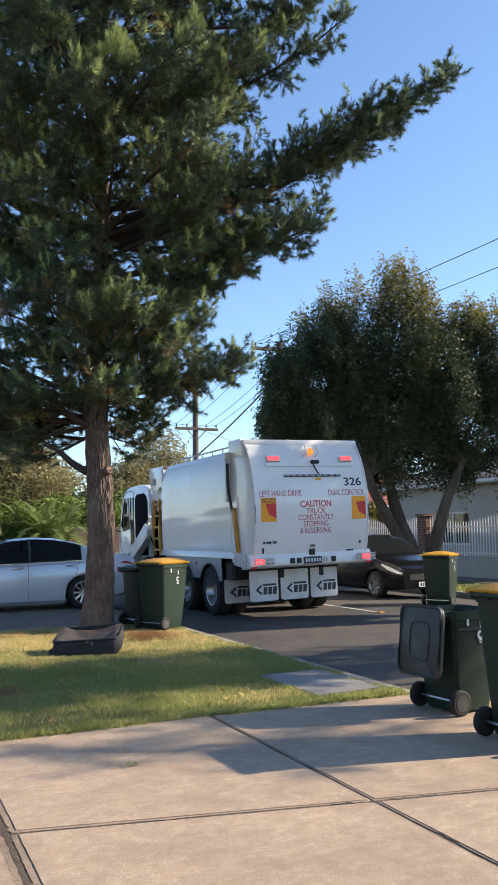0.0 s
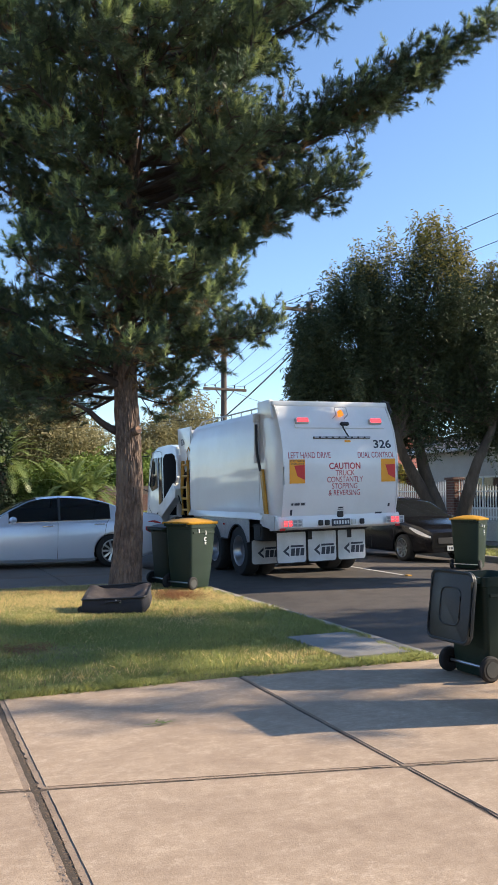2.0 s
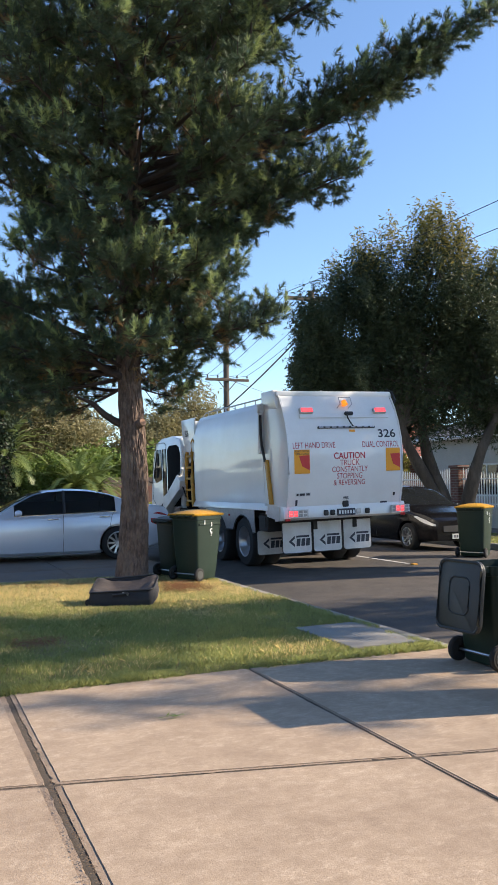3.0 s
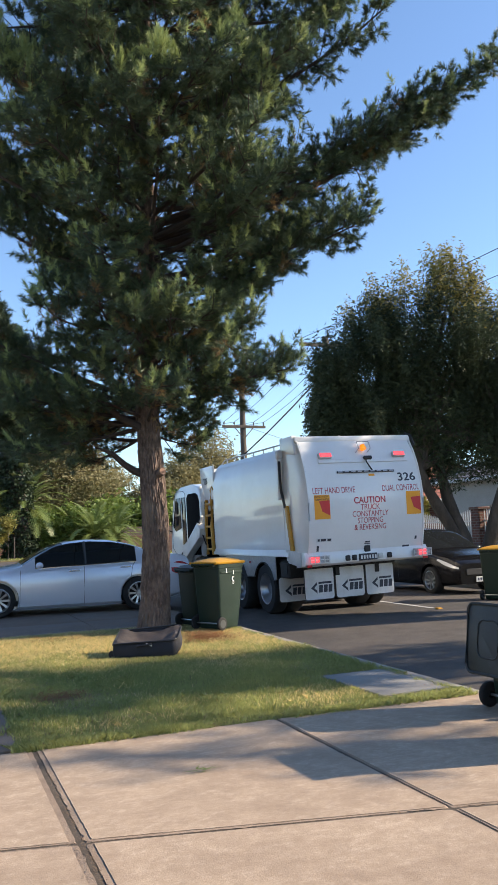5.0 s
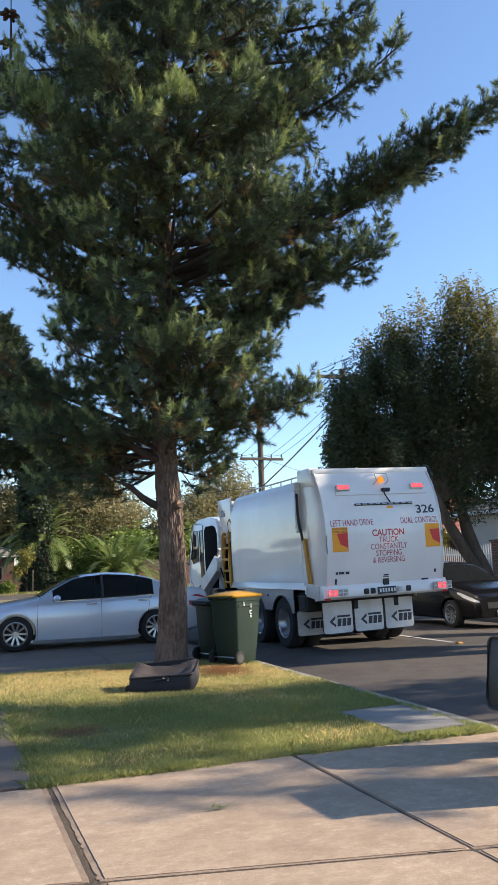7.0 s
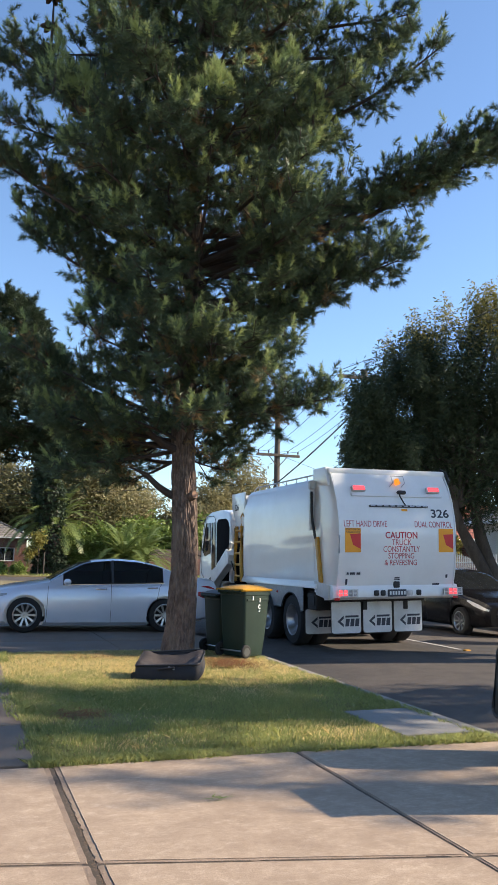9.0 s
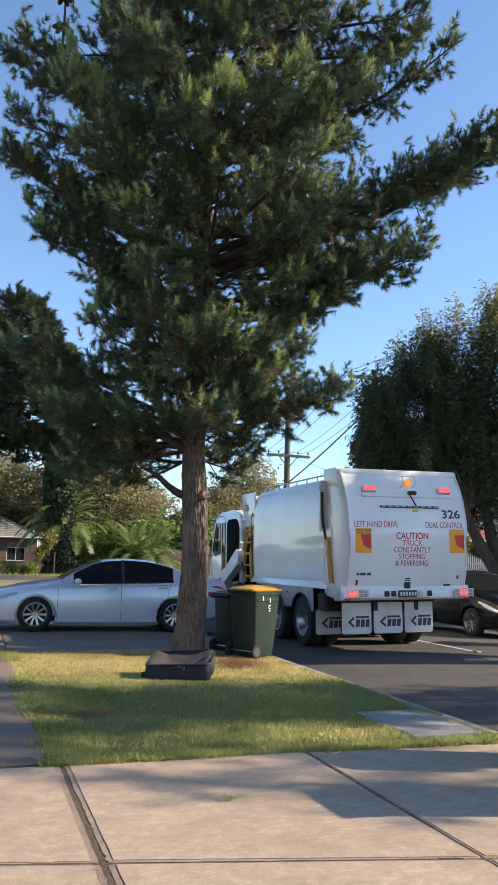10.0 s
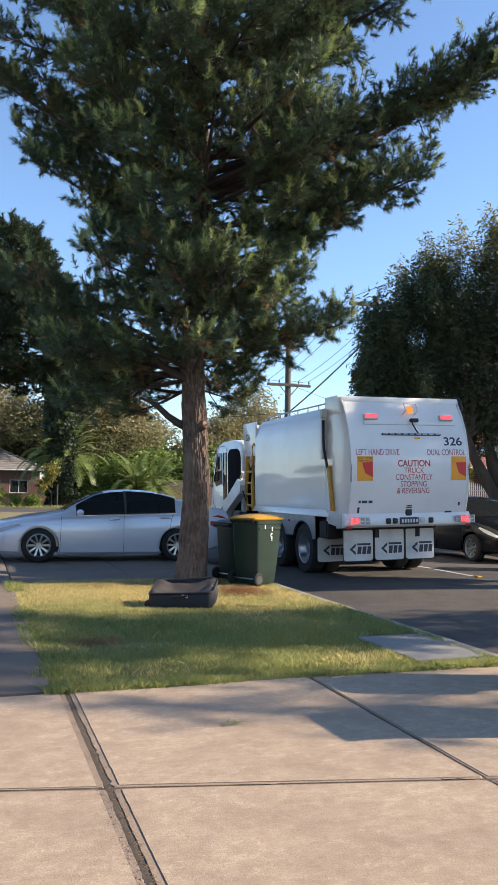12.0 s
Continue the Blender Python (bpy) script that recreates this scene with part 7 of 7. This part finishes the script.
# the fallen leaf on the drive
bm = bmesh.new()
for k in range(16):
    a = random.uniform(0, 6.28)
    r = random.uniform(0.03, 0.11)
    p = Vector((1.59 + 0.03 * math.cos(a * 3), 4.98 + 0.02 * math.sin(a * 2), 0.004 + 0.02 * random.random()))
    e = p + Vector((math.cos(a) * r, math.sin(a) * r * 0.6, random.uniform(-0.003, 0.02)))
    e.z = max(e.z, 0.003)
    s = Vector((-math.sin(a), math.cos(a), 0)) * 0.006
    bm.faces.new([bm.verts.new(v) for v in (p - s, p + s, e)])
mesh_thing("fallen_sprig", bm, LEAF_HEDGE, "small green sprig lying on the concrete driveway", "leaf litter")


# ---- grass ----
def blades(name, n, x0, y0, x1, y1, z, h, w, keep, material_, seed, label):
    g = np.random.default_rng(seed)
    p = np.column_stack([g.uniform(x0, x1, n), g.uniform(y0, y1, n)])
    v = np.array([noise.noise((a * 1.1, b * 1.1, seed)) + 0.5 * noise.noise((a * 4, b * 4, seed)) for a, b in p])
    ok = keep(p, v, g.random(n))
    p, v = p[ok], v[ok]
    k = len(p)
    az = g.uniform(0, 2 * np.pi, k)
    hh = h * g.uniform(0.5, 1.25, k) * (1 + 0.5 * v)
    lean = g.normal(0, 0.55, (k, 2)) * hh[:, None]
    s = np.column_stack([np.cos(az), np.sin(az)]) * (w / 2)
    zb = np.full(k, z)
    a = np.column_stack([p - s, zb])
    b = np.column_stack([p + s, zb])
    m = np.column_stack([p + lean * 0.35, zb + hh * 0.62])
    sm = np.column_stack([s * 0.7, np.zeros(k)])
    c = np.column_stack([p + lean, zb + hh])
    quad = np.stack([a, b, m + sm, c, m - sm], axis=1)
    ob = tri_cloud(name, quad, material_, None)
    return tagged(ob, label, "grass", kind="stuff")


def worn(p):
    """Bare thin spots: by the trunk, by the path corner, along the kerb."""
    x, y = p[:, 0], p[:, 1]
    bare = np.exp(-((x - 1.15) ** 2 / 0.10 + (y - 7.9) ** 2 / 0.06)) + 0.8 * np.exp(-((x - 3.7) ** 2 / 0.10 + (y - 11.4) ** 2 / 0.12)) + 0.6 * np.exp(-((x - 4.1) ** 2 / 0.12 + (y - 9.0) ** 2 / 0.5))
    slab_ = (x > 3.69) & (x < 4.45) & (y > 6.38) & (y < 7.62)
    return bare, slab_


def green(p, v, r):
    bare, on_slab = worn(p)
    dry = np.clip((p[:, 1] - 8.9) / 2.4, 0, 0.85) + 0.40 * v
    return (r > bare) & ~on_slab & (r > dry * 0.9)


def straw(p, v, r):
    bare, on_slab = worn(p)
    dry = 0.10 + np.clip((p[:, 1] - 8.4) / 2.0, 0, 0.85) + 0.45 * v
    return (r > bare * 0.8) & ~on_slab & (r < dry)


AX0, AX1, AY0, AY1 = 0.60, KERB_X - 0.13, 6.06, 13.12
blades("grass", 150000, AX0, AY0, AX1, AY1, -0.02, 0.040, 0.0065, green, GRASS, 11, "short green lawn grass on the nature strip")
blades("dry_grass", 95000, AX0, AY0, AX1, AY1, -0.02, 0.036, 0.006, straw, GRASS_DRY, 12, "straw-coloured dry grass among the green")
blades("grass_fringe", 9000, 0.56, 6.02, 4.45, 6.22, -0.02, 0.052, 0.008, lambda p, v, r: v > -0.5, GRASS, 13, "longer grass overhanging the driveway edge")
blades("grass_fringe", 3500, 0.50, 6.1, 0.75, 13.0, -0.02, 0.06, 0.008, lambda p, v, r: v > -0.15, GRASS, 14, "longer grass overhanging the footpath edge")
blades("grass_fringe", 2600, 4.36, 6.2, 4.50, 13.0, -0.015, 0.045, 0.007, lambda p, v, r: v > -0.1, GRASS, 15, "grass creeping over the kerb")
blades("weeds", 110, 2.2, 6.3, 2.7, 7.0, -0.02, 0.09, 0.006, lambda p, v, r: v > 0.0, GRASS, 16, "taller weed stalks standing in the lawn")
blades("weeds", 260, 4.55, 5.35, 4.95, 5.75, -0.03, 0.08, 0.009, lambda p, v, r: v > -0.6, GRASS_DRY, 21, "dry grass tuft at the foot of the bin")
blades("verge_grass", 26000, 13.0, 8, 15.4, 46, -0.03, 0.07, 0.018, lambda p, v, r: v > -0.35, GRASS, 17, "green verge grass across the street")
blades("verge_grass", 9000, -1.3, 20.5, 4.4, 40, -0.04, 0.07, 0.02, lambda p, v, r: v > -0.35, GRASS, 18, "green verge grass beyond the crossing")
blades("verge_grass", 16000, -14, 62.3, 34, 72, -0.03, 0.14, 0.06, lambda p, v, r: v > -0.3, GRASS, 19, "green verge grass along the end street")


def litter(name, n, cx, cy, rx, ry, material_, seed, label, size):
    g = np.random.default_rng(seed)
    p = np.column_stack([g.normal(cx, rx, n), g.normal(cy, ry, n), g.uniform(0.0, 0.035, n)])
    az = g.uniform(0, 6.28, n)
    d = np.column_stack([np.cos(az), np.sin(az), g.normal(0, 0.15, n)]) * (size * g.uniform(0.6, 1.3, n))[:, None]
    s = np.column_stack([-np.sin(az), np.cos(az), np.zeros(n)]) * 0.0045
    return tagged(tri_cloud(name, np.stack([p - s, p + s, p + d], axis=1), material_), label, "leaf litter", kind="stuff")


litter("pine_litter", 2200, 3.72, 11.3, 0.20, 0.28, LITTER, 31, "rust-brown fallen pine needles beside the trunk", 0.10)
litter("pine_litter", 700, 2.2, 12.4, 0.7, 0.25, LITTER, 32, "rust-brown fallen pine needles under the pine", 0.10)
litter("pine_litter", 500, 1.15, 7.9, 0.16, 0.12, LITTER, 33, "brown fallen needles on a bare patch", 0.07)
litter("joint_dirt", 700, 0.70, 3.6, 0.007, 1.4, JOINT_DIRT, 35, "crumbs of dirt and dry needles in the driveway joint", 0.010)
litter("joint_dirt", 300, 1.7, 6.075, 1.2, 0.02, JOINT_DIRT, 36, "crumbs of dirt along the edge of the lawn", 0.03)
litter("dead_leaves", 14, 4.05, 7.0, 0.2, 0.35, LITTER, 37, "a few brown dead leaves on the grey slab", 0.05)
